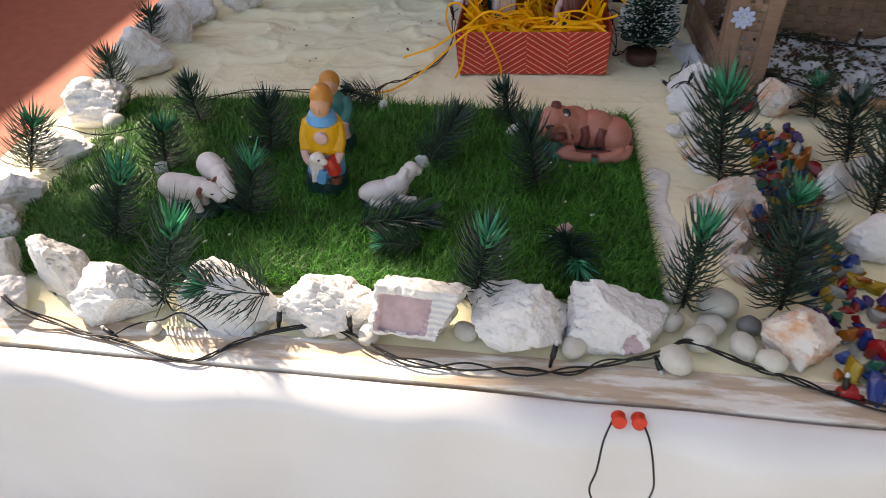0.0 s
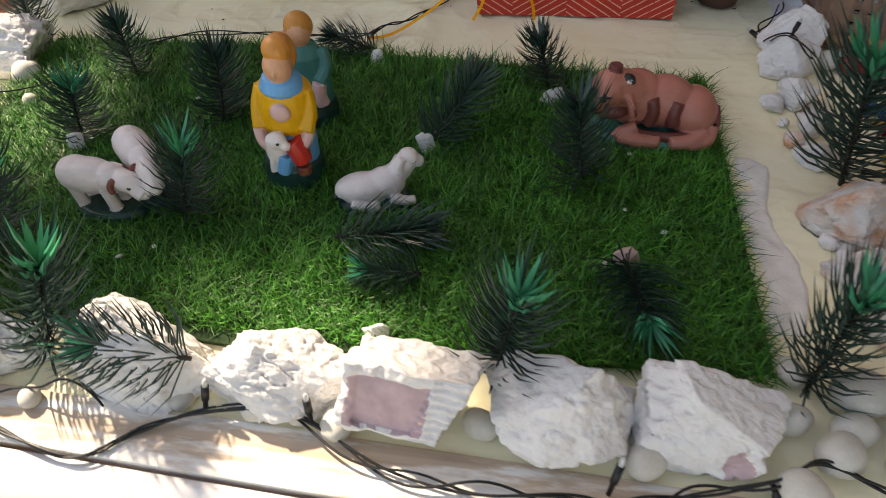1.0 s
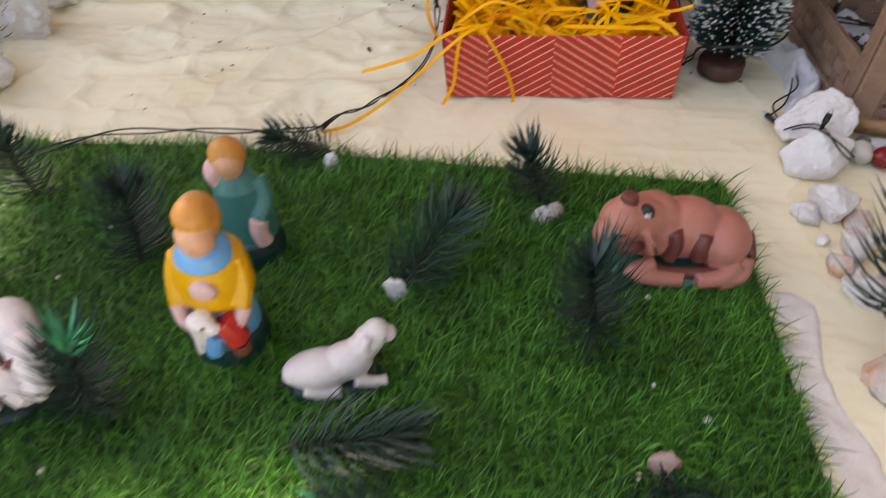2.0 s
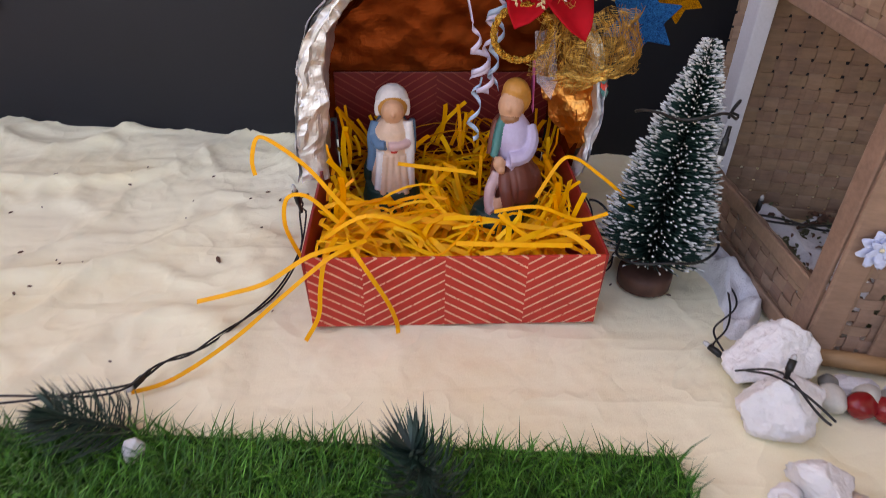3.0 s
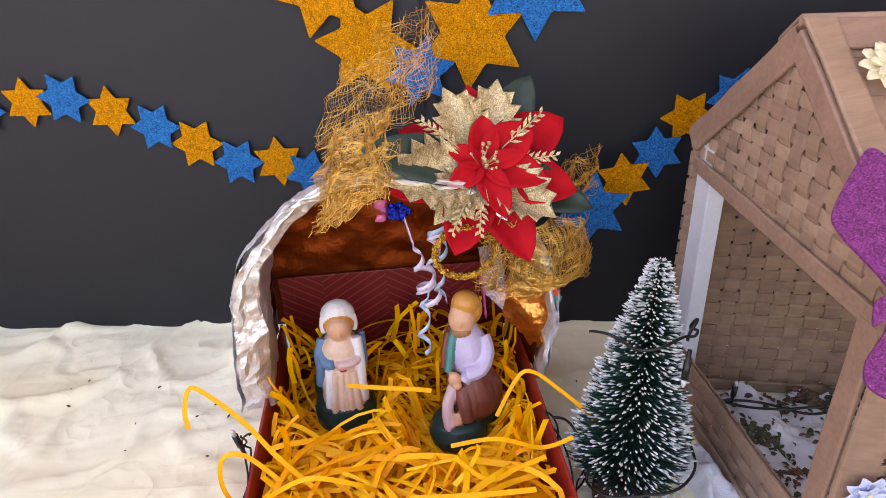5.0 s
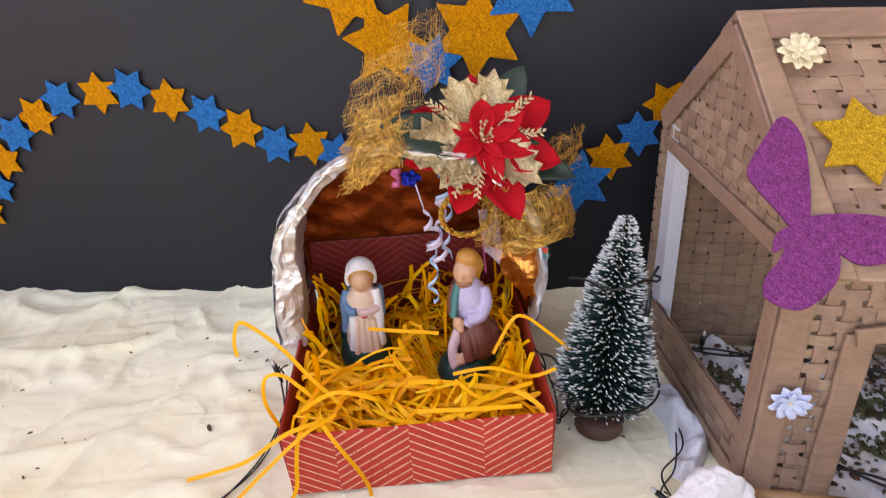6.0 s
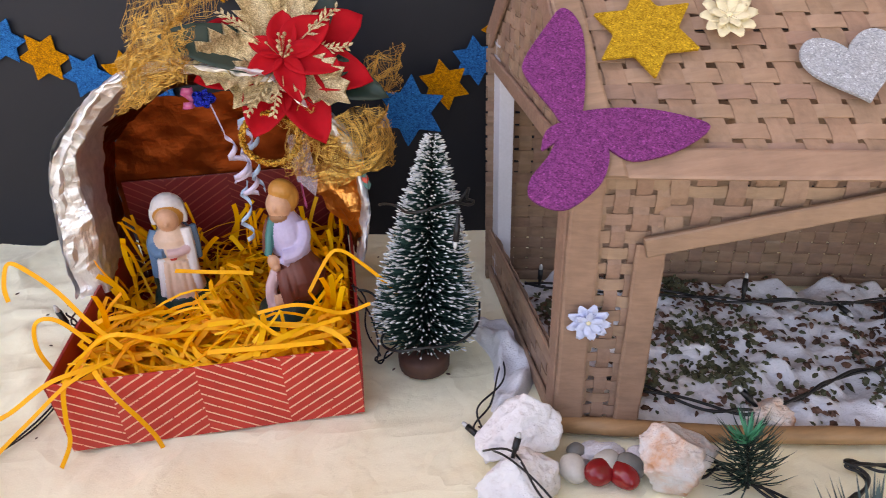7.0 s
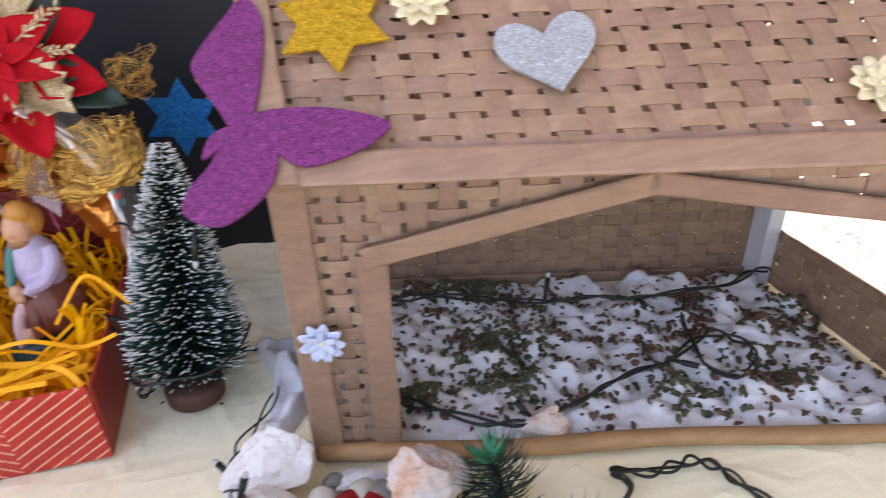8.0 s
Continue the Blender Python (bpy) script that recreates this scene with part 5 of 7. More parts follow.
def kneeling_woman(m):
    mats = ["p_green", "p_cream", "p_white", "p_skin", "p_bluegrey", "p_hair", "p_red", "p_rose"]
    bm = bmesh.new()
    add_lathe(bm, [(0.012, 0, 0, -0.004), (0.0235, 0.001, 0, -0.004), (0.0245, 0.010, 0, -0.004), (0.0225, 0.020, 0, -0.002), (0.016, 0.024, 0, 0)], squash=(1.0, 0.95), mats=[0, 0, 0, 0])
    add_ball(bm, (-0.004, 0.008, 0.026), (0.0200, 0.0140, 0.022), 0)
    add_lathe(bm, [(0.0165, 0.014, 0.001, -0.004), (0.0182, 0.020, 0.001, -0.004), (0.0168, 0.034, 0, -0.003), (0.0145, 0.050, 0, -0.001), (0.0158, 0.060, 0, 0), (0.0148, 0.070, 0, 0), (0.008, 0.079, 0, 0)], mats=[1] * 6)
    add_ball(bm, (0, 0.007, 0.058), (0.0170, 0.0105, 0.024), 4)
    add_ball(bm, (-0.0005, -0.0062, 0.0862), (0.0092, 0.0072, 0.0100), 3)
    add_ball(bm, (-0.0006, -0.0138, 0.0850), (0.0013, 0.0012, 0.0022), 3)
    add_ball(bm, (0, -0.0012, 0.0872), (0.0114, 0.0090, 0.0120), 5)
    add_ball(bm, (0, 0.0042, 0.0915), (0.0136, 0.0112, 0.0138), 2)
    for e in (-1, 1):
        limb(bm, [(e * 0.0112, 0.000, 0.094), (e * 0.0122, 0.001, 0.086), (e * 0.0115, 0.001, 0.080)], 0.0024, 2)
    limb(bm, [(-0.0130, 0.002, 0.074), (-0.0165, -0.003, 0.064), (-0.0160, -0.004, 0.050), (-0.0175, -0.002, 0.034)], 0.0044, 4)
    limb(bm, [(-0.0150, -0.005, 0.064), (-0.0120, -0.0120, 0.0600), (-0.0065, -0.0150, 0.0605)], 0.0040, 4)
    limb(bm, [(0.0160, 0.003, 0.076), (0.0172, 0.001, 0.060), (0.0170, 0.000, 0.046)], 0.0030, 4)
    limb(bm, [(0.0120, -0.006, 0.078), (0.0135, -0.0110, 0.060), (0.0135, -0.0140, 0.042), (0.0145, -0.0150, 0.024)], 0.0040, 2)
    limb(bm, [(-0.0105, -0.0110, 0.054), (-0.0110, -0.0145, 0.040), (-0.0125, -0.0170, 0.022)], 0.0036, 2)
    limb(bm, [(0.0120, -0.0120, 0.062), (0.006, -0.0155, 0.0605), (-0.004, -0.0165, 0.0605)], 0.0036, 7)
    for k in range(4):
        limb(bm, [(-0.006 + 0.0045 * k, -0.0145, 0.052), (-0.0075 + 0.0055 * k, -0.0170, 0.036), (-0.0085 + 0.0062 * k, -0.0200, 0.019)], 0.0026, 1)
    add_ball(bm, (0.000, -0.0180, 0.0560), (0.0032, 0.0016, 0.0012), 6)
    return finish_figure("figurine", bm, mats, m, "painted plaster figurine in cream robe and white veil in straw", "figurine", "figurines")


def kneeling_man(m):
    mats = ["p_green", "p_brown", "p_lilac", "p_skin", "p_teal", "p_hair", "p_rose", "p_beard"]
    bm = bmesh.new()
    # mound of grass under the knees, standing out in front
    add_lathe(bm, [(0.012, 0, -0.006, -0.012), (0.0215, 0.002, -0.006, -0.012), (0.0235, 0.010, -0.006, -0.012), (0.0215, 0.018, -0.005, -0.010), (0.014, 0.024, -0.003, -0.006)], squash=(1.0, 0.95), mats=[0] * 4)
    add_ball(bm, (0.013, 0.006, 0.020), (0.0160, 0.0160, 0.018), 0)
    # brown skirt swelling over the bent legs
    add_lathe(bm, [(0.0150, 0.018, 0.004, 0), (0.0205, 0.026, 0.006, 0), (0.0215, 0.038, 0.006, 0), (0.0190, 0.050, 0.004, 0), (0.0150, 0.060, 0.002, 0), (0.011, 0.066, 0.001, 0)], mats=[1] * 5)
    add_ball(bm, (0.014, 0.002, 0.036), (0.0155, 0.0170, 0.0190), 1)
    # lilac tunic, narrow at the neck
    add_lathe(bm, [(0.0140, 0.054, 0.003, 0), (0.0158, 0.062, 0.003, 0), (0.0162, 0.074, 0.002, 0), (0.0135, 0.085, 0.001, 0), (0.0085, 0.092, 0, 0), (0.005, 0.096, 0, 0)], mats=[2] * 5)
    add_ball(bm, (-0.0105, 0.003, 0.074), (0.0080, 0.0110, 0.0170), 1)
    # head bent forward: face, tall hair, beard
    add_ball(bm, (-0.0022, -0.0048, 0.0998), (0.0104, 0.0084, 0.0122), 3)
    add_ball(bm, (0.0010, 0.0025, 0.1045), (0.0126, 0.0110, 0.0136), 5)
    add_ball(bm, (0.0005, -0.0010, 0.1110), (0.0108, 0.0100, 0.0094), 5)
    add_ball(bm, (-0.0026, -0.0076, 0.0908), (0.0078, 0.0050, 0.0046), 7)
    add_ball(bm, (-0.0028, -0.0132, 0.0990), (0.0014, 0.0012, 0.0026), 3)
    # green scarf from the neck to the wrist, brown mantle behind it
    limb(bm, [(-0.0070, -0.006, 0.092), (-0.0100, -0.0115, 0.080), (-0.0110, -0.0150, 0.068), (-0.0125, -0.0165, 0.062)], 0.0034, 4)
    limb(bm, [(-0.0115, -0.004, 0.088), (-0.0145, -0.0085, 0.076), (-0.0155, -0.0105, 0.062)], 0.0034, 1)
    # sleeve, forearm and folded fists
    limb(bm, [(0.0135, -0.001, 0.084), (0.0170, -0.0070, 0.074), (0.0125, -0.0145, 0.064), (0.0010, -0.0185, 0.0615)], 0.0060, 2)
    limb(bm, [(0.0030, -0.0170, 0.0600), (0.0000, -0.0175, 0.0560)], 0.0046, 2)
    add_ball(bm, (-0.0070, -0.0205, 0.0585), (0.0052, 0.0040, 0.0058), 3)
    add_ball(bm, (-0.0052, -0.0215, 0.0540), (0.0040, 0.0034, 0.0036), 3)
    # rose hem and the brown fold that falls over it
    limb(bm, [(-0.0080, -0.013, 0.048), (-0.0125, -0.0185, 0.036), (-0.0120, -0.0225, 0.024), (-0.0085, -0.0255, 0.019)], 0.0050, 6)
    limb(bm, [(-0.0060, -0.0215, 0.030), (-0.0045, -0.0255, 0.022)], 0.0040, 3)
    limb(bm, [(-0.0020, -0.015, 0.050), (0.0005, -0.0205, 0.036), (0.0030, -0.0215, 0.024)], 0.0056, 1)
    for k in range(3):
        limb(bm, [(0.004 + 0.006 * k, -0.016 + 0.004 * k, 0.052), (0.008 + 0.0062 * k, -0.0195 + 0.005 * k, 0.038), (0.008 + 0.0060 * k, -0.0190 + 0.006 * k, 0.026)], 0.0030, 1)
    return finish_figure("figurine", bm, mats, m, "painted plaster figurine in lilac and brown robe kneeling in the straw", "figurine", "figurines")


def shepherd(m):
    mats = ["p_green", "p_blue", "p_yellow", "p_skin", "p_hair", "p_white", "p_red", "p_brown", "p_rose", "p_black"]
    bm = bmesh.new()
    add_lathe(bm, [(0.018, 0), (0.0245, 0.001), (0.0250, 0.012), (0.0235, 0.022), (0.019, 0.027)], squash=(1.0, 0.92), mats=[0] * 4)
    add_lathe(bm, [(0.0205, 0.018), (0.0215, 0.026), (0.0205, 0.045), (0.0200, 0.058), (0.0190, 0.062)], squash=(1.0, 0.85), mats=[1] * 4)
    add_lathe(bm, [(0.0200, 0.052), (0.0235, 0.058), (0.0228, 0.072), (0.0205, 0.084), (0.0125, 0.093), (0.007, 0.097)], squash=(1.0, 0.82), mats=[2] * 5)
    add_lathe(bm, [(0.0135, 0.084, 0, -0.003), (0.0158, 0.087, 0, -0.003), (0.0135, 0.0935, 0, -0.002), (0.009, 0.097, 0, -0.001)], squash=(1.05, 0.95), mats=[1] * 3)
    add_ball(bm, (0, -0.0062, 0.1035), (0.0108, 0.0098, 0.0118), 3)
    add_ball(bm, (0, 0.0030, 0.1080), (0.0124, 0.0118, 0.0145), 4)
    add_ball(bm, (0, -0.0020, 0.1140), (0.0110, 0.0106, 0.0098), 4)
    add_ball(bm, (0, -0.0160, 0.1025), (0.0016, 0.0018, 0.0026), 3)
    add_ball(bm, (0.001, -0.0185, 0.0745), (0.0078, 0.0035, 0.0070), 8)
    for e in (-1, 1):
        limb(bm, [(e * 0.0160, -0.001, 0.084), (e * 0.0195, -0.006, 0.070), (e * 0.0180, -0.0135, 0.057)], 0.0060, 2)
        limb(bm, [(e * 0.0200, -0.0125, 0.056), (e * 0.0165, -0.0175, 0.049), (e * 0.0110, -0.0195, 0.045)], 0.0046, 8)
    # the lamb held in front
    add_ball(bm, (-0.006, -0.0200, 0.0430), (0.0085, 0.0055, 0.0130), 5)
    add_ball(bm, (-0.0035, -0.0240, 0.0545), (0.0086, 0.0062, 0.0064), 5)
    add_ball(bm, (0.0035, -0.0265, 0.0525), (0.0045, 0.0038, 0.0038), 5)
    add_ball(bm, (-0.0005, -0.0300, 0.0560), (0.0012, 0.0008, 0.0009), 9)
    add_ball(bm, (-0.0095, -0.0230, 0.0520), (0.0022, 0.0018, 0.0040), 9)
    limb(bm, [(-0.009, -0.0225, 0.038), (-0.009, -0.0240, 0.026)], 0.0028, 5)
    add_ball(bm, (-0.009, -0.0243, 0.0250), (0.0024, 0.0020, 0.0030), 9)
    limb(bm, [(0.002, -0.0215, 0.040), (-0.001, -0.0235, 0.025)], 0.0058, 1)
    limb(bm, [(0.0070, -0.0200, 0.052), (0.0120, -0.0208, 0.044), (0.0145, -0.0208, 0.036)], 0.0078, 6)
    limb(bm, [(0.0145, -0.0205, 0.031), (0.0148, -0.0215, 0.024)], 0.0058, 7)
    return finish_figure("figurine", bm, mats, m, "painted plaster shepherd figurine in yellow shirt holding a white lamb", "figurine", "figurines")


def second_shepherd(m):
    mats = ["p_green", "p_teal", "p_rose", "p_skin", "p_hair"]
    bm = bmesh.new()
    add_lathe(bm, [(0.016, 0), (0.0220, 0.001), (0.0220, 0.012), (0.0195, 0.020)], mats=[0] * 3)
    add_lathe(bm, [(0.0190, 0.012), (0.0195, 0.035), (0.0180, 0.055), (0.0170, 0.066), (0.0110, 0.076), (0.006, 0.080)], squash=(1.0, 0.85), mats=[1] * 5)
    add_ball(bm, (0, -0.003, 0.0865), (0.0105, 0.0098, 0.0115), 3)
    add_ball(bm, (0, 0.0015, 0.0905), (0.0128, 0.0118, 0.0130), 4)
    add_ball(bm, (-0.0115, 0.001, 0.076), (0.008, 0.009, 0.012), 2)
    limb(bm, [(0.0150, 0.0, 0.070), (0.0180, -0.007, 0.055), (0.0120, -0.0150, 0.045)], 0.0060, 1)
    limb(bm, [(0.0120, -0.0150, 0.045), (0.0100, -0.0165, 0.034), (0.012, -0.0170, 0.024)], 0.0065, 2)
    return finish_figure("figurine", bm, mats, m, "painted plaster shepherd figurine in teal robe standing behind the other", "figurine", "figurines")


def standing_sheep(m, label):
    mats = ["p_green", "p_white", "p_brown", "p_black"]
    bm = bmesh.new()
    add_lathe(bm, [(0.020, 0), (0.0250, 0.0005), (0.0250, 0.006), (0.0220, 0.009)], squash=(1.15, 0.7), mats=[0] * 3)
    add_ball(bm, (-0.007, 0, 0.0340), (0.0235, 0.0135, 0.0145), 1, seg=18, rings=12)
    add_ball(bm, (-0.017, 0, 0.0345), (0.0150, 0.0135, 0.0145), 1)
    add_ball(bm, (0.011, 0, 0.0345), (0.0130, 0.0118, 0.0120), 1)
    for x, y in ((-0.021, 0.006), (-0.021, -0.006), (0.007, 0.006), (0.007, -0.007)):
        limb(bm, [(x, y, 0.030), (x + 0.001, y, 0.018), (x + 0.0015, y, 0.007)], 0.0046, 1)
    limb(bm, [(0.012, 0, 0.036), (0.022, -0.002, 0.037), (0.030, -0.004, 0.034), (0.0385, -0.006, 0.0275)], 0.0074, 1)
    add_ball(bm, (0.026, -0.003, 0.0355), (0.0105, 0.0086, 0.0086), 1)
    add_ball(bm, (0.0375, -0.006, 0.0285), (0.0060, 0.0052, 0.0050), 1)
    for e in (-1, 1):
        limb(bm, [(0.020, e * 0.007 - 0.002, 0.041), (0.0175, e * 0.0105 - 0.002, 0.0365), (0.020, e * 0.0115 - 0.002, 0.0315)], 0.0023, 2)
    add_ball(bm, (0.0315, -0.0105, 0.0360), (0.0018, 0.0010, 0.0008), 3)
    return finish_figure("sheep_figurine", bm, mats, m, label, "figurine", "sheep figurines", 7)


def resting_sheep(m):
    mats = ["p_green", "p_white", "p_black"]
    bm = bmesh.new()
    add_lathe(bm, [(0.018, 0), (0.0235, 0.0005), (0.0235, 0.005), (0.0200, 0.008)], squash=(1.15, 0.62), mats=[0] * 3)
    add_ball(bm, (-0.006, 0, 0.0165), (0.0215, 0.0118, 0.0112), 1, seg=18, rings=12)
    add_ball(bm, (0.009, 0.001, 0.0190), (0.0145, 0.0106, 0.0118), 1)
    limb(bm, [(0.012, 0.002, 0.0215), (0.0195, 0.004, 0.0265), (0.0240, 0.005, 0.0330)], 0.0086, 1)
    add_ball(bm, (0.0262, 0.0055, 0.0345), (0.0078, 0.0074, 0.0080), 1)
    add_ball(bm, (0.0325, 0.0062, 0.0310), (0.0050, 0.0050, 0.0048), 1)
    limb(bm, [(0.0225, -0.0015, 0.0400), (0.0195, -0.0035, 0.0350), (0.0205, -0.0040, 0.0295)], 0.0030, 1)
    limb(bm, [(0.012, -0.008, 0.012), (0.022, -0.0085, 0.0085), (0.0290, -0.0080, 0.0080)], 0.0036, 1)
    limb(bm, [(-0.016, -0.009, 0.011), (-0.006, -0.0105, 0.0080), (0.003, -0.0105, 0.0075)], 0.0040, 1)
    add_ball(bm, (-0.0270, -0.003, 0.0120), (0.0026, 0.0026, 0.0030), 2)
    add_ball(bm, (0.0300, -0.0005, 0.0350), (0.0014, 0.0009, 0.0008), 2)
    return finish_figure("sheep_figurine", bm, mats, m, "white painted sheep figurine lying on the grass with raised head", "figurine", "sheep figurines", 9)


def resting_ox(m):
    mats = ["p_ox", "p_oxdark", "p_black", "p_teal", "p_white"]
    bm = bmesh.new()
    add_lathe(bm, [(0.030, 0), (0.0395, 0.0005), (0.0395, 0.006), (0.0350, 0.009)], squash=(1.2, 0.72), mats=[3] * 3)
    # the back slopes from the shoulder down to the haunch
    add_ball(bm, (-0.014, 0.002, 0.0325), (0.0215, 0.0200, 0.0230), 0, seg=24, rings=16)
    add_ball(bm, (0.008, 0.003, 0.0290), (0.0255, 0.0195, 0.0215), 0, seg=24, rings=16)
    add_ball(bm, (0.031, 0.000, 0.0235), (0.0190, 0.0225, 0.0190), 0, seg=24, rings=16)
    # head and neck
    limb(bm, [(-0.016, -0.003, 0.0400), (-0.028, -0.007, 0.0470), (-0.036, -0.010, 0.0500)], 0.0150, 0)
    add_ball(bm, (-0.0365, -0.0120, 0.0495), (0.0140, 0.0135, 0.0145), 0)
    add_ball(bm, (-0.0450, -0.0160, 0.0420), (0.0088, 0.0098, 0.0105), 0)
    add_ball(bm, (-0.0320, -0.0150, 0.0310), (0.0125, 0.0090, 0.0070), 1)
    limb(bm, [(-0.0340, -0.010, 0.0600), (-0.0335, -0.010, 0.0680)], 0.0056, 1)
    add_ball(bm, (-0.0230, -0.0140, 0.0575), (0.0050, 0.0040, 0.0050), 2)
    add_ball(bm, (-0.0225, -0.0178, 0.0580), (0.0022, 0.0012, 0.0016), 4)
    limb(bm, [(-0.0230, -0.0190, 0.0470), (-0.0190, -0.0225, 0.0390), (-0.0165, -0.0235, 0.0310)], 0.0034, 0)
    limb(bm, [(-0.0205, -0.0225, 0.0450), (-0.0165, -0.0255, 0.0380), (-0.0145, -0.0258, 0.0320)], 0.0013, 1)
    add_ball(bm, (-0.0410, -0.0248, 0.0450), (0.0022, 0.0012, 0.0013), 2)
    limb(bm, [(-0.0440, -0.0245, 0.0470), (-0.0400, -0.0258, 0.0485), (-0.0350, -0.0252, 0.0480)], 0.0009, 2)
    # creases behind the shoulder and before the haunch, and belly: shade painted dark brown
    limb(bm, [(-0.0035, -0.0120, 0.0400), (-0.0010, -0.0150, 0.0300), (-0.0035, -0.0160, 0.0190)], 0.0052, 1)
    limb(bm, [(0.0165, -0.0115, 0.0370), (0.0145, -0.0150, 0.0290), (0.0155, -0.0165, 0.0190)], 0.0054, 1)
    limb(bm, [(-0.022, -0.0180, 0.0150), (0.000, -0.0210, 0.0125), (0.030, -0.0210, 0.0120)], 0.0042, 1)
    # folded legs and tail
    limb(bm, [(-0.012, -0.0195, 0.0190), (-0.027, -0.0235, 0.0140), (-0.010, -0.0255, 0.0105), (0.006, -0.0248, 0.0095)], 0.0055, 0)
    limb(bm, [(0.040, -0.0180, 0.0160), (0.030, -0.0248, 0.0115), (0.014, -0.0262, 0.0095)], 0.0058, 0)
    limb(bm, [(0.046, -0.0140, 0.0180), (0.043, -0.0225, 0.0105), (0.028, -0.0268, 0.0080)], 0.0050, 0)
    limb(bm, [(0.0490, -0.002, 0.0300), (0.0505, -0.010, 0.0200), (0.0480, -0.0180, 0.0140)], 0.0022, 1)
    return finish_figure("ox_figurine", bm, mats, m, "reddish-brown painted ox figurine lying at the grass edge", "figurine", "figurines", 14)


kneeling_woman(pose(-0.047, 0.150, 0.0145, 0, 2, 6) @ Matrix.Diagonal((1.02, 1.02, 1.01, 1)))
kneeling_man(pose(0.049, 0.118, 0.0125, -6, 0, -12) @ Matrix.Diagonal((0.97, 1.0, 1.02, 1)))
shepherd(pose(-0.212, -0.280, 0.004, 2, 6, 4) @ Matrix.Diagonal((0.93, 1.0, 1.0, 1)))
second_shepherd(pose(-0.217, -0.203, 0.006, 0, 0, 10) @ Matrix.Diagonal((0.92, 0.92, 0.92, 1)))
standing_sheep(pose(-0.339, -0.332, 0.005, 0, 0, -5) @ Matrix.Diagonal((1.03, 1.0, 0.95, 1)), "white painted sheep figurine standing on a green base")
standing_sheep(pose(-0.316, -0.310, 0.007, 0, 0, -42), "white painted sheep figurine standing close behind another")
resting_sheep(pose(-0.142, -0.306, 0.004, 0, 0, 13) @ Matrix.Diagonal((1.04, 1.04, 1.04, 1)))
resting_ox(pose(0.061, -0.199, 0.003, 0, 0, 1))

# ---- the grass mat ----
MX0, MX1, MY0, MY1 = -0.520, 0.118, -0.424, -0.083


def mat_back(x):
    return MY1 - 0.036 * max(0.0, (x + 0.30)) / 0.42


bm = bmesh.new()
ring = [(MX0 - 0.02, MY1), (-0.3, mat_back(-0.3)), (MX1, mat_back(MX1)), (MX1 + 0.001, -0.25), (MX1, MY0), (-0.2, MY0 - 0.018), (MX0 + 0.03, MY0), (MX0, -0.24)]
lo = [bm.verts.new((x, y, 0.0005)) for x, y in ring]
hi = [bm.verts.new((x, y, 0.004)) for x, y in ring]
bm.faces.new(hi)
bm.faces.new(lo[::-1])
for k in range(len(ring)):
    j = (k + 1) % len(ring)
    bm.faces.new((lo[k], lo[j], hi[j], hi[k]))
mat = tagged(mesh_ob("grass_mat", recalc(bm), M["mat"]), "dark green artificial grass mat lying on the cloth", "grass mat")

rs = np.random.RandomState(4)
N = 86000
gx = rs.uniform(MX0 - 0.012, MX1, N)
back = MY1 - 0.036 * np.maximum(0, gx + 0.30) / 0.42
gy = MY0 - 0.008 + (back - MY0 + 0.008) * rs.uniform(0, 1, N)
lump = np.array([noise.noise((x * 26, y * 26, 3.0)) for x, y in zip(gx, gy)])
lean = rs.uniform(0, 2 * np.pi, N) + 1.3 * lump
tilt = rs.uniform(0.62, 1.78, N)
ln = rs.uniform(0.006, 0.0185, N) * (1 + 0.35 * lump)
edge = (gx > MX1 - 0.012) | (gy > back - 0.012)
ln = np.where(edge & (rs.uniform(0, 1, N) < 0.12), ln * 1.5, ln)
w = rs.uniform(0.00030, 0.00062, N)
dx, dy = np.cos(lean), np.sin(lean)
P = np.zeros((N, 5, 3))
for k, (f, rise, wide) in enumerate(((0.0, 0.0, 1), (0.0, 0.0, -1), (0.5, 0.62, 1), (0.5, 0.62, -1), (1.0, 1.0, 0))):
    out = ln * np.sin(tilt) * f ** 1.5
    P[:, k, 0] = gx + dx * out - dy * w * wide * (1 if f < 0.1 else 0.8)
    P[:, k, 1] = gy + dy * out + dx * w * wide * (1 if f < 0.1 else 0.8)
    P[:, k, 2] = 0.0035 + ln * np.cos(tilt * 0.85) * rise
me = bpy.data.meshes.new("grass")
base = np.arange(N)[:, None] * 5
quads = (base + [0, 1, 3, 2]).tolist()
tris = (base + [2, 3, 4]).tolist()
me.from_pydata(P.reshape(-1, 3).tolist(), [], quads + tris)
me.materials.append(M["grass"])
grass = new("grass", me)
tagged(grass, "short dense plastic grass blades of the mat", "grass", kind="stuff")

# ---- pine sprigs ----


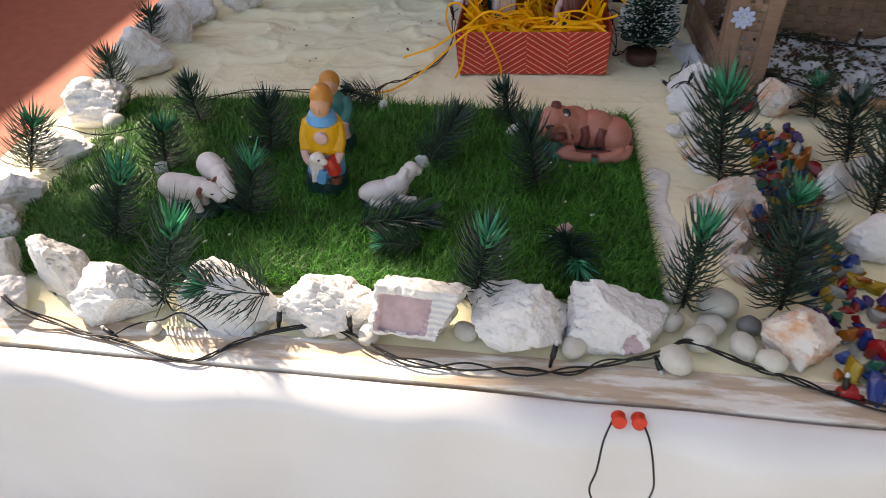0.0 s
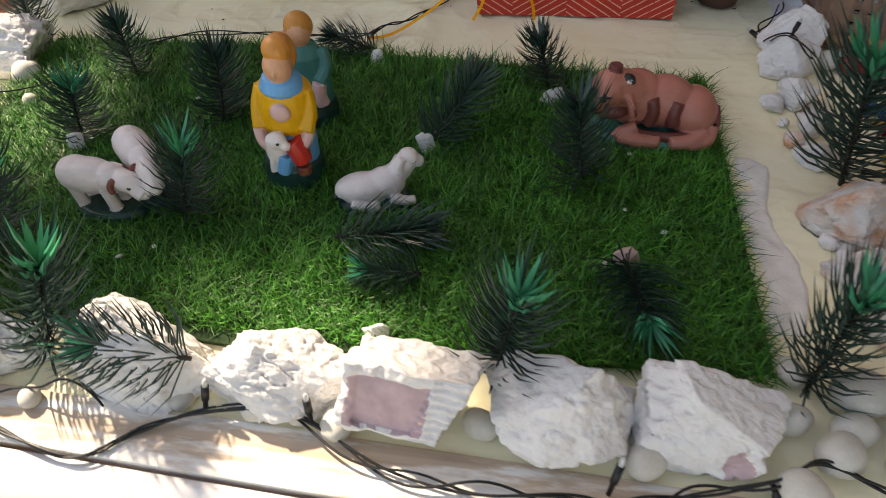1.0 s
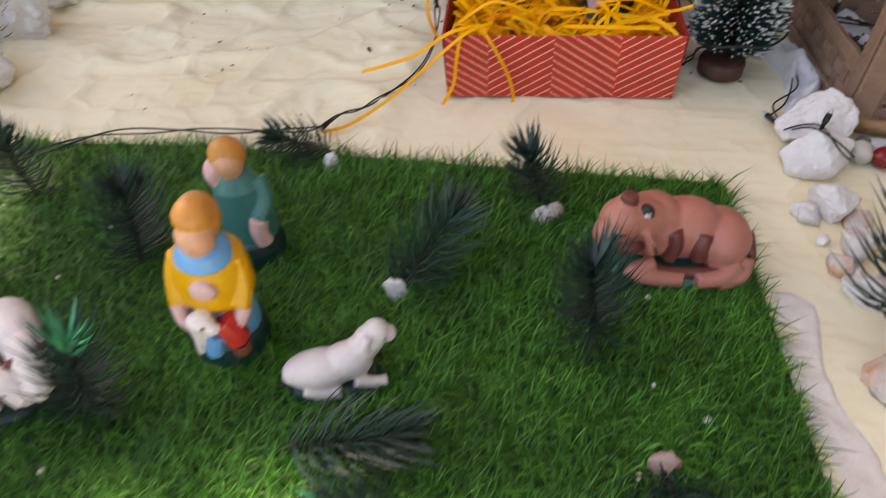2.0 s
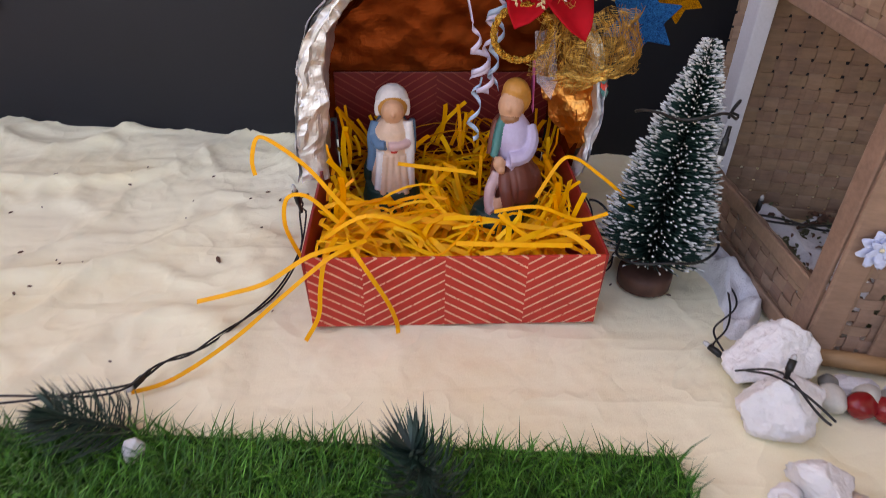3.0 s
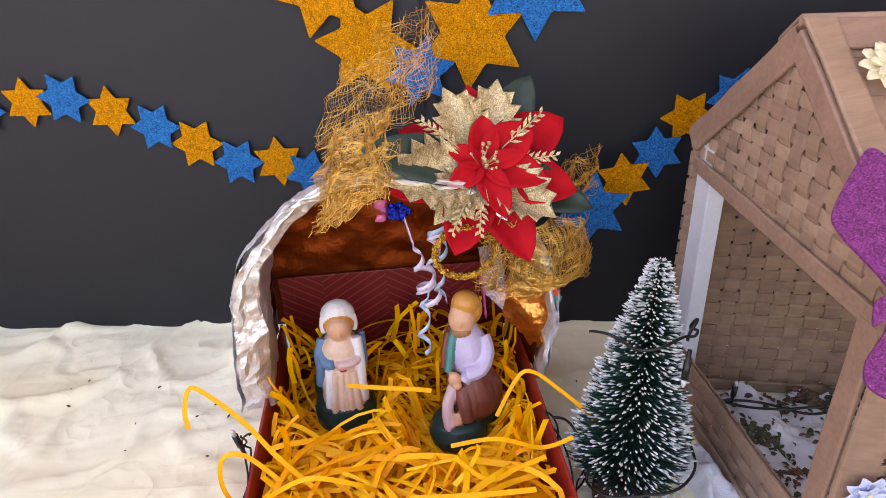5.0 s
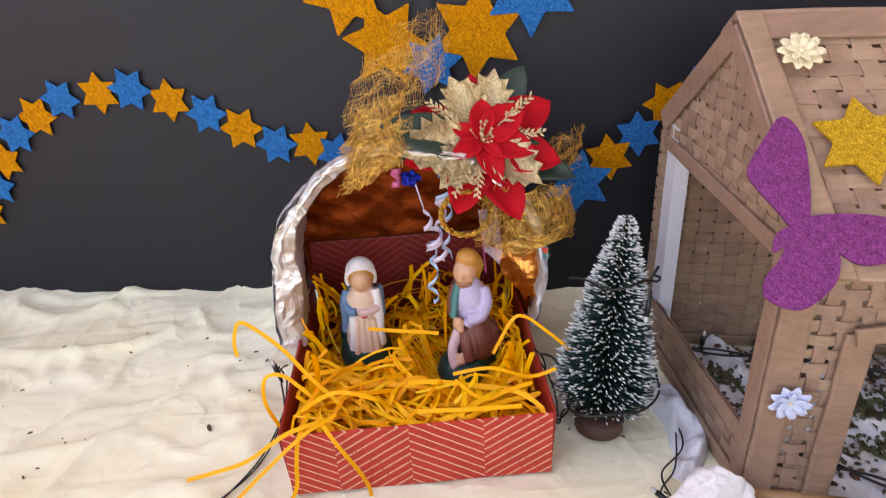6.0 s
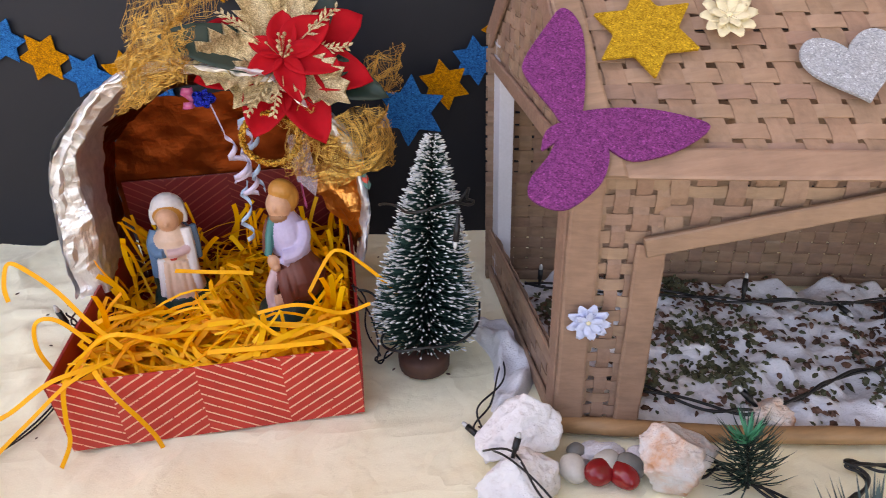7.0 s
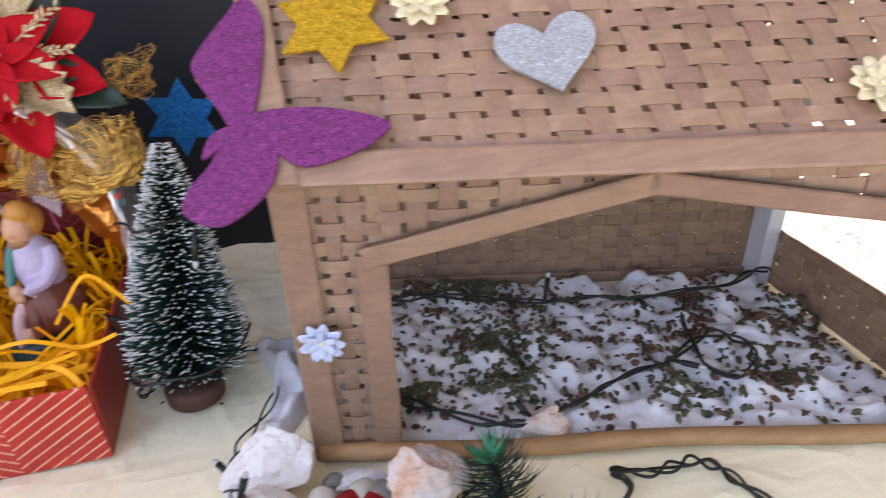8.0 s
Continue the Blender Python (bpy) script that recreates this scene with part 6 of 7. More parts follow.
def build_sprig(seed, bright):
    """An artificial pine twig along +z, 0.08 long, with dark needles and a green tuft at its tip."""
    rng = random.Random(seed)
    sp = empty("pine_sprig")
    L = 0.08
    bm = bmesh.new()
    bend = rng.uniform(-0.005, 0.005)

    def stem_at(t):
        return Vector((bend * math.sin(math.pi * t), bend * 0.6 * math.sin(2 * t), L * 0.86 * t))

    add_tube(bm, [stem_at(k / 6) for k in range(7)], [0.0016 - 0.0010 * k / 6 for k in range(7)], 6)
    part("stem", bm, M["stem"], sp)
    for nm, mat_name, t0, t1, count in (("needles", "needle", 0.03, 0.95, 150), ("tip_needles", "tip" if bright else "needle", 0.86, 1.0, 24)):
        bm = bmesh.new()
        for k in range(count):
            t = t0 + (t1 - t0) * (k + rng.random()) / count
            a = k * 2.39996 + rng.uniform(-0.3, 0.3)
            flat = Vector((math.cos(a), 0.55 * math.sin(a), 0))
            up = 0.34 + 0.62 * t ** 2 + rng.uniform(-0.15, 0.2)
            d = (flat + Vector((0, 0, up))).normalized()
            ln = rng.uniform(0.030, 0.046) * (1.0 if t < 0.8 else 0.85) * (1.0 if nm == "needles" else 0.74)
            p0 = stem_at(t)
            p1 = p0 + d * ln * 0.55
            d2 = (d + Vector((0, 0, 0.55))).normalized()
            p2 = p1 + d2 * ln * 0.45
            side = d.cross(Vector((0, 0, 1))).normalized()
            nrm = side.cross(d)
            wid = 0.00068 if nm == "needles" else 0.0013
            rows = [[bm.verts.new(p + side * wid * s * math.cos(q) + nrm * wid * s * math.sin(q)) for q in (0.5, 2.6, 4.7)] for p, s in ((p0, 0.8), (p1, 1.0))]
            end = bm.verts.new(p2)
            for j in range(3):
                bm.faces.new((rows[0][j], rows[0][(j + 1) % 3], rows[1][(j + 1) % 3], rows[1][j]))
                bm.faces.new((rows[1][j], rows[1][(j + 1) % 3], end))
        tagged(part(nm, recalc(bm), M[mat_name], sp, "bright green tip needles" if nm == "tip_needles" and bright else ""), kind="stuff")
    return sp


def aim(base, tip, roll=0.0, length=0.08, wide=1.2):
    base, tip = Vector(base), Vector(tip)
    d = tip - base
    k = d.length / length
    return Matrix.Translation(base) @ d.to_track_quat("Z", "Y").to_matrix().to_4x4() @ Matrix.Rotation(roll, 4, "Z") @ Matrix.Diagonal((wide * k ** 0.35, wide * k ** 0.35, k, 1))


UPRIGHT = [(-0.411, -0.257, 0.020, 0.073), (-0.298, -0.219, 0.012, 0.080), (-0.281, -0.338, 0.018, 0.079), (-0.407, -0.380, 0.045, 0.099), (-0.318, -0.461, 0.042, 0.100),
           (-0.412, -0.151, -0.002, 0.068), (-0.557, -0.098, 0.012, 0.078), (-0.017, -0.146, -0.015, 0.065), (0.010, -0.268, -0.012, 0.088),
           (-0.040, -0.447, 0.013, 0.095), (0.133, -0.433, 0.004, 0.093), (0.198, -0.250, -0.020, 0.122), (0.211, -0.430, -0.004, 0.086), (0.214, -0.362, 0.014, 0.078),
           (0.336, -0.205, -0.016, 0.080), (0.328, -0.300, -0.006, 0.100), (0.331, -0.112, -0.012, 0.055), (-0.578, -0.262, 0.035, 0.076), (-0.594, 0.087, 0.020, 0.068)]
LEANING = [((-0.112, -0.236, 0.004), (-0.070, -0.208, 0.064))]
LYING = [((-0.209, -0.470, 0.030), (-0.276, -0.475, 0.044)), ((-0.186, -0.096, 0.010), (-0.240, -0.091, 0.024)), ((-0.094, -0.380, 0.014), (-0.138, -0.386, 0.020)),
         ((-0.160, -0.352, 0.013), (-0.086, -0.342, 0.020)), ((0.036, -0.352, 0.012), (0.048, -0.424, 0.030))]
TWIGS = [build_sprig(40 + k, k == 0) for k in range(3)]
rng = random.Random(17)
spots = [((x, y, 0.002), (x + dx, y + rng.uniform(-0.006, 0.010), h)) for x, y, dx, h in UPRIGHT] + LEANING + LYING
BRIGHT = {0, 2, 3, 4, 9, 10, 11, 13, 16, 17, 20, 22, 24}
for k, (b, t) in enumerate(spots):
    src = TWIGS[0 if k in BRIGHT else 2 if k % 3 else 1]
    on = "among the rocks" if b[0] > 0.125 or b[0] < -0.53 or b[1] < -0.44 else "on the artificial grass"
    lying = k > len(UPRIGHT)
    tagged(copy_thing(src, aim(b, t, rng.uniform(0, 6), wide=0.85 if b[0] > 0.15 and b[1] > -0.2 else 1.25 if b[0] > 0.15 else 1.0)), ("fallen" if lying else "upright") + " artificial pine sprig " + on, "pine sprig", "pine sprigs")
for src in TWIGS:
    for o in [*src.children_recursive, src]:
        bpy.data.objects.remove(o)

# ---- frosted bottle-brush tree ----


def build_tree():
    rng = random.Random(9)
    tree = tagged(empty("bottle_brush_tree", pose(0.150, 0.046, 0, 0, 0, 0)), "frosted green bottle-brush toy tree on a round wooden base", "toy tree")
    top = Vector((0.0165, 0.020, 0.183))
    foot = Vector((0, 0, 0.012))
    bm = bmesh.new()
    add_lathe(bm, [(0.0185, 0), (0.0200, 0.001), (0.0205, 0.012), (0.0195, 0.0145), (0.0100, 0.0150)], seg=22)
    part("base", bm, M["bark"], tree, "round brown wooden base")
    bm = bmesh.new()
    add_tube(bm, [foot, foot.lerp(top, 0.5), top], 0.0011, 6)
    part("stem", bm, M["stem"], tree)
    green, frost = bmesh.new(), bmesh.new()
    axis = (top - foot).normalized()
    e1 = axis.orthogonal().normalized()
    e2 = axis.cross(e1)
    count = 3300
    for k in range(count):
        t = 0.055 + 0.94 * (k / count) ** 1.12
        a = k * 2.39996
        r = (0.0420 * (1 - t) ** 0.82 * min(1.0, 0.84 + t) + 0.0036) * rng.uniform(0.86, 1.08)
        d = (e1 * math.cos(a) + e2 * math.sin(a)) + axis * rng.uniform(0.18, 0.42)
        p0 = foot.lerp(top, t)
        p1 = p0 + d * r * 0.985
        side = d.cross(axis).normalized() * 0.00042
        up = side.cross(d).normalized() * 0.00042
        vs = [green.verts.new(q) for q in (p0 + side, p0 - side, p1 - side, p1 + side)]
        green.faces.new(vs)
        vs = [green.verts.new(q) for q in (p0 + up, p0 - up, p1 - up, p1 + up)]
        green.faces.new(vs)
        if rng.random() < 0.62:
            c = p0 + d * r
            f = rng.uniform(0.6, 1.35)
            u, s, o = d.normalized() * 0.0032 * f, side.normalized() * 0.00072 * f, up.normalized() * 0.00072 * f
            tips = [frost.verts.new(q) for q in (c - u * 1.4, c + s, c + o, c - s, c - o, c + u * 0.6)]
            for j in range(4):
                frost.faces.new((tips[0], tips[1 + (j + 1) % 4], tips[1 + j]))
                frost.faces.new((tips[5], tips[1 + j], tips[1 + (j + 1) % 4]))
    tagged(part("bristles", green, M["bristle"], tree), kind="stuff")
    tagged(part("frost", frost, M["frost"], tree, "white frosted bristle tips"), kind="stuff")


build_tree()

# ---- rocks, pebbles, dyed stones ----


def rock(c, size, seed, material, label, turn=0.0, cut=None, rough=1.0, group="rocks along the edge", faces=(), rib=1.0, stain=None):
    """A broken lump: a ball knocked flat by random planes, then roughened."""
    rng = random.Random(seed)
    bm = bmesh.new()
    bmesh.ops.create_icosphere(bm, subdivisions=6 if c[1] < -0.43 and max(size) > 0.05 else 5 if max(size) > 0.03 else 3, radius=1)
    planes = []
    for k in range(13):
        n = Vector((rng.uniform(-1, 1), rng.uniform(-1, 1), rng.uniform(-0.45, 1))).normalized()
        planes.append((n, rng.uniform(0.46, 0.86)))
    planes = [(Vector(n).normalized(), d) for n, d in faces] + planes[:6] if faces else planes
    off = Vector((seed * 3.1, seed * 1.7, seed * 0.9))
    for v in bm.verts:
        p = v.co.copy()
        for n, d in planes:
            h = p.dot(n) - d
            if h > 0:
                p -= n * h * 0.97
        big = noise.noise(p * 1.5 + off)
        mid = noise.noise(p * 4.2 + off)
        fine = noise.noise(p * 10.5 + off) + 0.6 * noise.noise(p * 21 + off)
        pit = max(0.0, noise.noise(p * 6.5 + off * 1.3) - 0.25)
        flake = noise.noise(Vector((p.x * 3.0, p.y * 3.0, p.z * 9.0)) + off * 0.7)
        step = math.floor(flake * 5) / 5
        crack = max(0.0, 1 - abs(noise.noise(p * 3.6 + off * 2.1)) * 15) * max(0.0, 0.4 + 1.6 * noise.noise(p * 2.1 + off)) + 0.45 * max(0.0, 1 - abs(noise.noise(p * 8.0 + off * 1.3)) * 11) * max(0.0, noise.noise(p * 3.0 + off * 0.6))
        v.co = p * (1 + rough * (0.12 * big + 0.07 * mid + 0.026 * fine - 0.22 * pit + 0.085 * rib * step - 0.11 * crack))
    if cut:
        n, d = Vector(cut[0]).normalized(), cut[1]
        for v in bm.verts:
            h = v.co.dot(n) - d
            if h > 0:
                v.co -= n * h
        for f in bm.faces:
            c0 = f.calc_center_median()
            if abs(c0.dot(n) - d) < 0.03:
                f.material_index = 1
    for f in bm.faces:
        f.smooth = True
    for v in bm.verts:
        v.co.z = max(v.co.z, -0.62)
    zs = [v.co.z for v in bm.verts]
    xs_ = [v.co.x for v in bm.verts]
    ys_ = [v.co.y for v in bm.verts]
    sx, sy, sz = size[0] / (max(xs_) - min(xs_)), size[1] / (max(ys_) - min(ys_)), size[2] / (max(zs) - min(zs))
    for v in bm.verts:
        v.co = Vector((v.co.x * sx, v.co.y * sy, (v.co.z - min(zs)) * sz))
    if stain:
        for f in bm.faces:
            q = f.calc_center_median()
            if f.normal.y < 0 and math.hypot((q.x - stain[0]) / stain[2], (q.z - stain[1]) / stain[3]) + 0.35 * noise.noise(q * 240) < 1:
                f.material_index = 1
    mats = [material, M["mauve"]] if cut or stain else material
    ob = mesh_ob("rock", bm, mats)
    ob.matrix_basis = pose(c[0], c[1], 0.0, 0, 0, turn)
    return tagged(ob, label, "rock", group)


WHITE = "rough white chalky rock along the table's edge"
FRONT = [(-0.412, -0.443, 0.062, 0.050, 0.062, 2), (-0.352, -0.469, 0.074, 0.050, 0.048, 3), (-0.250, -0.466, 0.098, 0.060, 0.053, 4), (-0.157, -0.467, 0.092, 0.056, 0.047, 5)]
for x, y, a, b, h, sd in FRONT:
    rock((x, y), (a, b, h), sd, M["chalk"], WHITE, rough=1.05, rib=0.45)
rock((-0.008, -0.472), (0.084, 0.056, 0.052), 7, M["chalk"], "pointed white chalky rock with a dark crack at the table's edge", rough=1.0, rib=0.25,
     faces=(((-0.62, -0.1, 0.78), 0.42), ((0.94, -0.1, 0.30), 0.62), ((0.05, -0.84, 0.54), 0.50), ((-0.5, -0.8, -0.1), 0.66), ((0.2, 0.9, 0.3), 0.6)))
rock((0.070, -0.464), (0.084, 0.056, 0.046), 8, M["chalk"], "wedge-shaped white chalky rock with a pink patch at the table's edge", rough=1.0, rib=0.25, stain=(0.016, 0.013, 0.007, 0.009),
     faces=(((0.52, -0.1, 0.85), 0.40), ((-0.95, -0.1, 0.20), 0.62), ((-0.10, -0.82, 0.56), 0.50), ((0.9, -0.3, 0.1), 0.74), ((0.1, 0.9, 0.3), 0.6)))
bm = bmesh.new()
bmesh.ops.create_cube(bm, size=2)
bmesh.ops.subdivide_edges(bm, edges=bm.edges, cuts=43, use_grid_fill=True)
for v in bm.verts:
    p = v.co.copy()
    x = p.x * (0.92 + 0.10 * p.z) + 0.14 * p.z
    q = Vector((x * 0.034, p.y * 0.020 - 0.003 * p.z, (p.z + 1) * 0.0205))
    panel = p.y < -0.98 and -0.76 < p.x < 0.46 and -0.86 < p.z < 0.66
    ribs = p.y < -0.98 and p.x >= 0.42
    rough = Vector((noise.noise(q * 160), noise.noise(q * 160 + Vector((3, 3, 3))), noise.noise(q * 160 + Vector((7, 1, 5))))) * 0.0022 + Vector((noise.noise(q * 60), noise.noise(q * 60 + Vector((3, 3, 3))), 0)) * 0.004
    if panel:
        q.y += 0.0022
        rough *= 0.25
    if ribs:
        q.y += 0.0010 * math.sin(q.z * 1300)
        rough *= 0.4
    v.co = q + rough
for f in bm.faces:
    c0 = f.calc_center_median()
    f.smooth = True
    if f.normal.y < -0.6 and -0.027 < c0.x - 0.12 * (c0.z - 0.02) < 0.0165 and 0.003 < c0.z < 0.034:
        f.material_index = 1
slab = mesh_ob("rock", recalc(bm), [M["chalk"], M["mauve"]])
slab.matrix_basis = pose(-0.087, -0.482, 0.0075, -32, 0, -6)
tagged(slab, "broken white plaster lump with a flat mauve face", "rock", "rocks along the edge")
LEFT = [(-0.462, -0.468, 0.05, 0.045, 0.03, 11), (-0.498, -0.425, 0.055, 0.05, 0.04, 12), (-0.540, -0.375, 0.06, 0.05, 0.045, 13), (-0.545, -0.318, 0.055, 0.05, 0.04, 14), (-0.545, -0.232, 0.085, 0.062, 0.036, 15),
        (-0.566, -0.128, 0.100, 0.080, 0.054, 16), (-0.570, 0.016, 0.105, 0.090, 0.070, 17), (-0.580, 0.125, 0.095, 0.085, 0.060, 18), (-0.585, 0.215, 0.10, 0.08, 0.055, 19), (-0.510, 0.255, 0.07, 0.05, 0.035, 20)]
for x, y, a, b, h, sd in LEFT:
    rock((x, y), (a, b, h), sd, M["chalk"], WHITE)
RIGHT = [(0.199, -0.053, 0.058, 0.048, 0.042, 21), (0.190, -0.090, 0.056, 0.046, 0.034, 22), (0.190, -0.143, 0.034, 0.030, 0.024, 23), (0.190, -0.182, 0.030, 0.026, 0.020, 24), (0.186, -0.222, 0.034, 0.028, 0.018, 25),
         (0.300, -0.262, 0.048, 0.042, 0.036, 26), (0.312, -0.345, 0.054, 0.05, 0.040, 27), (0.335, -0.42, 0.05, 0.05, 0.035, 28), (0.345, -0.24, 0.05, 0.04, 0.03, 29)]
for x, y, a, b, h, sd in RIGHT:
    rock((x, y), (a, b, h), sd, M["chalk"], "small rough white rock beside the dyed stones" if sd > 21 else "white snow-like rock at the hut's corner", rough=0.8)
PEACH = [(0.194, -0.294, 0.076, 0.060, 0.038, 31), (0.188, -0.346, 0.050, 0.040, 0.024, 32), (0.188, -0.390, 0.040, 0.035, 0.024, 33), (0.212, -0.474, 0.056, 0.050, 0.046, 34), (0.289, -0.097, 0.056, 0.046, 0.042, 35), (0.372, -0.066, 0.034, 0.026, 0.020, 36)]
for x, y, a, b, h, sd in PEACH:
    rock((x, y), (a, b, h), sd, M["peach"], "white rock streaked with peach and orange", rough=0.9)


def pebble(c, size, turn, material, label, seed, category="pebble", group="pebbles"):
    bm = bmesh.new()
    bmesh.ops.create_icosphere(bm, subdivisions=3, radius=1)
    for v in bm.verts:
        p = v.co * (1 + 0.12 * noise.noise(v.co * 1.1 + Vector((seed, 2, 3))))
        v.co = Vector((p.x * size[0], p.y * size[1], p.z * size[2]))
    for f in bm.faces:
        f.smooth = True
    low = min(v.co.z for v in bm.verts)
    for v in bm.verts:
        v.co.z -= low
    ob = mesh_ob("pebble", bm, material)
    ob.matrix_basis = pose(c[0], c[1], c[2] if len(c) > 2 else -0.0005, 0, 0, turn)
    return tagged(ob, label, category, group)


rng = random.Random(88)
for k in range(34):
    y = rng.uniform(-0.43, -0.13)
    r = rng.uniform(0.008, 0.019)
    rock((0.186 + rng.uniform(-0.018, 0.016) + (0.02 if y < -0.36 else 0), y), (r * 1.2, r, r * 0.6), 300 + k, M["peach"] if k % 3 == 0 else M["chalk"], "small broken chip of chalky rock", rng.uniform(0, 360), group="rock chips")
PEBBLES = [(0.158, -0.437, 17), (0.139, -0.474, 14), (0.170, -0.479, 13), (0.117, -0.497, 14), (0.150, -0.458, 12), (0.042, -0.489, 12), (-0.124, -0.488, 11), (-0.148, -0.484, 7), (-0.172, -0.484, 9), (-0.218, -0.482, 8),
           (0.126, -0.424, 10), (0.187, -0.492, 12), (0.120, -0.455, 11), (-0.525, -0.160, 15), (-0.497, -0.200, 9), (-0.045, -0.478, 11), (0.250, -0.083, 11), (0.228, -0.082, 11), (-0.310, -0.492, 8), (-0.47, -0.30, 9)]
for k, (x, y, r) in enumerate(PEBBLES):
    r *= 0.00085
    pebble((x, y), (r * 1.15, r * 0.95, r * 0.85), k * 47, M["pebble"], "smooth white rounded pebble beside the rocks", k + 1)
for x, y, r in ((0.180, -0.455, 0.009), (0.262, -0.088, 0.010), (0.236, -0.066, 0.006)):
    pebble((x, y), (r * 1.1, r, r * 0.8), 20, M["grey_pebble"], "smooth dark grey pebble among white ones", 77)
# small white stones at the feet of sprigs
for k, (x, y, a, b, h) in enumerate(((-0.411, -0.262, 0.017, 0.013, 0.016), (-0.114, -0.240, 0.018, 0.012, 0.018), (-0.016, -0.162, 0.024, 0.014, 0.014), (0.037, -0.348, 0.018, 0.016, 0.016), (-0.118, -0.424, 0.018, 0.011, 0.010), (-0.185, -0.108, 0.014, 0.012, 0.014))):
    rock((x, y), (a, b, h + 0.004), 60 + k, M["tan"] if k == 3 else M["chalk"], "small pale stone holding a sprig upright in the grass", group="sprig stones")

# dyed gravel stream
SHAPES = []
for k in range(9):
    rng = random.Random(200 + k)
    bm = bmesh.new()
    bmesh.ops.create_icosphere(bm, subdivisions=2, radius=1)
    cuts = [(Vector((rng.uniform(-1, 1), rng.uniform(-1, 1), rng.uniform(-1, 1))).normalized(), rng.uniform(0.35, 0.75)) for _ in range(9)]
    for v in bm.verts:
        p = v.co.copy()
        for n, d in cuts:
            p -= n * max(0, p.dot(n) - d)
        v.co = p * (1.25 + 0.30 * noise.noise(p * 1.3 + Vector((k * 5, 0, 0))))
    me = bpy.data.meshes.new("dyed_stone")
    bm.to_mesh(me)
    bm.free()
    SHAPES.append(me)
rng = random.Random(31)
names = list(STONE_COLOURS)
COLOURED = {}
for nm in names:
    for k, me in enumerate(SHAPES):
        c = me.copy()
        c.materials.append(M["s_" + nm])
        COLOURED[nm, k] = c
count = 0
taken = []
while count < 230:
    s = rng.random()
    y = -0.145 - 0.375 * s
    mid = 0.268 - 0.012 * math.sin(math.pi * s) + 0.006 * math.sin(9 * s)
    x = mid + rng.uniform(-0.036, 0.036) * (0.75 + 0.35 * s)
    layer = 0 if count < 150 else 1
    if any((x - a) ** 2 + (y - b) ** 2 < 0.0088 ** 2 for a, b, l in taken if l == layer) and rng.random() < 0.93:
        continue
    taken.append((x, y, layer))
    nm = rng.choice(("red", "red", "blue", "blue", "yellow", "green", "green", "orange", "white", "violet", "yellow"))
    ob = new("dyed_stone", COLOURED[nm, rng.randrange(9)])
    r = rng.uniform(0.0042, 0.0082)
    ob.matrix_basis = pose(x, y, r * 0.55 + layer * 0.0055, rng.uniform(0, 360), rng.uniform(0, 360), rng.uniform(0, 360)) @ Matrix.Diagonal((r * rng.uniform(0.9, 1.5), r, r * rng.uniform(0.6, 0.9), 1))
    tagged(ob, "small glossy %s dyed stone in the gravel stream" % nm, "stone", "dyed stones")
    count += 1
for x, y in ((0.243, -0.088), (0.258, -0.094)):
    pebble((x, y), (0.0105, 0.0090, 0.0080), 60 * x * 100, M["s_red"], "large rounded glossy red dyed stone before the hut", 9, "stone", "dyed stones")

# ---- cotton wool and dry bits ----


def cotton_sheet(name, x0, x1, y0, y1, n, m, height, place, label, seed):
    verts = []
    for j in range(m + 1):
        for i in range(n + 1):
            u, v = x0 + (x1 - x0) * i / n, y0 + (y1 - y0) * j / m
            e = min(1.0, min(i, n - i, j, m - j) / 3)
            h = noise.noise((u * 42 + seed, v * 42, 1)) * 0.75 + noise.noise((u * 95, v * 95, seed)) * 0.35 + 0.62
            thin = max(0.0, noise.noise((u * 60, v * 45, seed + 9)) - 0.05) if m < 70 else 0.0
            verts.append(place(u, v, -0.0015 + e * height * max(0.08, h) - (0.004 if seed == 9 else 0.02) * thin - 0.002 * (1 - e)))
    faces = [(j * (n + 1) + i, j * (n + 1) + i + 1, (j + 1) * (n + 1) + i + 1, (j + 1) * (n + 1) + i) for j in range(m) for i in range(n)]
    return tagged(raw_ob(name, verts, faces, M["cotton"], smooth=True), label, "cotton wool", kind="stuff")


def hut_floor(u, v, h):
    return hut_at(u, v, h)


cotton_sheet("cotton_wool", 0.004, 0.404, 0.004, 0.194, 150, 80, 0.017, hut_floor, "lumpy white cotton wool spread like snow on the hut's floor", 3)
cotton_sheet("cotton_wool", 0.004, 0.070, -0.036, -0.012, 24, 10, 0.006, hut_floor, "thin white cotton wool along the hut's threshold", 7)
cotton_sheet("cotton_wool", 0.191, 0.226, -0.02, 0.085, 18, 40, 0.020, lambda u, v, h: Vector((u + 0.012 * math.sin(v * 40), v, h)), "strip of white cotton wool along the hut's side", 5)
patch = cotton_sheet("cotton_wool", 0.119, 0.152, -0.40, -0.215, 16, 60, 0.0035, lambda u, v, h: Vector((u + 0.006 * math.sin(v * 50), v, h)), "thin white cotton patch beside the grass mat", 9)
patch.data.materials[0] = M["cloth_white"]

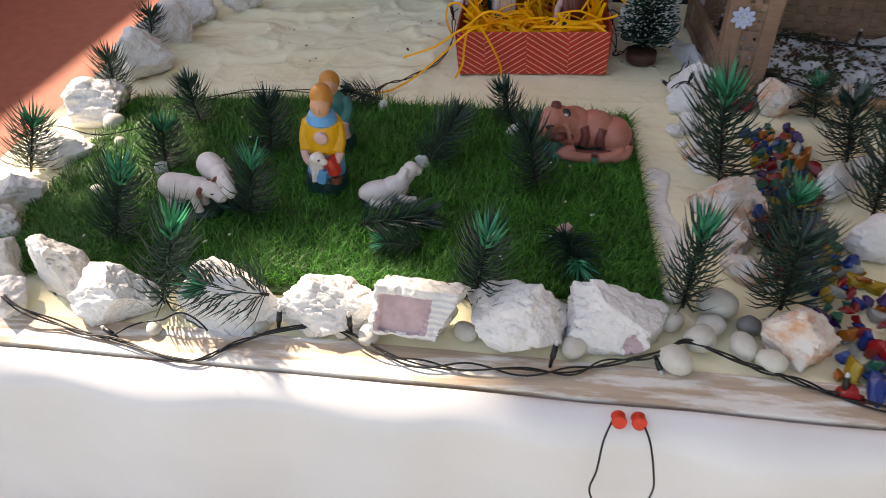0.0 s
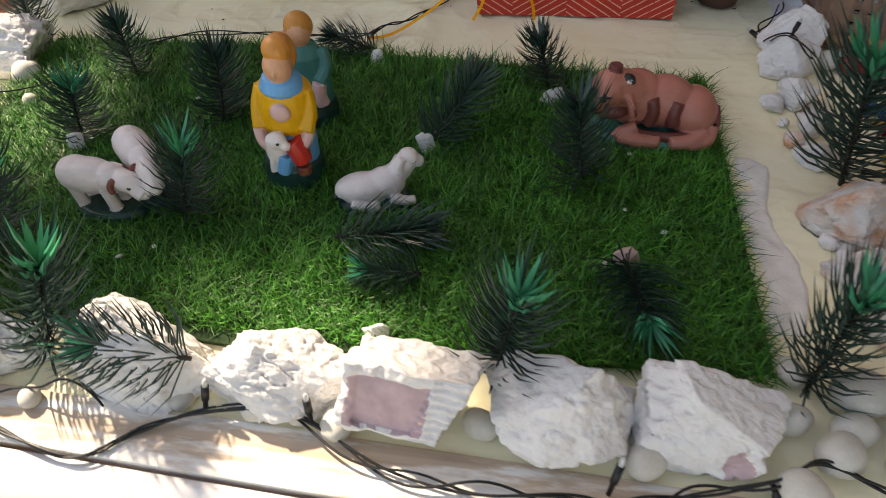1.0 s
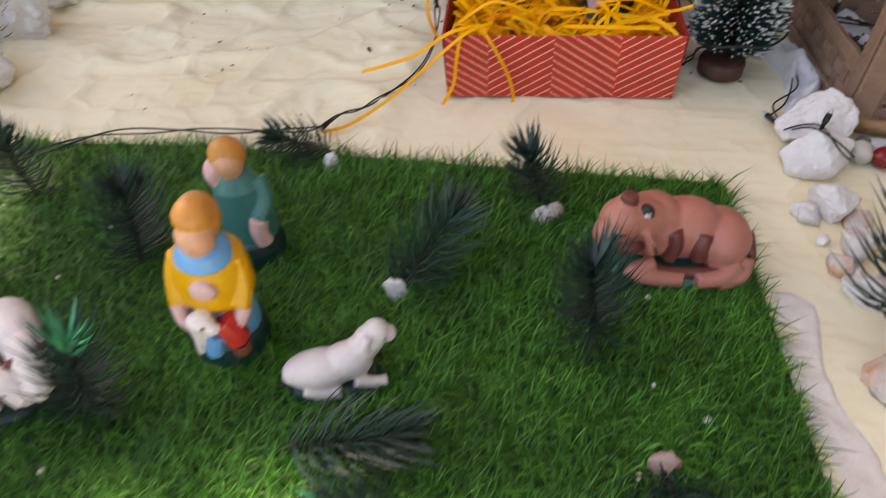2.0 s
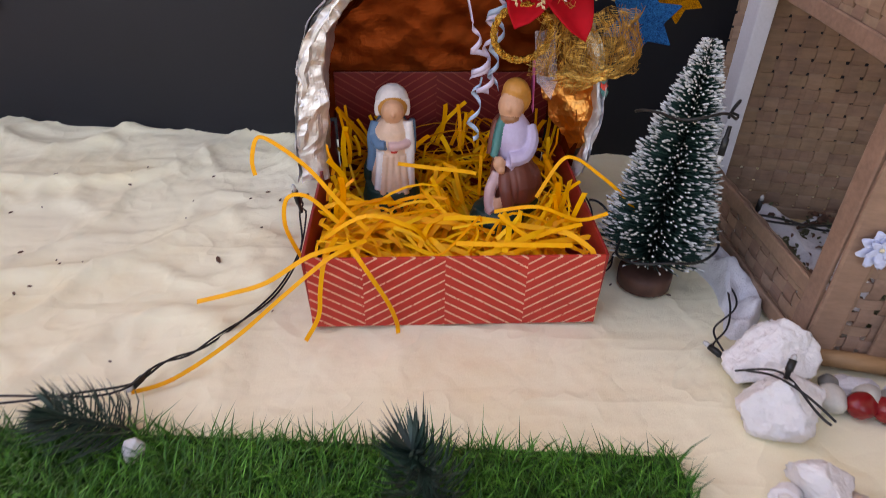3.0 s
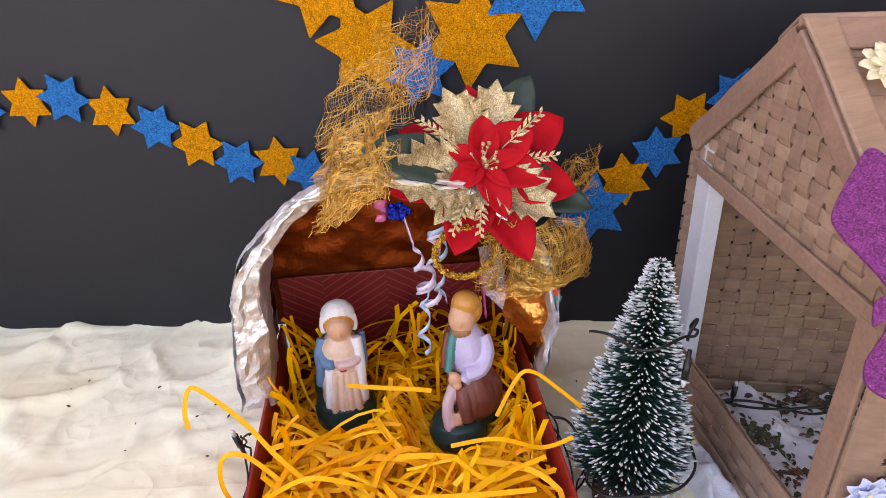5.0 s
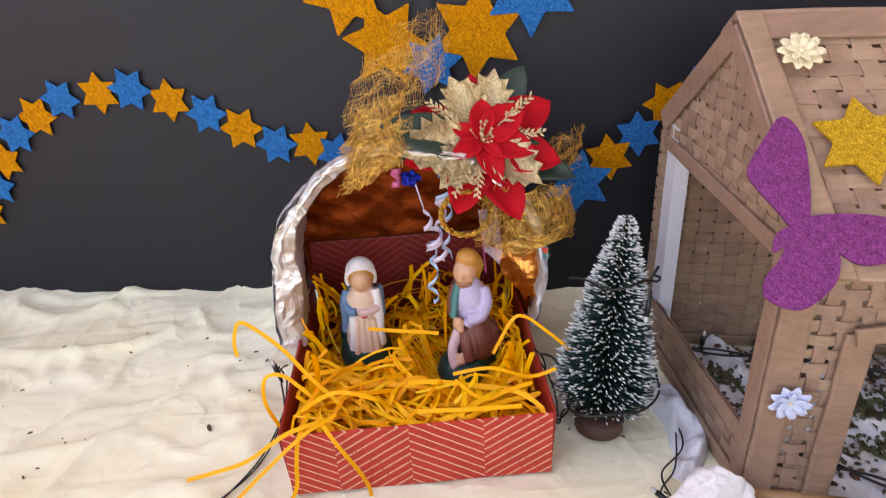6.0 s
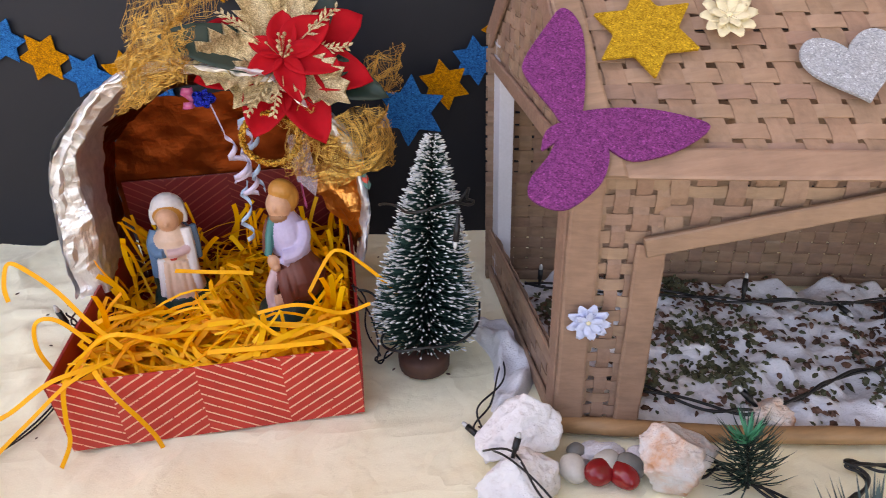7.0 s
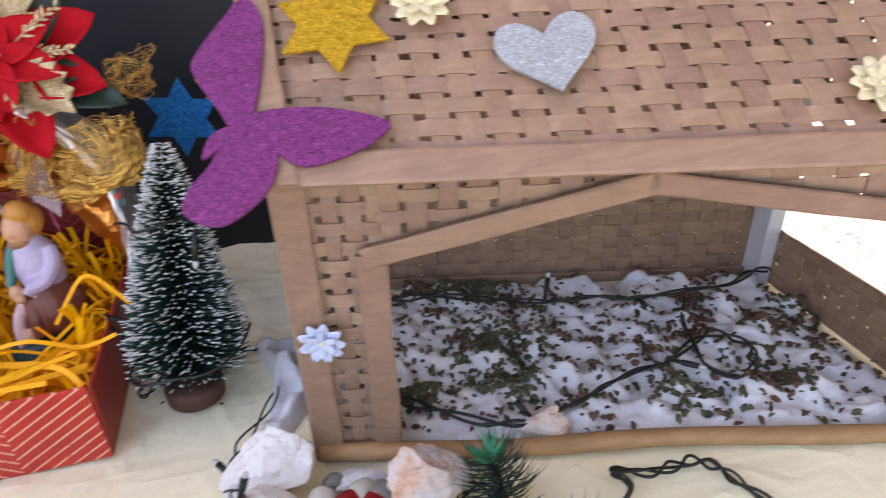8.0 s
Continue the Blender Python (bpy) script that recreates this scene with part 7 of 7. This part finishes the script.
rng = random.Random(77)
for k in range(4):
    a = 0.01 + 0.020 * k + rng.uniform(-0.008, 0.008)
    q = hut_at(a, -0.016 - rng.uniform(0.004, 0.014), 0)
    r = rng.uniform(0.006, 0.012)
    bm = bmesh.new()
    bmesh.ops.create_icosphere(bm, subdivisions=4, radius=1)
    for v in bm.verts:
        d = 1 + 0.35 * noise.noise(v.co * 1.6 + Vector((k * 7, 0, 0))) + 0.12 * noise.noise(v.co * 5 + Vector((k, 3, 1)))
        v.co = Vector((v.co.x * r * 1.4 * d, v.co.y * r * 0.8 * d, max(-0.35, v.co.z) * r * 0.6 * d))
    for f in bm.faces:
        f.smooth = True
    ob = mesh_ob("cotton_tuft", bm, M["cotton"])
    ob.matrix_basis = pose(q.x, q.y, 0.0025, 0, 0, rng.uniform(-30, 30))
    tagged(ob, "small white cotton tuft before the threshold", "cotton wool", "cotton tufts")

rng = random.Random(51)


def bits(name, material, count, clusters, spread, lo, hi, label):
    bm = bmesh.new()
    centres = [(rng.uniform(0.03, 0.39), rng.uniform(0.01, 0.185), rng.uniform(0.5, 1.4)) for _ in range(clusters)]
    for k in range(count):
        if k % 4:
            cx, cy, s = centres[rng.randrange(clusters)]
            u, v = rng.gauss(cx, spread * s), rng.gauss(cy, spread * s * 0.8)
        else:
            u, v = rng.uniform(0.01, 0.40), rng.uniform(0.0, 0.19)
        if not (0.006 < u < 0.402 and 0.004 < v < 0.19):
            continue
        h = noise.noise((u * 42 + 3, v * 42, 1)) * 0.75 + noise.noise((u * 95, v * 95, 3)) * 0.35 + 0.62
        z = -0.0015 + 0.017 * max(0.08, h) + rng.uniform(0.0004, 0.0022)
        p = hut_at(u, v, z)
        r = rng.uniform(lo, hi)
        q = Euler((rng.uniform(-0.7, 0.7), rng.uniform(-0.7, 0.7), rng.uniform(0, 6.3))).to_matrix()
        shape = ((-1, 0, 0), (-0.3, 0.55, 0.25), (0.6, 0.45, 0.1), (1, 0, 0), (0.4, -0.55, 0.3), (-0.5, -0.45, 0.05))
        ring = [bm.verts.new(p + q @ (Vector(s) * r)) for s in shape]
        cap = bm.verts.new(p + q @ Vector((0, 0, r * 0.6)))
        for j in range(6):
            bm.faces.new((ring[j], ring[(j + 1) % 6], cap))
        bm.faces.new(ring[::-1])
    return tagged(mesh_ob(name, bm, material), label, "dry bits", kind="stuff")


bits("dry_leaf_bits", M["seed"], 1150, 34, 0.009, 0.0018, 0.0046, "brown dry leaf crumbs scattered on the cotton")
bits("dry_moss_bits", M["moss"], 1700, 10, 0.0150, 0.0018, 0.0044, "dull green dry moss crumbs scattered on the cotton")

# crumbs and leaf bits lying on the cloth
rng = random.Random(61)
for k in range(46):
    if k < 30:
        x, y = rng.uniform(-0.42, -0.11), rng.uniform(-0.04, 0.26)
    else:
        x, y = rng.uniform(0.11, 0.20), rng.uniform(-0.06, 0.24)
    r = rng.uniform(0.0008, 0.0024) if k else 0.005
    if k == 0:
        x, y = -0.186, 0.086
    bm = bmesh.new()
    pts = [(-1, 0, 0.1), (-0.3, 0.35, 0.3), (0.7, 0.3, 0.2), (1, 0, 0.1), (0.3, -0.35, 0.3), (-0.5, -0.3, 0.2)]
    rg = [bm.verts.new((p[0] * r, p[1] * r, p[2] * r * 0.5 + 0.0002)) for p in pts]
    bm.faces.new(rg)
    bot = [bm.verts.new((p[0] * r, p[1] * r, -0.0004)) for p in pts]
    for j in range(6):
        bm.faces.new((rg[j], bot[j], bot[(j + 1) % 6], rg[(j + 1) % 6]))
    ob = mesh_ob("leaf_crumb", recalc(bm), M["seed"])
    ob.matrix_basis = pose(x, y, fold(x, y) + 0.0008, 0, 0, rng.uniform(0, 360))
    tagged(ob, "tiny dry brown leaf crumb on the cloth", "crumb", "crumbs on the cloth")

for k in range(16):
    x, y = rng.uniform(-0.44, 0.08), rng.uniform(-0.41, -0.14)
    bm = bmesh.new()
    add_ball(bm, (0, 0, 0), (rng.uniform(0.0014, 0.0030), rng.uniform(0.0012, 0.002), 0.0012), seg=7, rings=5)
    for v in bm.verts:
        v.co *= 1 + 0.4 * noise.noise(v.co * 600 + Vector((k, 0, 0)))
    ob = mesh_ob("white_crumb", bm, M["chalk"])
    ob.matrix_basis = pose(x, y, 0.0105, 0, 0, rng.uniform(0, 360))
    tagged(ob, "tiny white chalk crumb lying on the grass", "crumb", "crumbs on the grass")

# ---- string of lights ----


def cable(name, pts, label, strands=2, r=0.00075, off=0.0021):
    """Twisted cable strands along a line."""
    line = smooth_line(pts, 10)
    owner = tagged(empty(name, Matrix.Translation(line[0])), label, "cable")
    for s in range(strands):
        bm = bmesh.new()
        path = []
        for k, p in enumerate(line):
            d = (line[min(k + 1, len(line) - 1)] - line[max(k - 1, 0)]).normalized()
            side = d.cross(Vector((0, 0, 1)))
            side = Vector((1, 0, 0)) if side.length < 1e-3 else side.normalized()
            a = k * 0.33 + 2 * math.pi * s / strands + 1.2 * math.sin(k * 0.11 + s)
            path.append(p + side * off * math.cos(a) * (1 + 0.9 * math.sin(k * 0.07 + s)) + Vector((0, 0, off * (0.7 + 0.7 * math.sin(a)) + r)))
        add_tube(bm, [p - line[0] for p in path], r, 6)
        part("strand", bm, M["wire"], owner)
    return owner


def lamp_holder(p, q, label="small black lamp holder of the light string"):
    """A bulb socket from p (cable) to q (tip) with a clear bulb."""
    p, q = Vector(p), Vector(q)
    ob = tagged(empty("light_bulb", Matrix.Translation(p)), label, "light bulb", "bulbs of the light string")
    d = q - p
    bm = bmesh.new()
    add_tube(bm, [Vector((0, 0, 0)), d * 0.3, d * 0.34, d * 0.78], [0.0014, 0.0016, 0.0023, 0.0023], 8)
    part("socket", bm, M["wire"], ob)
    bm = bmesh.new()
    add_tube(bm, [d * 0.76, d * 0.92, d], [0.0017, 0.0016, 0.0007], 8)
    part("bulb", bm, M["bulb"], ob, "clear bulb tip")


FRONT_WIRE = [(-0.60, -0.30, 0.012), (-0.54, -0.36, 0.040), (-0.46, -0.475, 0.022), (-0.39, -0.497, 0.004), (-0.339, -0.506, 0.003), (-0.267, -0.524, 0.002), (-0.235, -0.503, 0.002), (-0.200, -0.490, 0.006), (-0.150, -0.488, 0.008),
              (-0.091, -0.510, 0.003), (-0.037, -0.513, 0.003), (0.023, -0.513, 0.003), (0.064, -0.502, 0.003), (0.104, -0.493, 0.009), (0.128, -0.482, 0.012), (0.160, -0.494, 0.008), (0.193, -0.503, 0.003), (0.232, -0.518, 0.002), (0.30, -0.53, 0.002), (0.42, -0.52, 0.002)]
cable("light_cable", FRONT_WIRE, "black twisted cable of a light string along the front rocks", 3, 0.0008)
cable("light_cable", [(-0.345, -0.505, 0.003), (-0.31, -0.490, 0.010), (-0.285, -0.485, 0.016), (-0.262, -0.497, 0.006)], "loose black loop of the light string before a rock", 1)
cable("light_cable", [(-0.60, -0.236, 0.030), (-0.545, -0.225, 0.040), (-0.50, -0.215, 0.022), (-0.462, -0.175, 0.012)], "black cable of the light string over the corner rocks", 1)
cable("light_cable", [(-0.46, -0.13, 0.012), (-0.392, -0.078, 0.008), (-0.330, -0.070, 0.006), (-0.275, -0.068, 0.006), (-0.215, -0.060, 0.004), (-0.190, -0.036, 0.002), (-0.165, -0.015, 0.002), (-0.131, 0.035, 0.002), (-0.117, 0.080, 0.010), (-0.116, 0.095, 0.040), (-0.111, 0.085, 0.058)],
      "black twisted cable of the light string running to the red box", 2)
cable("light_cable", [(0.100, 0.075, 0.062), (0.108, 0.070, 0.045), (0.112, 0.050, 0.020), (0.114, 0.046, 0.006), (0.124, 0.060, 0.004), (0.140, 0.080, 0.003), (0.172, 0.082, 0.003), (0.205, 0.072, 0.004), (0.208, 0.040, 0.006), (0.203, 0.005, 0.010), (0.182, -0.020, 0.004), (0.176, -0.050, 0.003), (0.184, -0.085, 0.030), (0.200, -0.120, 0.028)],
      "black twisted cable of the light string past the toy tree", 2)
cable("light_cable", [(0.105, 0.070, 0.060), (0.118, 0.062, 0.052), (0.128, 0.052, 0.046), (0.114, 0.030, 0.040), (0.128, 0.014, 0.042), (0.155, 0.006, 0.044), (0.186, 0.020, 0.046), (0.196, 0.052, 0.048)], "black cable wound round the toy tree", 1, 0.0010)
cable("light_cable", [(0.128, 0.070, 0.130), (0.140, 0.042, 0.138), (0.160, 0.032, 0.141), (0.182, 0.040, 0.139), (0.190, 0.056, 0.132), (0.186, 0.050, 0.145), (0.178, 0.040, 0.136)], "black cable looped round the toy tree's upper part", 1, 0.0010)
cable("light_cable", [(0.250, 0.112, 0.020), (0.304, 0.096, 0.016), (0.336, 0.088, 0.016), (0.375, 0.073, 0.016), (0.418, 0.055, 0.016), (0.468, 0.044, 0.016), (0.496, 0.034, 0.016), (0.532, 0.030, 0.017), (0.574, 0.024, 0.018), (0.598, 0.030, 0.024), (0.606, 0.018, 0.030)], "black twisted cable of the light string on the cotton", 2, 0.0011)
cable("light_cable", [(0.262, 0.000, 0.013), (0.284, -0.016, 0.013), (0.305, -0.036, 0.013), (0.333, -0.056, 0.013), (0.358, -0.064, 0.013), (0.389, -0.062, 0.013), (0.419, -0.052, 0.014), (0.449, -0.044, 0.014), (0.476, -0.043, 0.014), (0.512, -0.024, 0.014), (0.535, -0.026, 0.014), (0.541, -0.047, 0.014), (0.528, -0.066, 0.014), (0.512, -0.070, 0.014), (0.501, -0.054, 0.015), (0.506, -0.029, 0.016), (0.518, 0.004, 0.014), (0.535, 0.023, 0.015)],
      "looped black cable of the light string on the cotton", 2, 0.0011)
cable("light_cable", [(0.300, -0.105, 0.010), (0.318, -0.100, 0.010), (0.331, -0.114, 0.004), (0.346, -0.128, 0.002), (0.368, -0.134, 0.002), (0.392, -0.131, 0.002), (0.404, -0.121, 0.003), (0.398, -0.110, 0.004), (0.411, -0.114, 0.003), (0.430, -0.116, 0.003), (0.450, -0.116, 0.003), (0.463, -0.126, 0.002), (0.472, -0.150, 0.002), (0.49, -0.19, 0.002)], "loose black cable of the light string before the hut", 3, 0.0010)
for p, q in (((-0.138, -0.488, 0.008), (-0.138, -0.484, 0.030)), ((-0.200, -0.488, 0.008), (-0.196, -0.482, 0.030)), ((0.023, -0.507, 0.004), (0.028, -0.497, 0.026)), ((0.102, -0.494, 0.010), (0.107, -0.506, 0.002)), ((-0.336, -0.505, 0.005), (-0.352, -0.499, 0.012)),
             ((0.232, -0.516, 0.004), (0.232, -0.508, 0.020)), ((-0.198, -0.042, 0.004), (-0.206, -0.060, 0.004)), ((-0.114, 0.083, 0.045), (-0.117, 0.078, 0.072)), ((0.178, -0.048, 0.006), (0.166, -0.032, 0.010)), ((0.425, 0.055, 0.018), (0.433, 0.068, 0.036)),
             ((0.366, -0.062, 0.015), (0.356, -0.050, 0.026)), ((0.480, -0.040, 0.017), (0.500, -0.055, 0.016)), ((0.262, 0.108, 0.020), (0.263, 0.108, 0.042)), ((0.497, 0.036, 0.018), (0.500, 0.018, 0.016)), ((0.178, 0.036, 0.136), (0.174, 0.030, 0.112)), ((0.186, -0.09, 0.034), (0.192, -0.082, 0.046)), ((-0.462, -0.176, 0.014), (-0.452, -0.166, 0.014))):
    lamp_holder(p, q)

# two red pins with a hanging wire loop at the table's front
for x in (0.072, 0.086):
    bm = bmesh.new()
    add_lathe(bm, [(0.0045, 0), (0.0062, 0.001), (0.0040, 0.004), (0.0038, 0.007), (0.0066, 0.009), (0.0060, 0.011)], seg=14)
    ob = mesh_ob("push_pin", bm, M["pin"])
    ob.matrix_basis = pose(x, -0.543, -0.0015, 70, 0, 0) @ Matrix.Diagonal((0.85, 0.85, 0.85, 1))
    tagged(ob, "red plastic push pin in the table's front edge", "push pin", "push pins")
bm = bmesh.new()
loop = smooth_line([(0.068, -0.548, 0.001), (0.061, -0.562, -0.006), (0.057, -0.576, -0.022), (0.054, -0.578, -0.046), (0.062, -0.579, -0.066), (0.078, -0.579, -0.071), (0.093, -0.579, -0.062), (0.098, -0.578, -0.040), (0.096, -0.575, -0.020), (0.093, -0.561, -0.005), (0.088, -0.548, 0.001)], 6)
add_tube(bm, loop, 0.0008, 6)
tagged(mesh_ob("wire_loop", bm, M["wire"]), "thin dark wire loop hanging from the push pins", "wire")
